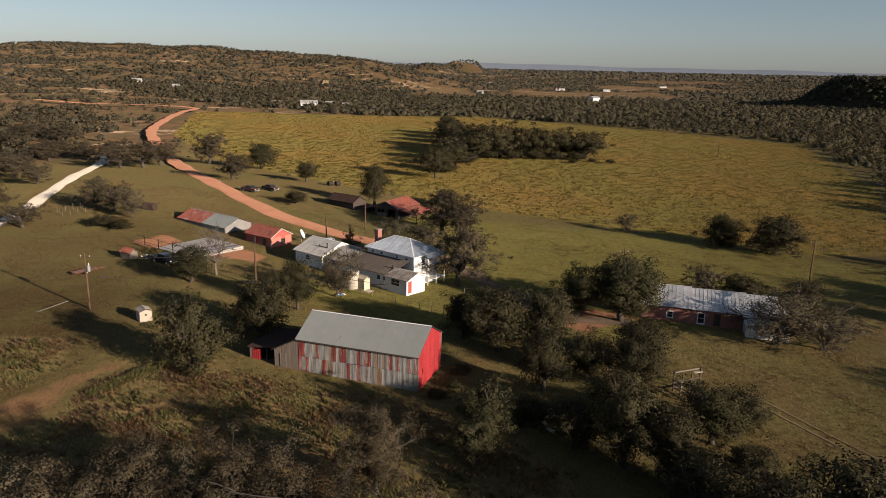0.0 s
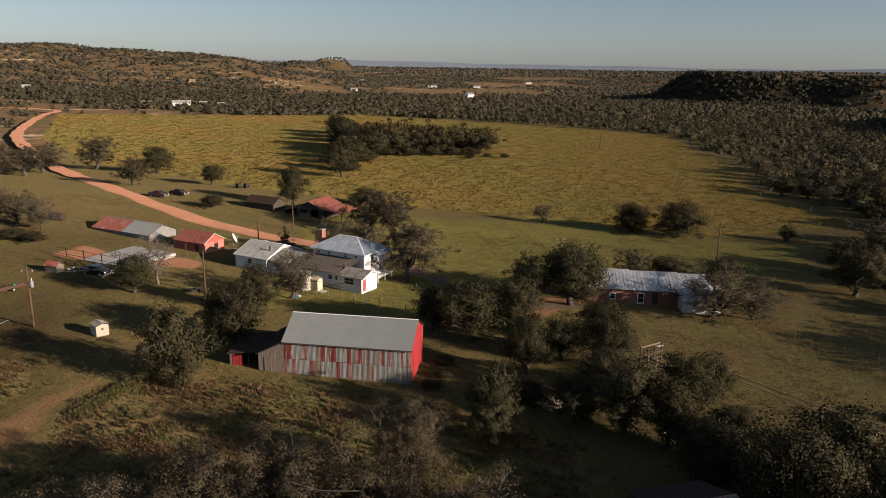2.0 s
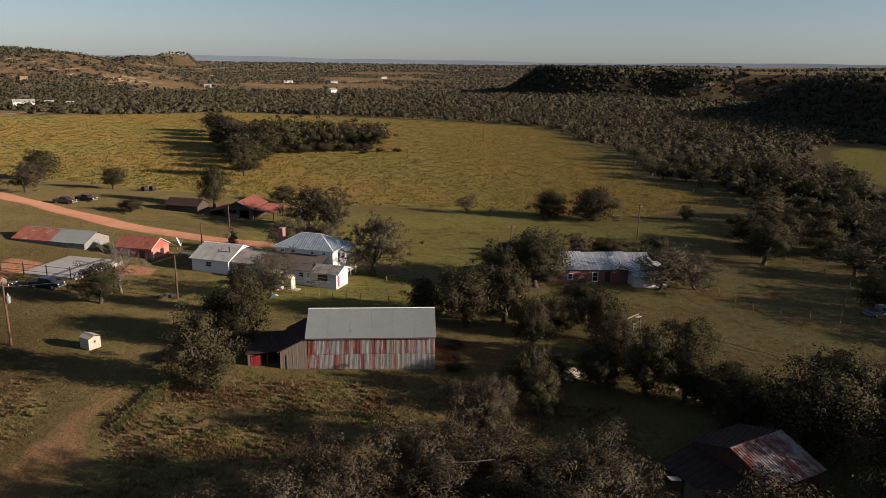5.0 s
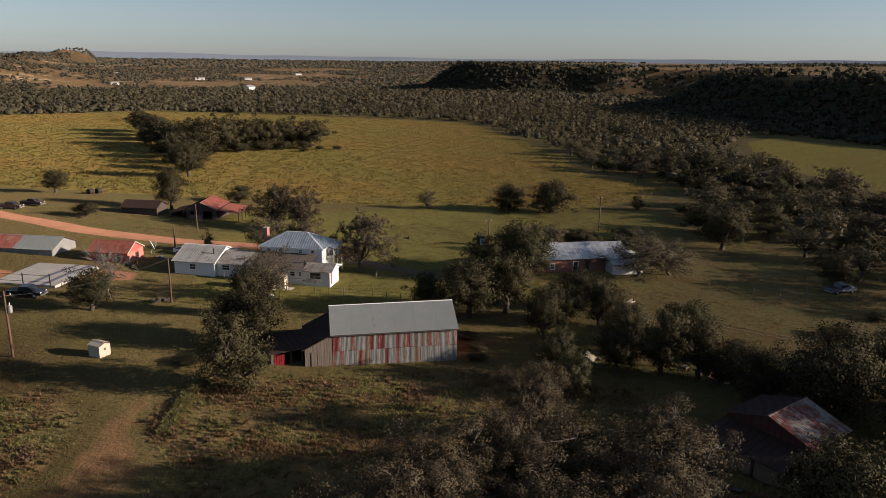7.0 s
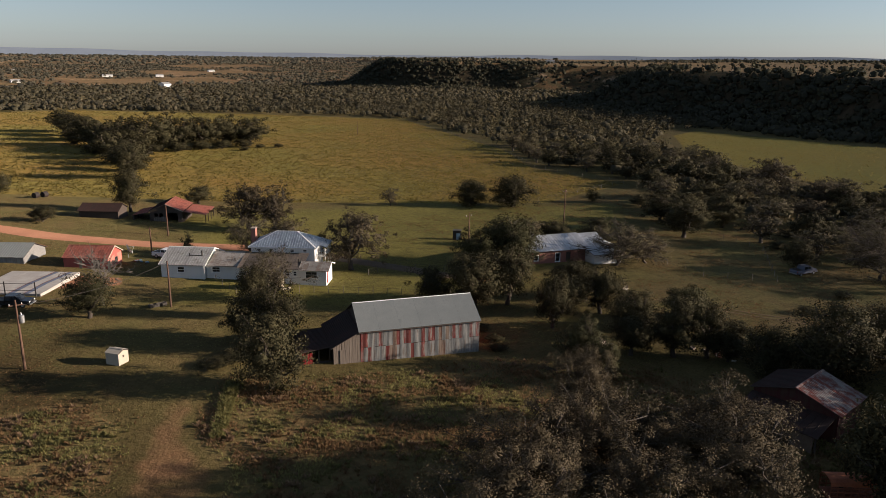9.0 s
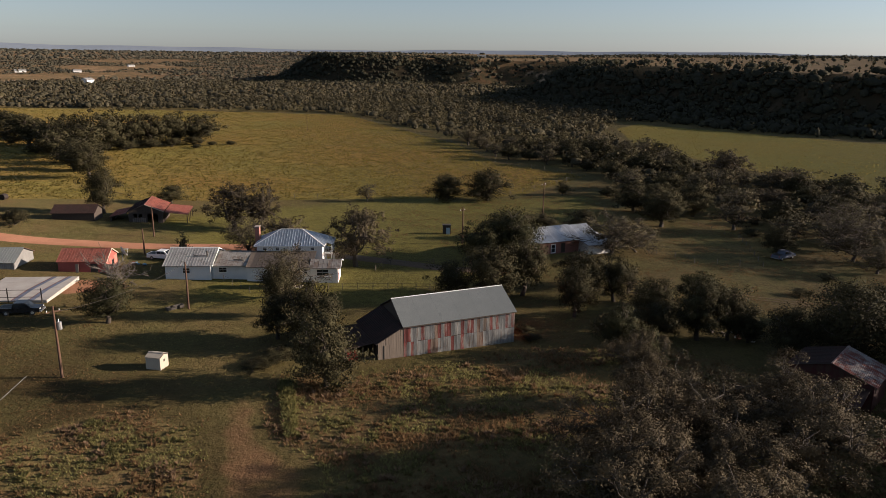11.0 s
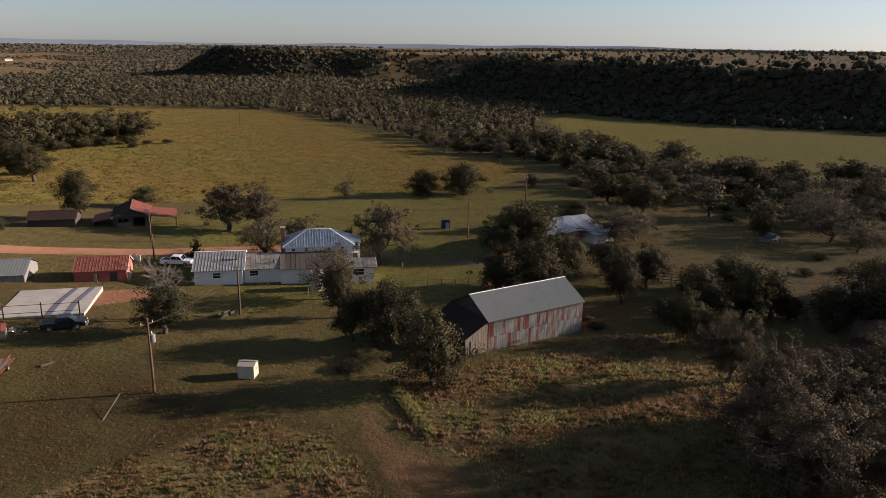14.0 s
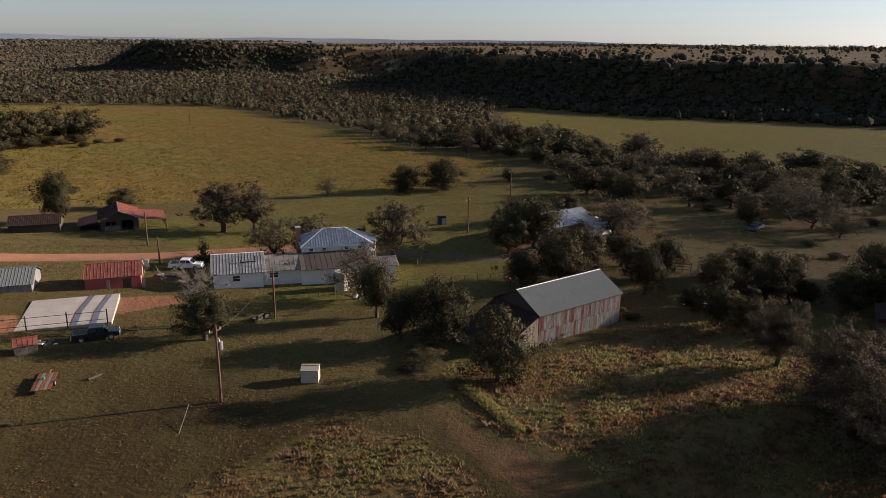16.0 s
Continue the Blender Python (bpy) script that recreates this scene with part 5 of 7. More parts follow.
def tree_meshes(seed, style):
    """Trunk and crown of a tree 10 high and 10 wide, growing from the origin."""
    rng = np.random.RandomState(seed)
    opt = dict(far_oak=(1.6, 9, 5, 50, 0.21, "bark", "oak_leaf", 0.06), oak=(1.5, 9, 5, 108, 0.13, "bark", "oak_leaf", 0.06), green=(1.4, 9, 5, 108, 0.13, "bark", "green_leaf", 0.06),
               grey=(1.8, 8, 6, 36, 0.12, "pale_bark", "grey_leaf", 0.09), near_grey=(1.8, 8, 6, 140, 0.08, "pale_bark", "grey_leaf", 0.09), far_grey=(1.8, 8, 6, 16, 0.19, "pale_bark", "creek_leaf", 0.09), dead=(2.2, 8, 7, 0, 0, "dead_bark", None, 0.13),
               thin=(1.3, 10, 7, 70, 0.11, "bark", "creek_leaf", 0.10), bush=(0.5, 8, 4, 80, 0.16, "bark", "oak_leaf", 0.05),
               cedar=(1.0, 7, 5, 26, 0.30, "bark", "hill_leaf", 0.05))[style]
    fork, limbs, twigs, per, size, bark, leafmat, wild = opt
    trunk = Mesh()
    lean = rng.normal(size=2) * 0.3
    stem = (lean[0], lean[1], fork)
    girth = dict(dead=0.7, thin=0.6).get(style, 1)
    trunk.tube(bend((0, 0, -0.6), stem, rng, 0.04), [0.52 * girth, 0.40 * girth, 0.36 * girth, 0.30 * girth], 8)
    centres, radii = [], []
    for k in range(limbs):
        t = 2 * math.pi * (k + rng.uniform(-0.3, 0.3)) / limbs
        if style == "cedar":
            zz = 1.2 + 8.3 * k / limbs
            end = np.array([math.cos(t * 2.4), math.sin(t * 2.4), 0]) * (3.0 - 2.4 * k / limbs) + (0, 0, zz)
        else:
            el = rng.uniform(0.05, 1.25) if k % 3 else rng.uniform(0.9, 1.5)
            reach = rng.uniform(0.72, 1.0)
            low = 2.6 if style in ("oak", "far_oak", "green") else 4.4
            end = np.array([math.cos(t) * math.cos(el) * 4.2, math.sin(t) * math.cos(el) * 4.2, low + (9.0 - low) * math.sin(el) * reach]) * (reach, reach, 1)
            if style == "bush":
                end[2] = 1.5 + 7 * math.sin(el) * reach
        pts = bend(stem, end, rng, wild, 5)
        r0 = rng.uniform(0.15, 0.24) * dict(dead=0.55, thin=0.7).get(style, 1)
        trunk.tube(pts, [r0, r0 * 0.8, r0 * 0.6, r0 * 0.42, r0 * 0.2], 6)
        for j in range(twigs):
            u = rng.uniform(0.35, 1.0)
            base = np.array(pts[min(4, int(u * 4))])
            off = rng.normal(size=3) * np.array([1.5, 1.5, 1.0])
            off[2] += 0.5
            if style == "cedar":
                off *= 0.45
            tip = base + off
            tip[2] = max(tip[2], 1.5 if style not in ("bush", "cedar") else 0.4)
            mid = bend(base, tip, rng, wild * 1.3, 3)
            trunk.tube(mid, [r0 * 0.34, r0 * 0.22, 0.02], 4, cap=False)
            centres.append(tip)
            radii.append(rng.uniform(0.7, 1.35))
            if leafmat is None or style in ("grey", "near_grey", "far_grey", "thin"):
                for _ in range(2 if style == "far_grey" else 5):
                    tw = tip + rng.normal(size=3) * np.array([0.8, 0.8, 0.7]) + (0, 0, 0.25)
                    trunk.tube([tuple(base * 0.3 + tip * 0.7), tuple((tip + tw) / 2 + rng.normal(size=3) * 0.1), tuple(tw)], [0.05, 0.035, 0.012], 3, cap=False)
                    if style in ("grey", "near_grey", "far_grey"):
                        centres.append(tw)
                        radii.append(0.8 if style == "near_grey" else 0.5)
        centres.append(end)
        radii.append(rng.uniform(0.9, 1.5))
    crown = None
    if leafmat:
        if style in ("oak", "far_oak", "green", "bush"):  # fill the inside so that little sky shows through
            for _ in range(64):
                d = rng.normal(size=3)
                d /= np.linalg.norm(d)
                k = rng.uniform(0.3, 0.92)
                c = np.array([d[0] * 4.2, d[1] * 4.2, d[2] * 3.9]) * k + (0, 0, 4.7 if style != "bush" else 4.2)
                centres.append(c)
                radii.append(rng.uniform(0.9, 1.5))
        centres, radii = np.array(centres), np.array(radii)
        v, normals = leaf_cloud(centres, radii, per, size, rng)
        crown = quad_mesh("crown", v, MAT[leafmat], normals)
    return trunk.mesh("trunk", MAT[bark], True), crown


FORMS = {style: [tree_meshes(seed, style) for seed in seeds] for style, seeds in
         dict(oak=(11, 12, 13, 14), far_oak=(15, 16), green=(21, 22, 23), grey=(31, 32, 33), far_grey=(34, 35), near_grey=(36, 37), dead=(41,), thin=(52, 53), bush=(61, 62), cedar=(71,)).items()}
LABELS = dict(far_oak="dark live oak with a dense crown", oak="dark live oak with a dense crown", green="green leafy tree with a full crown", grey="grey half-bare oak", near_grey="grey-brown half-bare oak", far_grey="grey-brown half-bare oak", dead="bleached dead tree with bare limbs",
              thin="bare spreading tree", bush="low dark bush in dry grass", cedar="narrow dark cedar tree")
turn_rng = random.Random(5)
planted = []


def plant(style, x, y, r, h, place="", sink=0.0):
    """A tree of crown radius r and height h with its foot on the land at x, y."""
    k = turn_rng.randrange(len(FORMS[style]))
    trunk, crown = FORMS[style][k]
    planted.append((x, y))
    t = thing("bush" if style == "bush" else "tree", on_land(x, y, turn_rng.uniform(0, 360), -sink) @ Matrix.Diagonal((r / 5, r / 5, h / 10, 1)), LABELS[style] + (" " + place if place else ""),
              "bush" if style == "bush" else "tree", "bushes" if style == "bush" else "trees")
    part("trunk", trunk, None, t)
    if crown:
        part("crown", crown, None, t)
    return t


# by the barn and the yard
plant("oak", -29.8, 81.8, 5.3, 11.6, "by the barn", 0.9)
plant("oak", -24.3, 94.2, 5.4, 10.8, "behind the barn", 0.8)
plant("oak", -26.5, 98.5, 3.4, 7.5, "behind the barn")
plant("oak", -21.9, 106.6, 3.4, 9.4, "near the cistern")
plant("thin", -17.0, 114.0, 5.4, 9.0, "beside the cistern")
plant("green", -42.1, 117.9, 4.6, 7.6, "in the yard")
plant("dead", -39.4, 122.9, 4.0, 9.8, "in the yard")
plant("bush", -29.8, 92.6, 3.6, 1.6, "at the edge of the yard")
plant("bush", -33.0, 91.5, 2.6, 1.3, "at the edge of the yard")
plant("cedar", -19.2, 148.5, 2.6, 5.6, "beside the red road")
plant("grey", 0.5, 168.0, 7.4, 11.5, "behind the farmhouse")
plant("grey", 5.0, 163.0, 6.0, 10.0, "behind the farmhouse")
plant("grey", 3.6, 124.1, 6.4, 12.4, "beside the farmhouse")
plant("grey", -3.0, 138.5, 5.4, 8.4, "behind the farmhouse")
plant("thin", -9.0, 142.0, 5.0, 8.6, "behind the farmhouse")
plant("oak", -18.2, 198.6, 5.4, 13.0, "beside the old sheds")
plant("oak", 1.1, 206.3, 5.2, 5.6, "at the field's edge")
plant("oak", -44.0, 234.6, 5.0, 7.6, "by the hay field")
plant("green", -67.1, 269.2, 8.0, 11.5, "by the hay field")
plant("grey", -65.8, 226.8, 6.2, 9.5, "by the red road")
plant("grey", -90.6, 281.4, 9.2, 12.5, "by the red road")
plant("grey", -105.9, 256.7, 8.6, 11.5, "between the roads")
plant("grey", -112.0, 252.2, 7.6, 9.5, "between the roads")
plant("grey", -126.5, 277.0, 7.0, 9.0, "beside the pale road")
plant("grey", -104.1, 267.9, 7.6, 10.0, "between the roads")
plant("bush", -38.9, 190.4, 4.0, 4.6, "beside the red road")
plant("thin", -81.9, 168.7, 6.0, 8.0, "on the slope")
plant("grey", -76.5, 166.0, 4.6, 7.4, "on the slope")
plant("thin", -70.0, 161.0, 3.6, 7.6, "on the slope")
plant("bush", -73.0, 153.0, 4.2, 3.0, "on the slope")
plant("bush", -68.0, 151.0, 3.0, 2.6, "on the slope")
# on the west slope, by the pale road
for sx, sy, sr, sh in ((-127.8, 216, 7, 8), (-113, 200, 5, 6), (-104, 166, 5, 7), (-88, 149, 5, 6), (-179, 302, 9, 9), (-150, 276, 7, 8), (-138, 282, 6, 8), (-183, 351, 9, 9), (-200, 346, 9, 9), (-160, 300, 7, 7), (-118, 175, 5, 6), (-140, 235, 7, 8), (-135, 205, 6, 7)):
    plant("grey", sx, sy, sr, sh, "on the west slope")
# by the brick house
plant("green", 29.2, 108.4, 7.6, 12.2, "beside the brick house")
plant("green", 31.5, 113.0, 6.6, 10.5, "beside the brick house")
plant("green", 22.5, 110.5, 5.0, 9.5, "beside the brick house")
plant("thin", 50.3, 100.3, 8.4, 9.0, "by the brick house")
plant("thin", 57.0, 99.0, 6.4, 7.6, "beside the brick house")
plant("oak", 54.0, 122.0, 5.0, 6.4, "behind the brick house")
plant("oak", 62.0, 117.0, 6.0, 7.0, "behind the brick house")
plant("grey", 48.0, 124.0, 4.6, 7.0, "behind the brick house")
plant("oak", 69.4, 172.0, 6.4, 10.8, "in the hay field", 1.3)
plant("oak", 79.6, 165.6, 8.6, 12.4, "in the hay field", 1.5)
plant("thin", 48.7, 183.6, 3.2, 5.6, "at the field's edge")
for bx, by in ((0.2, 77.2), (2.0, 80.0), (3.0, 84.5)):
    plant("bush", bx, by, 1.7, 1.1, "beside the barn")
# thicket between the barn and the brick house
plant("oak", 8.2, 92.8, 6.2, 10.6, "in the thicket")
plant("oak", 14.5, 92.0, 5.0, 11.2, "in the thicket")
plant("oak", 3.6, 97.0, 4.2, 7.6, "in the thicket")
plant("green", 4.9, 66.5, 3.6, 8.4, "below the barn")
plant("green", 4.0, 62.4, 3.4, 6.6, "below the barn")
plant("oak", 12.6, 79.7, 3.6, 9.4, "in the thicket")
plant("oak", 19.0, 84.0, 4.4, 7.4, "in the thicket")
plant("oak", 26.8, 89.5, 5.0, 7.2, "in the thicket")
plant("oak", 18.6, 63.0, 4.6, 10.2, "in the thicket")
plant("oak", 22.0, 60.5, 3.8, 9.0, "in the thicket")
plant("oak", 19.5, 70.5, 4.2, 8.4, "in the thicket")
plant("green", 28.9, 68.5, 4.4, 8.0, "in the thicket")
plant("oak", 33.0, 71.0, 3.6, 6.2, "in the thicket")
plant("oak", 23.9, 80.6, 4.2, 8.8, "in the thicket")
plant("oak", 14.0, 66.5, 3.8, 6.4, "in the thicket")
plant("bush", 30.5, 62.0, 3.4, 4.0, "in the thicket")
plant("bush", 23.3, 58.1, 3.0, 4.8, "in the thicket")
plant("bush", 10.5, 71.5, 3.2, 4.0, "in the thicket")
# grove in front
plant("near_grey", -5.2, 56.8, 3.7, 8.4, "below the barn")
plant("near_grey", -15.4, 48.6, 5.0, 9.4, "in the near grove")
plant("near_grey", -22.0, 47.2, 5.6, 9.6, "in the near grove")
plant("near_grey", -10.0, 45.5, 6.0, 9.8, "in the near grove")
plant("near_grey", -27.5, 43.0, 5.6, 10.0, "in the near grove")
plant("near_grey", -17.0, 40.5, 5.2, 8.6, "in the near grove")
plant("near_grey", -3.5, 42.0, 5.6, 9.4, "in the near grove")
plant("near_grey", -25.0, 36.0, 5.4, 8.8, "in the near grove")
plant("near_grey", -8.0, 37.5, 6.0, 9.8, "in the near grove")
plant("oak", 25.0, 45.5, 6.2, 11.6, "over the old red barn")
plant("oak", 32.0, 49.0, 6.4, 10.6, "over the old red barn")
plant("oak", 22.0, 52.0, 4.4, 8.0, "over the old red barn")
plant("oak", 27.0, 36.0, 6.0, 11.0, "over the old red barn")
plant("oak", 38.0, 42.0, 6.0, 10.0, "over the old red barn")
plant("oak", 18.0, 30.0, 5.6, 10.5, "over the old red barn")
plant("oak", 4.0, 30.0, 6.0, 12.0, "over the old red barn")
plant("oak", 42, 46, 5.5, 8.0, "near the old barn")
plant("oak", 47, 50, 4.6, 6.5, "near the old barn")
# unseen oaks, added on the sun's side to shade the barn and its ground
for gx, gy in ((30, 26), (22, 22), (13, 20), (40, 31), (35, 20), (52, 30), (27, 15)):
    plant("far_oak", gx, gy, 6.5, 12.0, "near the old barn")
# the grove in the hay field
plant("oak", -2.4, 266.8, 7.6, 13.4, "in the field grove")
for gx, gy, gr, gh in ((0, 290, 7, 9), (6, 305, 8, 10), (3, 325, 9, 11), (16, 336, 9, 14), (28, 344, 10, 16), (18, 356, 10, 15), (38, 347, 9, 15), (47, 347, 9, 15), (57, 348, 9, 14), (69, 346, 10, 14),
                       (8, 350, 10, 13), (4, 375, 10, 13), (8, 400, 10, 12), (6, 425, 10, 12), (5, 450, 10, 12), (34, 356, 8, 12), (62, 352, 8, 11)):
    plant("far_oak", gx, gy, gr * 1.12, gh * 1.15, "in the field grove")
for gx, gy in ((2, 284), (12, 328), (22, 338), (33, 338), (44, 340), (54, 341), (64, 341), (0, 345), (0, 385), (1, 410), (12, 318)):
    plant("bush", gx, gy, 6.0, 5.0, "under the field grove")
for gx, gy in ((70, 335), (78, 332), (60, 328)):
    plant("bush", gx, gy, 3, 2.4, "beside the field grove")
# open oaks on the east side
plant("oak", 86.4, 111.0, 6.8, 10.5, "on the east slope")
plant("oak", 94.8, 118.2, 6.8, 9.6, "on the east slope")
plant("oak", 104.0, 113.0, 6.4, 10.0, "on the east slope")
plant("oak", 77.5, 78.5, 4.2, 7.4, "near a parked car")
plant("thin", 84.5, 66.5, 8.0, 10.5, "on the east slope")
plant("thin", 92.0, 72.0, 7.0, 9.5, "on the east slope")
plant("bush", 105.1, 157.9, 2.8, 5.4, "in the field corner")
plant("bush", 112.0, 146.0, 3.4, 4.0, "in the field corner")
for ex, ey, er, eh in ((175, 197, 9, 11), (163, 176, 8, 9.5), (157, 163, 8, 10), (113, 130, 6, 7), (168, 137, 8.5, 12), (150, 112, 8, 9.5), (160, 96, 7, 8.5), (170, 80, 8, 9.5), (103, 121, 5, 7), (126, 101, 6, 7), (152, 62, 8, 9), (139, 88, 7, 9)):
    plant("far_oak" if int(ex) % 3 else "grey", ex, ey, er, eh, "on the east slope")
plant("thin", 104, 75, 9, 10, "on the east slope")
plant("thin", 78, 60, 6, 7, "on the east slope")
for bx, by in ((52, 63), (58, 58), (66, 64), (48, 54), (70, 52)):
    plant("bush", bx, by, 2.2, 1.5, "on the dry slope")


# ---- single trees of the east wood ----
OAK_WOOD = [(146, 262), (149, 176), (116, 142), (92, 126), (92, 100), (88, 84), (92, 55), (112, 20), (118, -60), (168, -60), (170, 100), (220, 222), (188, 290)]


def oak_wood():
    rg = random.Random(77)
    for _ in range(1500):
        x, y = rg.uniform(86, 222), rg.uniform(-60, 292)
        gap = 6.6 + 4.2 * max(0.0, float(wave(x, y, 45, 41)))
        if float(inside(x, y, OAK_WOOD)) < 1 or float(inside(x, y, HAY)) > -2 or float(inside(x, y, EAST_FIELD)) > -2:
            continue
        if min((x - a) ** 2 + (y - b) ** 2 for a, b in planted) < gap * gap:
            continue
        k = rg.random()
        style = "far_oak" if k < 0.5 else "far_grey" if k < 0.86 else "bush"
        r = rg.uniform(3.2, 6.4) if style != "bush" else rg.uniform(2.0, 3.4)
        plant(style, x, y, r, min(r * rg.uniform(1.25, 1.7), 9.6) if style != "bush" else r * rg.uniform(0.7, 1.1), "in the east wood")


oak_wood()


# ---- far woods ----
def sample(n, x0, x1, y0, y1, keep, seed):
    rng = np.random.RandomState(seed)
    x, y = rng.uniform(x0, x1, n), rng.uniform(y0, y1, n)
    ok = rng.uniform(size=n) < keep(x, y)
    return x[ok], y[ok]


def ball():
    """Vertices and faces of an icosahedron."""
    bm = bmesh.new()
    bmesh.ops.create_icosphere(bm, subdivisions=1, radius=1)
    v = np.array([p.co for p in bm.verts])
    f = np.array([[p.index for p in q.verts] for q in bm.faces])
    bm.free()
    return v, f


def woods(name, x, y, size, leaves, leafsize, mat, core, seed, label, tall=1.0, heart=0.74):
    """Many low trees as one mesh: each a lumpy uneven heart of foliage on the land, set round with leaf sprays."""
    rng = np.random.RandomState(seed)
    n = len(x)
    r = size * np.clip(np.exp(rng.normal(-0.14, 0.46, n)), 0.35, 2.4)
    h = np.minimum(r * rng.uniform(0.7, 1.25, n), size * 1.5) * tall
    mid = np.stack([x, y, land(x, y) + h * 0.5], -1)
    scale = np.stack([r * rng.uniform(0.7, 1.3, n), r * rng.uniform(0.7, 1.3, n), h * 0.9], -1)
    bv, bf = ball()
    lumps = rng.uniform(0.5, 1.0, (n, len(bv), 1))
    cv = mid[:, None] + bv[None] * lumps * scale[:, None] * heart
    cf = bf[None] + (np.arange(n) * len(bv))[:, None, None]
    d = rng.normal(size=(n, leaves, 3))
    d /= np.linalg.norm(d, axis=2)[:, :, None]
    d[:, :, 2] = np.abs(d[:, :, 2]) * 1.1 - 0.15
    p = (mid[:, None] + d * rng.uniform(0.6, 1.25, (n, leaves, 1)) * scale[:, None]).reshape(-1, 3)
    m = len(p)
    nor = d.reshape(-1, 3) + rng.normal(size=(m, 3)) * 0.6
    nor /= np.linalg.norm(nor, axis=1)[:, None]
    a = np.cross(nor, rng.normal(size=(m, 3)))
    a /= np.linalg.norm(a, axis=1)[:, None]
    b = np.cross(nor, a)
    s = (leafsize * np.repeat(np.clip(r / size, 0.6, 1.05), leaves) * rng.uniform(0.6, 1.4, m))[:, None]
    lv = np.stack([p - a * s, p - b * s * 0.8, p + a * s, p + b * s * 0.8], 1).reshape(-1, 3)
    k = np.arange(m) * 4 + n * len(bv)
    lf = np.stack([k, k + 1, k + 2, k, k + 2, k + 3], 1).reshape(-1, 3)
    me = tri_mesh(name, np.concatenate([cv.reshape(-1, 3), lv]), np.concatenate([cf.reshape(-1, 3), lf]))
    # hearts are coloured darker than the sprays to stand for inner shade
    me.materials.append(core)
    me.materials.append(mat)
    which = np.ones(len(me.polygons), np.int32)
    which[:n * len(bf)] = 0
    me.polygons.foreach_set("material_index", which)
    me.shade_smooth()
    soft = np.concatenate([np.tile(bv, (n, 1)), np.repeat(d.reshape(-1, 3) + 0.4 * nor, 4, 0)]) * 0.75 + np.array([0, 0, 0.55])
    soft /= np.linalg.norm(soft, axis=1)[:, None] + 1e-6
    me.attributes.new("custom_normal", 'FLOAT_VECTOR', 'POINT').data.foreach_set("vector", soft.astype(np.float32).ravel())
    return tagged(new(name, me), label, "trees", kind="stuff")


def clear(x, y):
    """1 where trees may stand, 0 on fields and roads."""
    ok = (inside(x, y, HAY) < 1) & (inside(x, y, EAST_FIELD) < 1)
    ok &= np.hypot(x + 15, y - 85) > 60
    ok &= np.abs(to_line(x, y, RED_ROAD)) > 8
    return ok.astype(float)


EAST_WOOD = [(228, 455), (176, 280), (146, 235), (150, 176), (128, 138), (100, 124), (110, 100), (100, 84), (112, 62), (120, 20), (120, -60), (165, -60), (168, 100), (222, 222), (300, 290), (350, 296), (396, 300), (420, 420), (500, 540), (640, 620), (700, 720), (560, 840), (470, 900), (400, 760), (330, 640)]
NORTH_WOOD = [(-190, 660), (-110, 640), (-60, 606), (38, 636), (100, 586), (152, 542), (226, 452), (340, 640), (480, 900), (460, 1060), (-100, 1020), (-420, 900)]


def belt(x, y):
    d = np.maximum(inside(x, y, EAST_WOOD), inside(x, y, NORTH_WOOD))
    return smooth((d + 4) / 10) * clear(x, y) * (0.62 + 0.38 * smooth(wave(x, y, 60, 21) + 0.6))


x, y = sample(6500, 90, 420, -60, 620, lambda x, y: belt(x, y) * np.where(inside(x, y, OAK_WOOD) > -3, 0.3, 0.9), 1)
woods("wood", x, y, 3.7, 42, 0.46, MAT["creek_leaf"], MAT["creek_core"], 101, "dense brown-green brush along the creek", heart=0.5)
x, y = sample(20000, -430, 720, 590, 1070, lambda x, y: belt(x, y) * 0.95, 2)
woods("wood", x, y, 3.0, 6, 0.85, MAT["wood_leaf"], MAT["wood_core"], 102, "belt of grey-green trees beyond the field", tall=1.05)


def slope_trees(x, y):
    d = to_line(x, y, SCARP)
    face = smooth((d + 45) / 30) * smooth((70 - d) / 30) * (0.28 + 0.72 * smooth((np.hypot(x - 710, y - 710) - 90) / 60))
    top = 0.02 * smooth((d - 60) / 40) * (wave(x, y, 160, 22) > 0.0)
    return np.maximum(face, top) * clear(x, y)


x, y = sample(64000, 330, 900, -420, 1200, slope_trees, 3)
woods("wood", x, y, 3.5, 5, 0.95, MAT["hill_leaf"], MAT["hill_core"], 103, "dark cedars covering the bluffs")


def scrub_trees(x, y):
    d = to_line(x, y, SCARP)
    w = smooth((-x + 0.25 * (y - 300) - 90) / 60) * smooth((np.hypot(x + 60, y - 60) - 120) / 60) * (0.05 + 1.2 * smooth(wave(x, y, 150, 23) * 1.6 + 0.9 * wave(x, y, 48, 43) - 0.05))
    w = w * (np.abs(to_line(x, y, [(-96, 110), (-95, 154), (-102, 186), (-112, 220), (-126, 272), (-150, 330)])) > 9)
    return np.minimum(w, 1) * clear(x, y) * (d < -60)


x, y = sample(21000, -900, 0, 90, 1000, scrub_trees, 4)
woods("scrub", x, y, 2.7, 10, 0.72, MAT["scrub_leaf"], MAT["scrub_core"], 104, "scattered grey-green scrub on dry slopes", tall=0.85)


def far_trees(x, y):
    d = to_line(x, y, SCARP)
    open_land = np.maximum.reduce([inside(x, y, p) for p in MEADOWS]) > 0
    hill = np.exp(-((x + 330) / 330) ** 2 - ((y - 1620) / 190) ** 2)
    return np.maximum(0.25 + 0.75 * smooth(wave(x, 2 * y, 360, 24) * 1.6 + 0.8 * wave(x, 1.5 * y, 110, 45) + 0.55), hill) * (np.hypot(x, y) > 950) * np.where(d > 40, 0.35, 1.0) * ~open_land


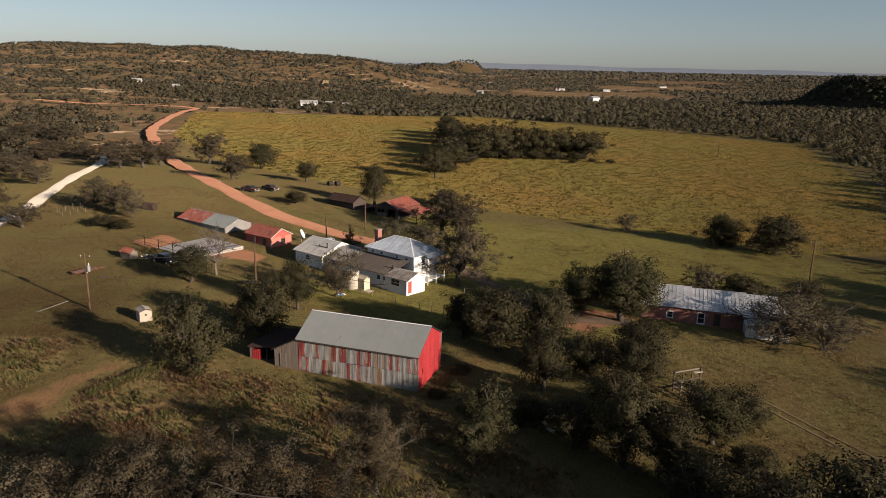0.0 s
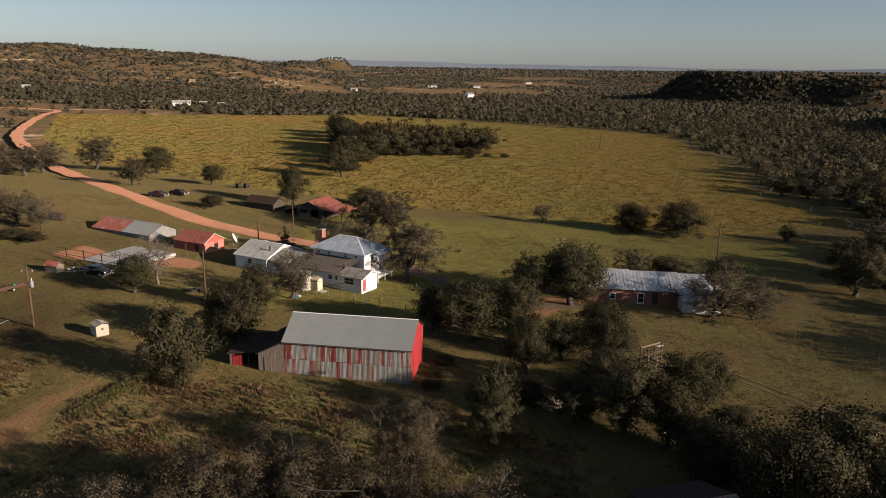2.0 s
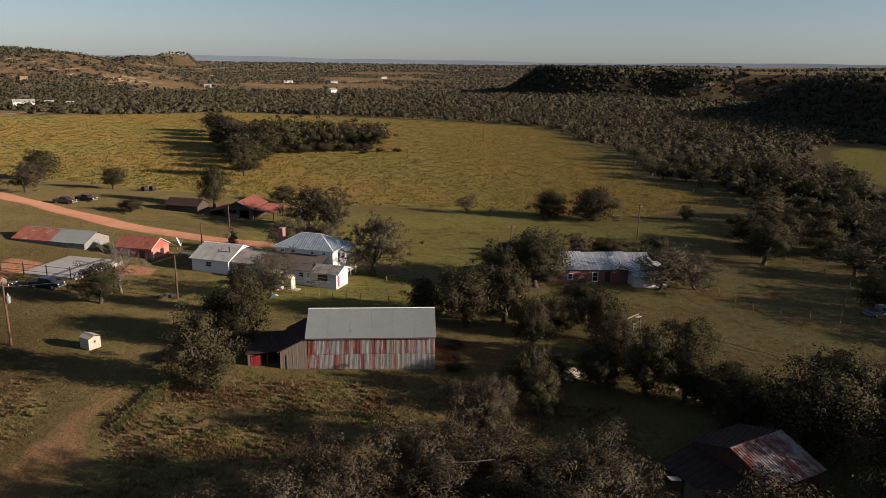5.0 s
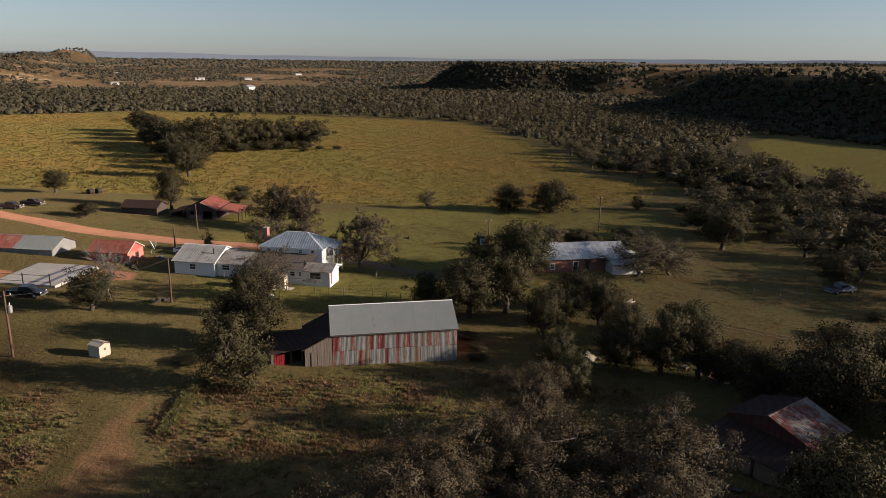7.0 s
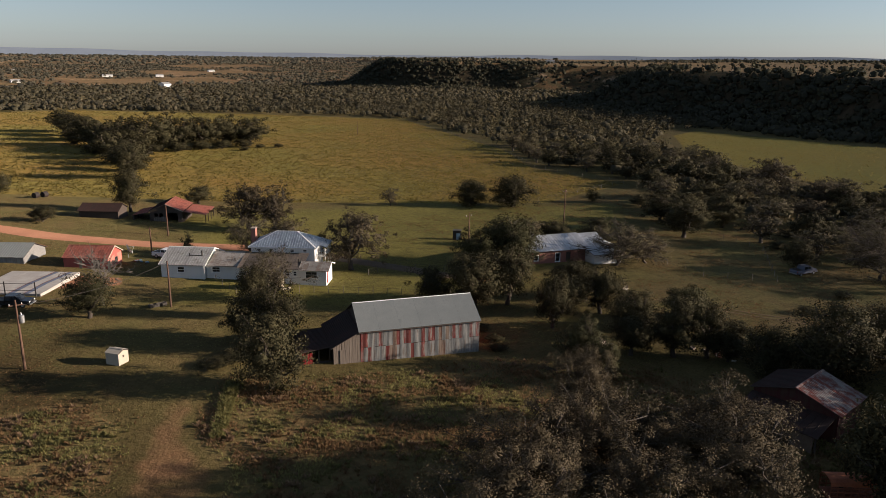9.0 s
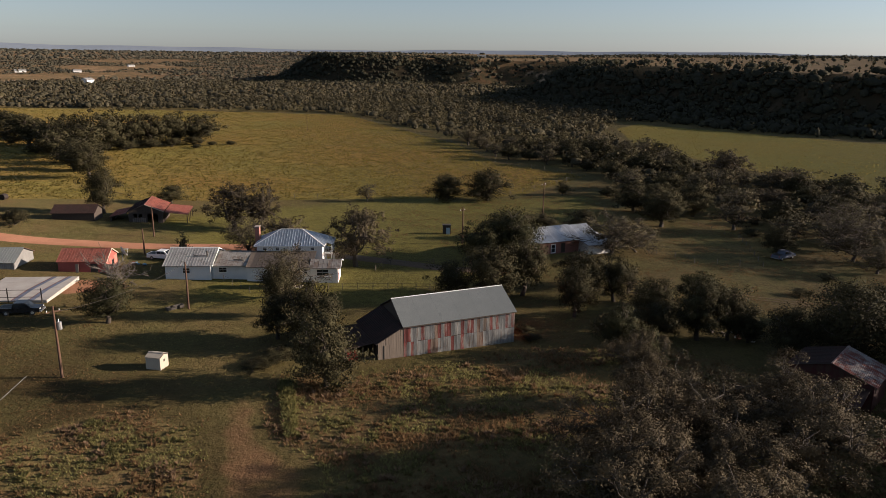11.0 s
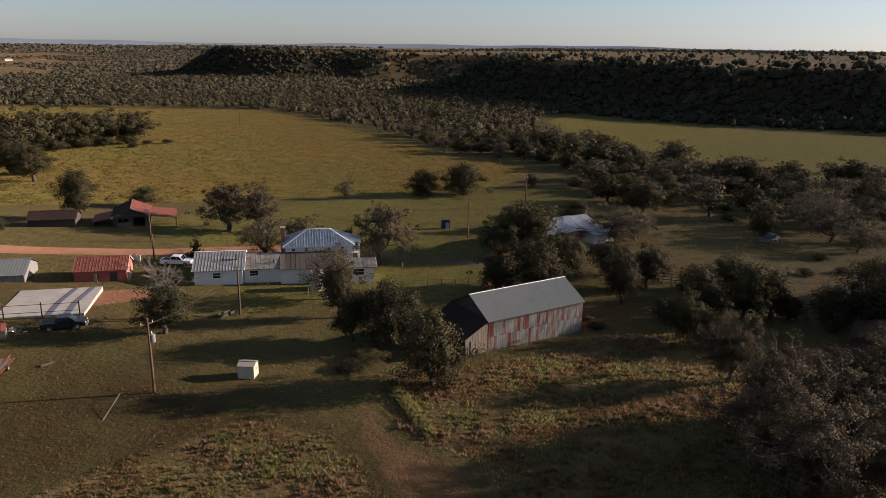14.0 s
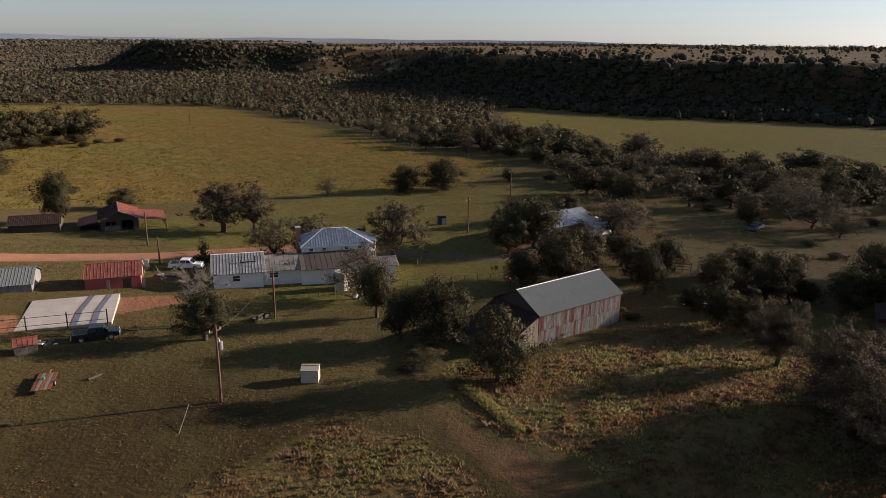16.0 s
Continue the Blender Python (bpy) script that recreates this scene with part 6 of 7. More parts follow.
WEST_WOOD = [(-135, 262), (-170, 250), (-190, 230), (-330, 330), (-420, 520), (-330, 560), (-215, 500), (-185, 380), (-165, 318)]
x, y = sample(3000, -430, -120, 220, 570, lambda x, y: smooth(inside(x, y, WEST_WOOD) / 20 + 0.5) * (0.08 + 0.8 * smooth(wave(x, y, 70, 28) * 1.5 + 0.1)) * clear(x, y), 9)
woods("wood", x, y, 3.4, 56, 0.45, MAT["scrub_leaf"], MAT["scrub_core"], 108, "open grey-green wood west of the roads", heart=0.55)
x, y = sample(20000, -1500, -40, 880, 1900, lambda x, y: 0.04 + 0.96 * smooth(wave(x, 2.2 * y, 260, 29) * 1.5 + 0.8 * wave(x, 1.6 * y, 80, 44) + 0.1), 10)
woods("scrub", x, y, 4.0, 5, 1.2, MAT["scrub_leaf"], MAT["scrub_core"], 109, "grey-green brush on the far western slope", tall=0.8)
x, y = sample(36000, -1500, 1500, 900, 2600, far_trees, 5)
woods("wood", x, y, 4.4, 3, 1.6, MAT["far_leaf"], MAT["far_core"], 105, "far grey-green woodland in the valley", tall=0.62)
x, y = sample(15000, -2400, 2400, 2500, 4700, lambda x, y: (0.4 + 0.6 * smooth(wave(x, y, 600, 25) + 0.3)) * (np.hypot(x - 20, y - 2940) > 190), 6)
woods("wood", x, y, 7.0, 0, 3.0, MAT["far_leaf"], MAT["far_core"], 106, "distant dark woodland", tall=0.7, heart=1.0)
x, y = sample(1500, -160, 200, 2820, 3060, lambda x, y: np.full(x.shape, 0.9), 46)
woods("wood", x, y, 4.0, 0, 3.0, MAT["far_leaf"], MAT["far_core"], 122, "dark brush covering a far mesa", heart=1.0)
x, y = sample(10000, 420, 2200, -1200, 1500, lambda x, y: (to_line(x, y, SCARP) > 70) * (0.015 + 0.12 * smooth(wave(x, y, 260, 26) * 1.6 - 0.4) + smooth((to_line(x, y, SCARP) - 420) / 250)), 7)
woods("wood", x, y, 4.0, 4, 1.3, MAT["hill_leaf"], MAT["hill_core"], 107, "dark trees on the high ground")


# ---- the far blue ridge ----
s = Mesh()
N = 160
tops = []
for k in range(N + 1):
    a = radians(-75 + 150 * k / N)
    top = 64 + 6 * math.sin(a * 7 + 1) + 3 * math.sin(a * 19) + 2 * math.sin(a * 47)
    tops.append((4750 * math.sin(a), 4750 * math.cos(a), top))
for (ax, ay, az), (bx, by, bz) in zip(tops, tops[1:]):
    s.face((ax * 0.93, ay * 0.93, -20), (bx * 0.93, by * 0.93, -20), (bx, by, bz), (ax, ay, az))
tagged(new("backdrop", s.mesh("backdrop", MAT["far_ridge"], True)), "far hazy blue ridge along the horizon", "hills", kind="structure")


# ---- grass and weeds ----
def tufts(name, x, y, size, blades, mat, seed, label, spread=0.5, stand=0.8, wide=0.13):
    """Clumps of grass blades on the land, all in one mesh."""
    rng = np.random.RandomState(seed)
    n = len(x)
    s = np.repeat(size * rng.uniform(0.5, 1.4, n), blades)
    base = np.repeat(np.stack([x, y, land(x, y)], -1), blades, 0)
    m = len(base)
    t = rng.uniform(0, 2 * np.pi, m)
    out = np.stack([np.cos(t), np.sin(t), np.zeros(m)], -1)
    side = np.stack([-np.sin(t), np.cos(t), np.zeros(m)], -1)
    tip = base + out * (s * rng.uniform(0.2, spread * 2, m))[:, None] + np.array([0, 0, 1]) * (s * rng.uniform(0.5, 1.0, m) * stand)[:, None]
    mid = (base + tip) / 2
    w = (s * wide)[:, None]
    v = np.stack([base - [0, 0, 0.05], mid + side * w, tip, mid - side * w], 1).reshape(-1, 3)
    return tagged(new(name, quad_mesh(name, v, mat)), label, "grass", kind="stuff")


def weedy(x, y):
    return np.maximum(*[inside(x, y, bed) for bed in WEED_BEDS])


def away(x, y):
    """0 on the buildings, roads and bare earth."""
    ok = (inside(x, y, BARE) < 0) & (inside(x, y, YARD_EARTH) < 0)
    c, s = math.cos(radians(18.5)), math.sin(radians(18.5))
    bx, by = (x + 17.15) * c - (y - 83.35) * s, (x + 17.15) * s + (y - 83.35) * c
    ok &= ~((bx > -4) & (bx < 16.2) & (by > -0.3) & (by < 8.8))
    c, s = math.cos(radians(39)), math.sin(radians(39))
    hx, hy = (x + 28.2) * c - (y - 134.8) * s, (x + 28.2) * s + (y - 134.8) * c
    ok &= ~((hx > -0.5) & (hx < 30.5) & (hy > -0.6) & (hy < 13))
    ok &= (np.abs(to_line(x, y, [(-157, 396), (-128, 330), (-104, 281), (-78, 232), (-56, 196), (-39, 174), (-25, 162), (-13, 154), (0, 146), (5, 136), (13, 119), (18, 110)])) > 3.4)
    return ok.astype(float)


patch = lambda x, y, s, k: smooth(wave(x, y, s, k) + 0.5)
x, y = sample(115000, -108, 18, 22, 92, lambda x, y: smooth(weedy(x, y) / 6 + 0.5) * away(x, y) * (0.25 + 0.75 * patch(x, y, 9, 31)), 11)
k = patch(x, y, 14, 32) > 0.42
tufts("weeds", x[k], y[k], 0.38, 3, MAT["weed_leaf"], 111, "tall dry brown weeds below the barn")
tufts("weeds", x[~k], y[~k], 0.36, 3, MAT["weed_green"], 112, "tall green and straw-coloured weeds below the barn")
x, y = sample(17000, -100, 16, 26, 90, lambda x, y: smooth(weedy(x, y) / 3 + 0.5) * away(x, y) * patch(x, y, 11, 36), 16)
k, q = patch(x, y, 9, 37) > 0.62, patch(x, y, 13, 38) > 0.86
tufts("weeds", x[k & ~q], y[k & ~q], 0.55, 11, MAT["weed_leaf"], 118, "clumps of straw-brown weeds below the barn", 0.45, 0.75)
tufts("weeds", x[~k & ~q], y[~k & ~q], 0.52, 11, MAT["weed_green"], 119, "clumps of olive-green weeds below the barn", 0.45, 0.75)
tufts("weeds", x[q], y[q], 0.58, 11, MAT["weed_red"], 120, "clumps of purple-brown weeds below the barn", 0.45, 0.75)
t = np.random.RandomState(17).uniform(size=(600, 2))
x, y = -33.2 - 6.0 * t[:, 0] + 1.2 * t[:, 1], 86.2 - 12.0 * t[:, 0] - 0.5 * t[:, 1]
tufts("weeds", x, y, 0.62, 8, MAT["weed_green"], 121, "tall weeds along the mown edge", 0.4, 0.8)
x, y = sample(85000, -105, 40, 60, 205, lambda x, y: (weedy(x, y) < 2) * (inside(x, y, HAY) < 2) * away(x, y) * (0.2 + 0.8 * patch(x, y, 16, 33)), 12)
k = x - 0.1 * (y - 100) < -46
tufts("grass", x[k], y[k], 0.26, 2, MAT["weed_leaf"], 117, "short brown grass tufts west of the yard", 0.8, 0.5, 0.15)
tufts("grass", x[~k], y[~k], 0.24, 2, MAT["weed_green"], 113, "short dry grass tufts round the farm", 0.8, 0.5, 0.15)
x, y = sample(170000, -190, 265, 165, 640, lambda x, y: (inside(x, y, HAY) > 0) * (0.25 + 0.75 * patch(x, y, 12, 34)) * np.clip(260 / np.hypot(x, y), 0, 1) ** 0.7, 13)
tufts("hay_stubble", x, y, 0.62, 3, MAT["hay_leaf"], 114, "uneven yellow hay tufts covering the field", 0.6, 0.65, 0.3)
x, y = sample(16000, 180, 368, -100, 280, lambda x, y: (inside(x, y, EAST_FIELD) > 0) * 1.0, 14)
tufts("grass", x, y, 0.8, 2, MAT["hay_leaf"], 115, "green grass tufts in the far field", 0.5, 0.7)
x, y = sample(32000, 26, 130, 20, 165, lambda x, y: away(x, y) * (inside(x, y, HAY) < 0) * patch(x, y, 14, 35) * (np.hypot(x - 45, y - 106) > 13), 15)
tufts("grass", x, y, 0.36, 3, MAT["weed_leaf"], 116, "rough dry grass on the east slope", 0.8, 0.5, 0.14)


# ---- poles, wires and fences ----
def utility_pole(x, y, h, label, transformer=False, arm=True, turn=0):
    p = thing("utility_pole", on_land(x, y, turn), label, "utility pole", "utility poles")
    part("shaft", Mesh().tube([(0, 0, -0.6), (0.02, 0, h / 2), (0, 0, h)], [0.17, 0.14, 0.10], 10), MAT["pole_wood"], p)
    if arm:
        part("crossarm", Mesh().box(-0.75, 0.75, 0.10, 0.2, h - 0.75, h - 0.63), MAT["pole_wood"], p)
        for k in (-0.65, 0.65):
            part("insulator", Mesh().tube([(k, 0.15, h - 0.63), (k, 0.15, h - 0.42)], [0.05, 0.03], 8), MAT["white_metal"], p)
    if transformer:
        t = part("transformer", Mesh().tube([(0.42, 0, h - 2.9), (0.42, 0, h - 2.8), (0.42, 0, h - 2.0), (0.42, 0, h - 1.93)], [0.24, 0.29, 0.29, 0.2], 14), MAT["galv"], p, "pale grey transformer can")
        part("bushing", Mesh().tube([(0.42, 0.1, h - 1.93), (0.42, 0.16, h - 1.62)], [0.06, 0.03], 8), MAT["white_metal"], t)
        part("bracket", Mesh().box(0.12, 0.15, -0.05, 0.05, h - 2.6, h - 2.2), MAT["iron"], t)
    return p


utility_pole(-52.1, 102.5, 8.7, "tall wooden utility pole with transformer can", True)
utility_pole(-31.0, 117.4, 7.3, "wooden utility pole beside the farmhouse yard", arm=False)
utility_pole(-17.7, 167.5, 6.6, "wooden utility pole beside the red road", arm=False)
utility_pole(-24.7, 153.3, 5.0, "short wooden pole beside the red road", arm=False)
utility_pole(33.7, 127.1, 8.0, "wooden utility pole near the brick house")
utility_pole(142.0, 371.0, 8.0, "far utility pole standing in the hay field", arm=False)
utility_pole(75.0, 140.0, 9.0, "wooden utility pole behind the field oaks")


def cable(name, pts, r, mat, label, category="cable"):
    s = Mesh().tube(pts, [r] * len(pts), 5)
    return tagged(new(name, s.mesh(name, mat)), label, category)


def span(a, b, sag, n=9):
    a, b = Vector(a), Vector(b)
    return [tuple(a.lerp(b, t) - Vector((0, 0, sag * 4 * t * (1 - t)))) for t in np.linspace(0, 1, n)]


za, zb = land_at(-52.1, 102.5) + 8.0, land_at(-31, 117.4) + 7.1
cable("wire", span((-52.1, 102.5, za), (-31, 117.4, zb), 0.9), 0.018, MAT["iron"], "thin power cable between two poles")
cable("wire", span((-31, 117.4, zb), (-25.5, 138.0, 4.35), 0.4), 0.018, MAT["iron"], "thin power cable to the farmhouse wing")
cable("guy_wire", [(-55.5, 103.2, land_at(-55.5, 103.2) + 0.9), (-59.2, 100.0, land_at(-59.2, 100.0) - 0.1)], 0.025, MAT["galv"], "pale guy guard standing aslant in the grass")


def fence(name, pts, gap, h, label, wires=2, r=0.06, mat="old_wood"):
    f = thing("fence", pose(0, 0, 0), label, "fence", "fences")
    seeds = random.Random(len(name))
    tops = []
    for (ax, ay), (bx, by) in zip(pts, pts[1:]):
        n = max(1, round(math.hypot(bx - ax, by - ay) / gap))
        for i in range(n):
            x, y = ax + (bx - ax) * i / n, ay + (by - ay) * i / n
            z = land_at(x, y)
            lx, ly, hh = seeds.uniform(-0.05, 0.05), seeds.uniform(-0.05, 0.05), h * seeds.uniform(0.92, 1.1)
            part("post", Mesh().tube([(x, y, z - 0.4), (x + lx, y + ly, z + hh)], [r, r * 0.85], 6), MAT[mat], f)
            tops.append((x, y, z))
    for k in range(wires):
        z = h * (0.9 - 0.4 * k)
        part("wire", Mesh().tube([(a, b, c + z) for a, b, c in tops], [0.012] * len(tops), 4), MAT["iron"], f)
    return f


fence("yard", [(-20.5, 128.0), (-20.0, 119.6), (-13.0, 116.2), (-7.0, 112.4), (-1.0, 108.0), (4.5, 103.6), (12, 99)], 2.6, 1.2, "thin wire yard fence on wooden posts")
fence("north", [(20, 112), (14, 118), (9.5, 121), (2, 118)], 2.8, 1.2, "thin wire fence on wooden posts by the track")
fence("field", [(8, 206), (40, 196), (92, 168), (140, 176), (140, 222), (169, 276), (222, 447)], 7.0, 1.3, "long wire fence round the hay field")
fence("east", [(60, 100), (58, 86), (66, 76), (88, 92), (98, 118)], 4.5, 1.2, "wire fence on the east slope")
fence("track", [(26, 84), (27, 92), (30, 96), (34.5, 98)], 2.2, 1.2, "old wire fence near the brick house")
fence("slope", [(-88, 163), (-85, 168), (-82, 164), (-85, 159.5), (-88, 163)], 2.0, 1.3, "small pen of wire and posts", 3)


def corral():
    f = thing("corral", pose(29.0, 81.6, land_at(31, 83), 0, 0, 22), "weathered grey board corral panels by the thicket", "fence")
    for k in range(4):
        part("post", Mesh().box(k * 1.35 - 0.08, k * 1.35 + 0.08, -0.08, 0.08, -0.5, 2.0 if k % 3 else 2.6), MAT["dark_wood"], f)
    for z in (0.5, 1.3):
        part("board", Mesh().box(-0.2, 4.2, -0.12, -0.085, z - 0.08, z + 0.08), MAT["dark_wood"], f)
    part("cross_beam", Mesh().box(-0.3, 4.3, 0.09, 0.2, 2.35, 2.5), MAT["old_wood"], f)
    part("roof_board", Mesh().box(3.0, 4.2, -0.2, 0.3, 2.02, 2.08), MAT["cream"], f)
    for k in range(3):
        part("post", Mesh().box(-0.08, 0.08, -k * 1.4 - 1.4, -k * 1.4 - 1.24, -0.5, 1.9), MAT["old_wood"], f)
    for z in (0.5, 1.0, 1.5):
        part("board", Mesh().box(0.085, 0.12, -4.3, -0.1, z - 0.08, z + 0.08), MAT["old_wood"], f)


corral()


# ---- vehicles ----
def wheel(parent, x, y, r=0.38, w=0.24):
    t = part("wheel", Mesh().tube([(x, y - w / 2, r), (x, y - w / 2 + 0.03, r), (x, y + w / 2 - 0.03, r), (x, y + w / 2, r)], [r * 0.9, r, r, r * 0.9], 16), MAT["rubber"], parent)
    part("rim", Mesh().tube([(x, y - w / 2 - 0.01, r), (x, y + w / 2 + 0.01, r)], [r * 0.58, r * 0.58], 12), MAT["galv"], t)


def pickup(m, paint, label, name="pickup_truck"):
    p = thing(name, m, label, "truck")
    side = [(-2.7, 0.45), (2.6, 0.45), (2.7, 0.75), (2.62, 1.02), (1.35, 1.12), (-0.75, 1.14), (-2.72, 1.14), (-2.75, 0.7)]
    part("body", Mesh().prism([(x, -0.95, z) for x, z in side], (0, 1.9, 0)), paint, p)
    cab = [(1.45, 1.12), (0.75, 1.78), (-0.75, 1.8), (-0.98, 1.13)]
    c = part("cab", Mesh().prism([(x, -0.82, z) for x, z in cab], (0, 1.64, 0)), paint, p)
    part("windscreen", Mesh().face((1.40, -0.72, 1.18), (1.40, 0.72, 1.18), (0.83, 0.66, 1.72), (0.83, -0.66, 1.72)).face((1.43, -0.72, 1.18), (0.86, -0.66, 1.72), (0.86, 0.66, 1.72), (1.43, 0.72, 1.18)), MAT["glass"], c)
    for y in (-0.83, 0.83):
        s = 0.012 * (1 if y > 0 else -1)
        for a, b in ((1.05, 0.2), (0.1, -0.75)):
            part("side_window", Mesh().prism([(a, y + s, 1.2), (b, y + s, 1.2), (b, y + s, 1.68), (a - (0.4 if a > 1 else 0), y + s, 1.68)], (0, -s * 0.8, 0)), MAT["glass"], c)
    part("bed", Mesh().box(-2.6, -1.05, -0.8, 0.8, 1.142, 1.15), MAT["iron"], p)
    part("tailgate", Mesh().box(-2.80, -2.752, -0.85, 0.85, 0.65, 1.16), paint, p)
    part("bumper", Mesh().box(2.64, 2.85, -0.92, 0.92, 0.42, 0.62), MAT["galv"], p)
    part("bumper", Mesh().box(-2.95, -2.81, -0.9, 0.9, 0.45, 0.62), MAT["galv"], p)
    for y in (-0.72, 0.72):
        part("headlight", Mesh().box(2.66, 2.72, y - 0.16, y + 0.16, 0.8, 0.98), MAT["white_metal"], p)
        part("tail_light", Mesh().box(-2.80, -2.753, y * 1.24 - 0.06, y * 1.24 + 0.06, 0.8, 1.1), MAT["red_paint"], p)
    for x in (1.7, -1.75):
        for y in (-0.86, 0.86):
            wheel(p, x, y)
    return p


pickup(on_land(-23.2, 147.9, -52, 0.02), MAT["white_metal"], "white pickup truck parked beside the red road")
pickup(on_land(-50.6, 128.6, -32, 0.02), MAT["black_metal"], "dark pickup truck parked in tree shade")
pickup(on_land(76.2, 76.6, -10, 0.0), MAT["blue_stripe"], "dull blue-grey pickup parked under an oak")
pickup(on_land(-54.2, 203.4, -30, 0.0), MAT["old_truck"], "old dark rusty truck beside the field")
pickup(on_land(-49.6, 208.2, -36, 0.0), MAT["old_truck"], "old dark rusty truck near a bush")

# livestock trailer rusting by the near grove
st = thing("stock_trailer", on_land(4.0, 33.2, -38), "rusty orange livestock trailer with rounded roof", "trailer")
ring = [(-1.05, 1.9), (-0.9, 2.15), (-0.5, 2.3), (0, 2.36), (0.5, 2.3), (0.9, 2.15), (1.05, 1.9)]
part("roof", Mesh().prism([(-2.4, y, z) for y, z in ring] + [(-2.4, y, z - 0.04) for y, z in ring[::-1]], (4.8, 0, 0)), MAT["rust_bright"], st, "rusty orange curved roof")
part("floor", Mesh().box(-2.4, 2.4, -1.0, 1.0, 0.5, 0.6), MAT["rust"], st)
for k in range(9):
    x = -2.35 + k * 0.585
    for y in (-1.02, 1.0):
        part("slat", Mesh().box(x - 0.04, x + 0.04, y, y + 0.03, 0.6, 1.9), MAT["rust"], st)
for z in (0.9, 1.3, 1.7):
    for y in (-1.05, 1.035):
        part("rail", Mesh().box(-2.4, 2.4, y, y + 0.015, z - 0.06, z + 0.06), MAT["rust"], st)
for x in (-0.5, 0.4):
    for y in (-0.9, 0.9):
        wheel(st, x, y, 0.35)


# ---- small things round the yard ----
w, fr = gable_hut("well_house", pose(-43.75, 99.15, land_at(-42.5, 99), 0, 0, -53), "cream boarded well house in the dry grass", "shed", 1.9, 1.7, 1.5, 1.8, MAT["cream"], MAT["cream"], 2.0, over=0.05, ribs=0, low=-0.3, openings=dict(right=[(0.55, 0.85, 0.85, 1.15)]))
part("vent", Mesh().box(0.56, 0.84, 0.05, 0.1, 0.86, 1.14), MAT["iron"], w, "small dark vent", fr["right"][0])

d = thing("satellite_dish", on_land(-29.6, 150.5, -35), "large white satellite dish beside the red shed", "satellite dish")
part("mast", Mesh().tube([(0, 0, -0.3), (0, 0, 1.5)], [0.08, 0.08], 10), MAT["galv"], d)
s = Mesh()
N, RR3 = 20, [(0.0, 0.0), (0.4, 0.05), (0.75, 0.17), (1.05, 0.34)]
for (r0, h0), (r1, h1) in zip(RR3, RR3[1:]):
    for k in range(N):
        a, b = 2 * math.pi * k / N, 2 * math.pi * (k + 1) / N
        for o in (0.0, 0.03):
            q = [(r0 * math.cos(a), r0 * math.sin(a), h0 + o), (r0 * math.cos(b), r0 * math.sin(b), h0 + o), (r1 * math.cos(b), r1 * math.sin(b), h1 + o), (r1 * math.cos(a), r1 * math.sin(a), h1 + o)]
            s.face(*(q if o else q[::-1]))
dd = part("dish", s, MAT["white_metal"], d, "", pose(0, 0, 1.6, 66, 0, 122))
for k in range(3):
    a = 2 * math.pi * k / 3
    part("strut", Mesh().tube([(1.0 * math.cos(a), 1.0 * math.sin(a), 0.32), (0.05 * math.cos(a), 0.05 * math.sin(a), 1.1)], [0.02, 0.02], 5), MAT["galv"], dd)
part("feed", Mesh().tube([(0, 0, 1.0), (0, 0, 1.25)], [0.09, 0.09], 10), MAT["galv"], dd)

tk = thing("water_tank", on_land(-69.6, 170.1, -20), "dark rusty metal tank lying on the slope", "tank")
part("shell", Mesh().tube([(-1.7, 0, 0.85), (-1.6, 0, 0.85), (1.6, 0, 0.85), (1.7, 0, 0.85)], [0.75, 0.9, 0.9, 0.75], 18), MAT["old_truck"], tk)
for x in (-1.1, 1.1):
    part("cradle", Mesh().box(x - 0.1, x + 0.1, -0.6, 0.6, -0.2, 0.16), MAT["old_wood"], tk)

hut, fr = gable_hut("dog_house", on_land(-59.6, 130.6, -25), "little hut with rusty red tin roof", "shed", 2.4, 1.8, 1.1, 1.7, MAT["old_wood"], MAT["rust_roof"], 0.6, over=0.15, ribs=1, low=-0.3)
fl = thing("flatbed_trailer", on_land(-61.3, 120.4, 52), "low rusty red trailer frame with planks", "trailer")
for k in range(5):
    part("plank", Mesh().box(-2.2, 2.2, -0.95 + k * 0.4, -0.62 + k * 0.4, 0.45, 0.5), MAT["rust"] if k % 2 == 0 else MAT["old_wood"], fl)
part("frame", Mesh().box(-2.3, 3.4, -0.05, 0.05, 0.3, 0.44), MAT["rust"], fl)
for y in (-1.0, 1.0):
    wheel(fl, -0.3, y, 0.3, 0.2)
part("bucket", Mesh().tube([(0.6, 0.2, 0.5), (0.6, 0.2, 0.8)], [0.14, 0.17], 10), MAT["green_plastic"], fl)

tr = thing("trough", on_land(-32.6, 118.6, 5), "dark iron feed trough under a pole", "trough")
part("basin", Mesh().box(-1.3, 1.3, -0.35, 0.35, 0.05, 0.12).box(-1.3, 1.3, -0.35, -0.3, 0.121, 0.5).box(-1.3, 1.3, 0.3, 0.35, 0.121, 0.5).box(-1.3, -1.25, -0.299, 0.299, 0.121, 0.5).box(1.25, 1.3, -0.299, 0.299, 0.121, 0.5), MAT["iron"], tr)
for x in (-1.1, 1.1):
    part("leg", Mesh().box(x - 0.08, x + 0.08, -0.3, 0.3, -0.15, 0.049), MAT["iron"], tr)

kb = thing("electric_cabinet", on_land(38.2, 137.3, -40), "dark metal cabinet with a pale blue door", "cabinet")
part("body", Mesh().box(-0.9, 0.9, -0.7, 0.7, -0.2, 2.1), MAT["iron"], kb)
part("door", Mesh().box(-0.1, 0.75, -0.74, -0.702, 0.0, 1.6), MAT["pale_blue"], kb, "pale blue door")
part("lid", Mesh().box(-1.0, 1.0, -0.8, 0.8, 2.102, 2.22), MAT["iron"], kb)

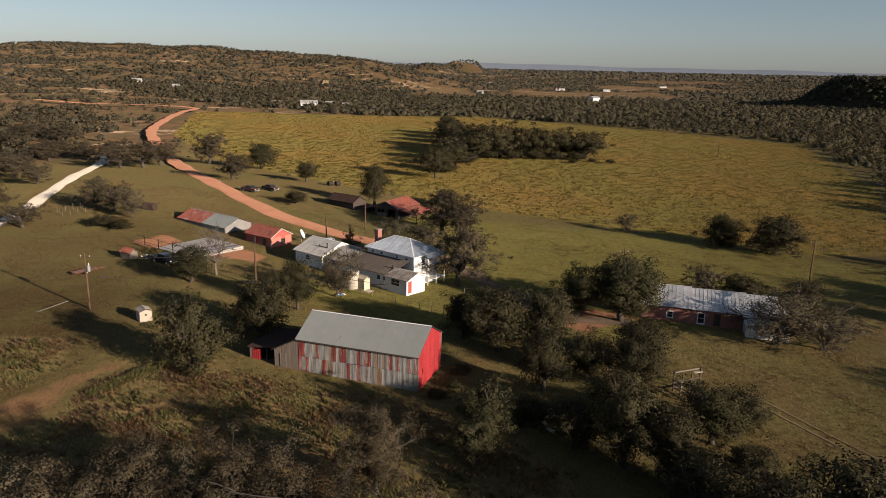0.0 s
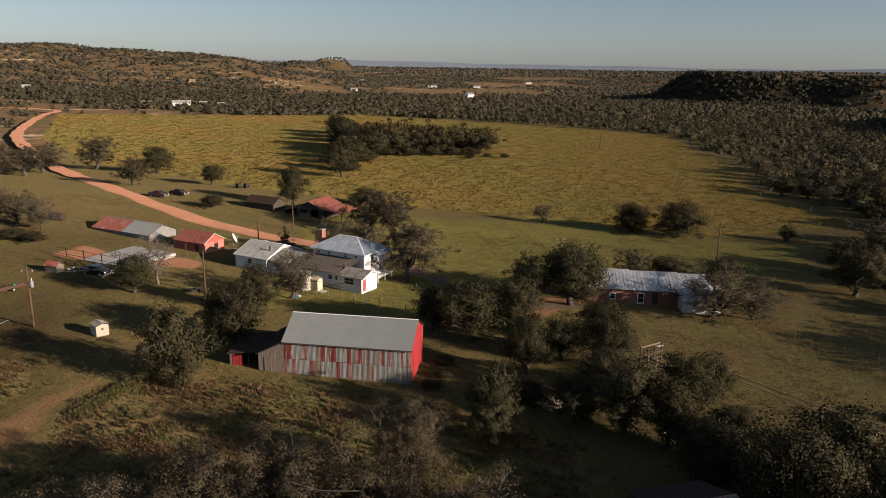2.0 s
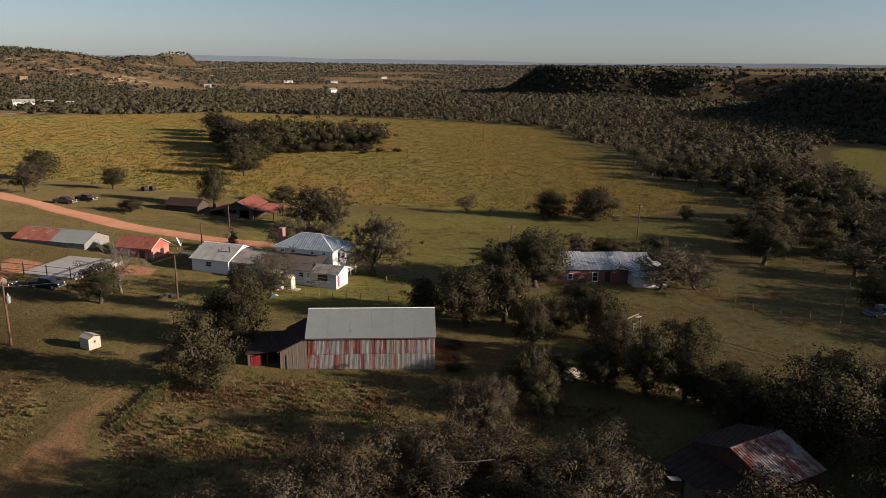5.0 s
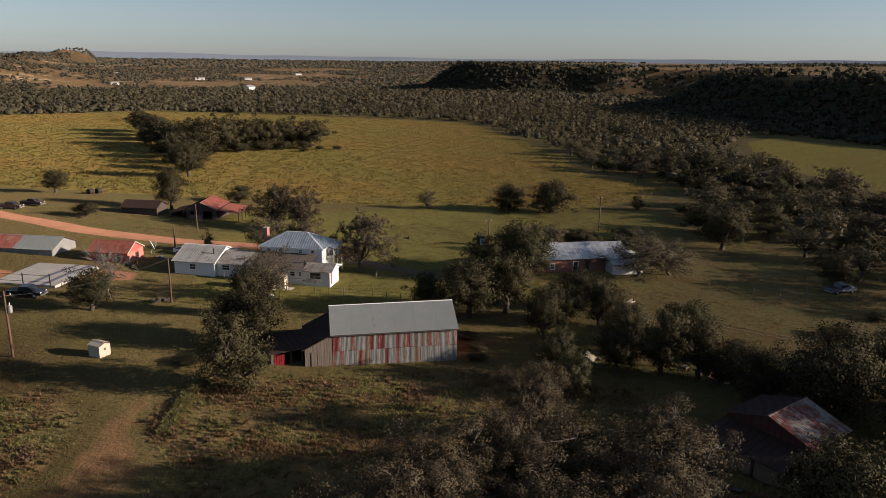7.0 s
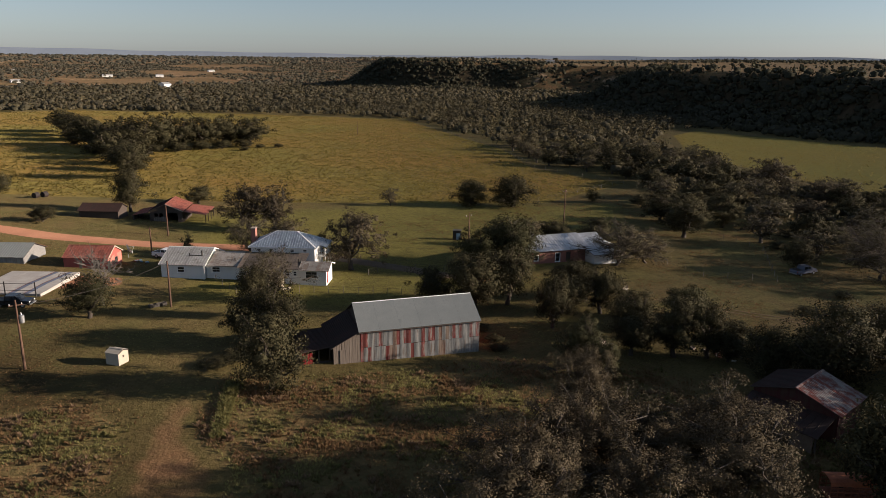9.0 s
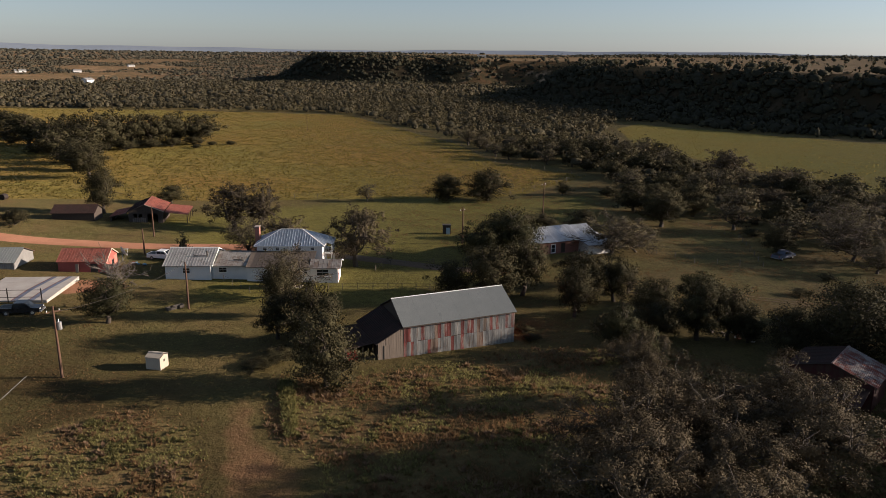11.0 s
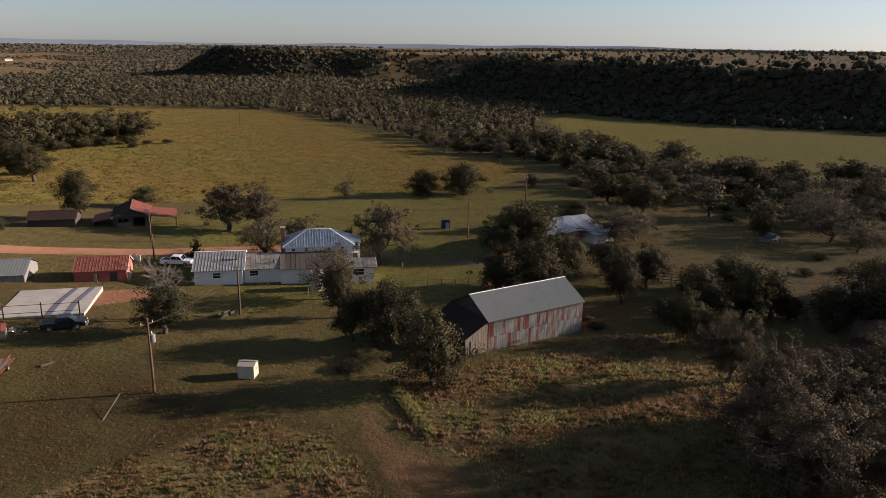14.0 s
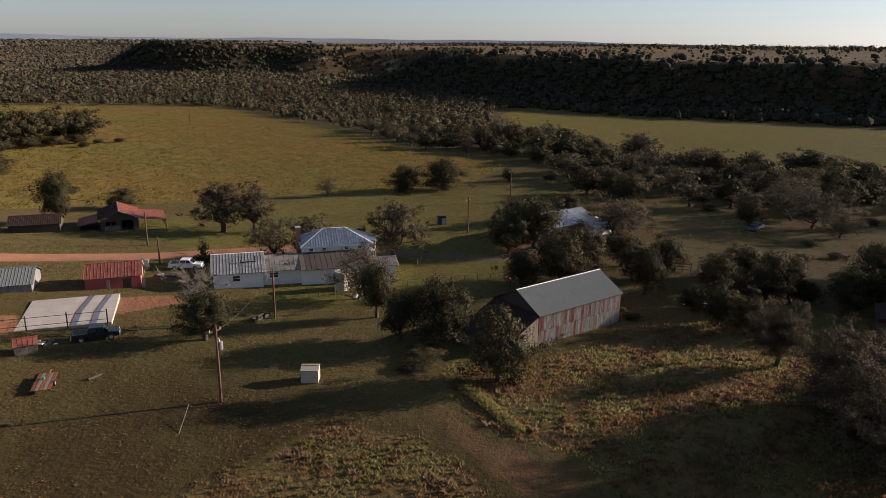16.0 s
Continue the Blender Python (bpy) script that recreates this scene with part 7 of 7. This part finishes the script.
for bx, by in ((-35.4, 229.5), (-33.2, 230.6)):
    b = thing("round_bale", on_land(bx, by, 40), "dark brown round hay bale by the field", "hay bale", "round bales")
    part("roll", Mesh().tube([(-0.75, 0, 0.75), (-0.7, 0, 0.75), (0.7, 0, 0.75), (0.75, 0, 0.75)], [0.68, 0.78, 0.78, 0.68], 16), MAT["old_truck"], b)
    part("core", Mesh().tube([(-0.78, 0, 0.75), (0.78, 0, 0.75)], [0.3, 0.3], 12), MAT["dark_wood"], b)

pl = thing("pallet", pose(14.0, 71.2, land_at(14, 71.2) + 0.25, 25, 0, 30), "pale wooden pallet leaning on rubble", "pallet")
for k in range(6):
    part("slat", Mesh().box(-0.7, 0.7, -0.75 + k * 0.26, -0.58 + k * 0.26, 0.1, 0.13), MAT["cream"], pl)
for x in (-0.6, 0.0, 0.6):
    part("runner", Mesh().box(x - 0.05, x + 0.05, -0.75, 0.72, -0.02, 0.098), MAT["old_wood"], pl)


def rubble(x, y, n, spread, mats, label, seed):
    rg = random.Random(seed)
    t = thing("scrap_heap", on_land(x, y), label, "scrap", "scrap heaps")
    for k in range(n):
        a, b, c = rg.uniform(0.15, 0.6), rg.uniform(0.1, 0.4), rg.uniform(0.06, 0.22)
        s = Mesh().prism([(-a, -b, 0), (a, -b * 0.7, 0), (a * 0.8, b, 0), (-a * 0.9, b * 0.8, 0)], (0, 0, c))
        px, py = rg.gauss(0, spread), rg.gauss(0, spread)
        part("piece", s, MAT[rg.choice(mats)], t, "", pose(px, py, land_at(x + px, y + py) - land_at(x, y) - 0.03 + 0.12 * rg.random(), rg.uniform(-14, 14), rg.uniform(-14, 14), rg.uniform(0, 360)))


rubble(13.2, 71.8, 16, 1.3, ("concrete", "old_wood", "cream", "dark_wood"), "heap of pale boards and stones under trees", 1)
rubble(4.2, 42.6, 14, 1.1, ("dark_wood", "galv", "iron", "rust"), "heap of dark scrap and pale bits", 2)
rubble(-16.2, 115.4, 8, 0.6, ("white_metal", "blue_plastic", "old_wood", "rust"), "white and blue clutter by the bare tree", 3)
rubble(-28.6, 147.0, 9, 0.9, ("blue_plastic", "rust", "iron", "galv"), "clutter behind the red shed", 4)
rubble(24.0, 60.4, 10, 1.2, ("rust", "concrete", "old_wood"), "rubble and rusty iron in the thicket", 5)
rubble(-56.0, 131.8, 7, 0.8, ("old_wood", "concrete", "white_metal"), "pale boards by the slab", 6)
rubble(8.0, 99.0, 8, 1.6, ("cream", "old_wood", "red_paint"), "pale boards behind the barn", 7)
cd = thing("crate", on_land(33.0, 65.4, 15), "dark red crate beside the wheel track", "crate")
part("box", Mesh().box(-0.7, 0.7, -0.6, 0.6, -0.1, 0.6), MAT["rust"], cd)
part("lid", Mesh().box(-0.76, 0.76, -0.66, 0.66, 0.602, 0.66), MAT["rust"], cd)
ps = thing("leaning_post", on_land(4.0, 43.5), "short pale broken post in the weeds", "post")
part("shaft", Mesh().tube([(0, 0, -0.3), (0.1, 0.05, 1.5)], [0.1, 0.07], 8), MAT["dead_bark"], ps)
st2 = thing("stump", on_land(-57.0, 118.0), "low cut log on the dry grass", "log")
part("log", Mesh().tube([(-0.8, 0, 0.12), (0.8, 0.1, 0.14)], [0.16, 0.14], 9), MAT["bark"], st2)


# ---- far houses ----
def far_house(x, y, L, W, h, turn, label, roof="white_roof", walls="white_wall"):
    gable_hut("far_house", on_land(x, y, turn), label, "house", L, W, h, h + W * 0.22, MAT[walls], MAT[roof], 3.0, over=0.4, ribs=1, low=-1.5,
              openings=dict(front=[(L * 0.2, L * 0.35, 0.9, 2.0), (L * 0.65, L * 0.8, 0.9, 2.0)]), group="far houses")


far_house(-135, 700, 16, 9, 3.0, 8, "far white farm building beyond the hay field")
far_house(-112, 704, 7, 6, 3.2, 5, "far small white shed beyond the hay field")
far_house(-96, 708, 6, 5, 2.8, 0, "far small white shed beyond the hay field")
far_house(-160, 690, 10, 8, 3.0, 20, "far brown-roofed farm building", "brown_roof", "old_wood")
far_house(200, 975, 12, 10, 5.0, 30, "far white house among the valley trees")
far_house(60, 1270, 14, 8, 3.0, 10, "far pale building in the valley", "white_roof")
far_house(230, 1500, 18, 8, 3.0, -5, "far long pale building in the valley", "white_roof")
far_house(330, 1515, 14, 8, 3.0, -5, "far long pale building in the valley", "white_roof")
far_house(120, 1900, 14, 9, 3.5, 15, "far pale building in the valley", "white_roof")
far_house(560, 1900, 16, 9, 3.5, 5, "far pale building in the valley", "white_roof")
far_house(-330, 900, 10, 8, 3.2, 30, "far pale house on the dry slope", "white_roof")
far_house(-420, 1000, 12, 9, 3.2, 10, "far pale house on the dry slope", "white_roof")
far_house(880, 1000, 16, 8, 4.0, -40, "far white barn on the high ground")
strip("clearing", [(-186, 1170), (-193, 1225), (-199, 1270)], 10, MAT["tan_earth"], "pale cleared strip running up the far slope", 0.4, "track")
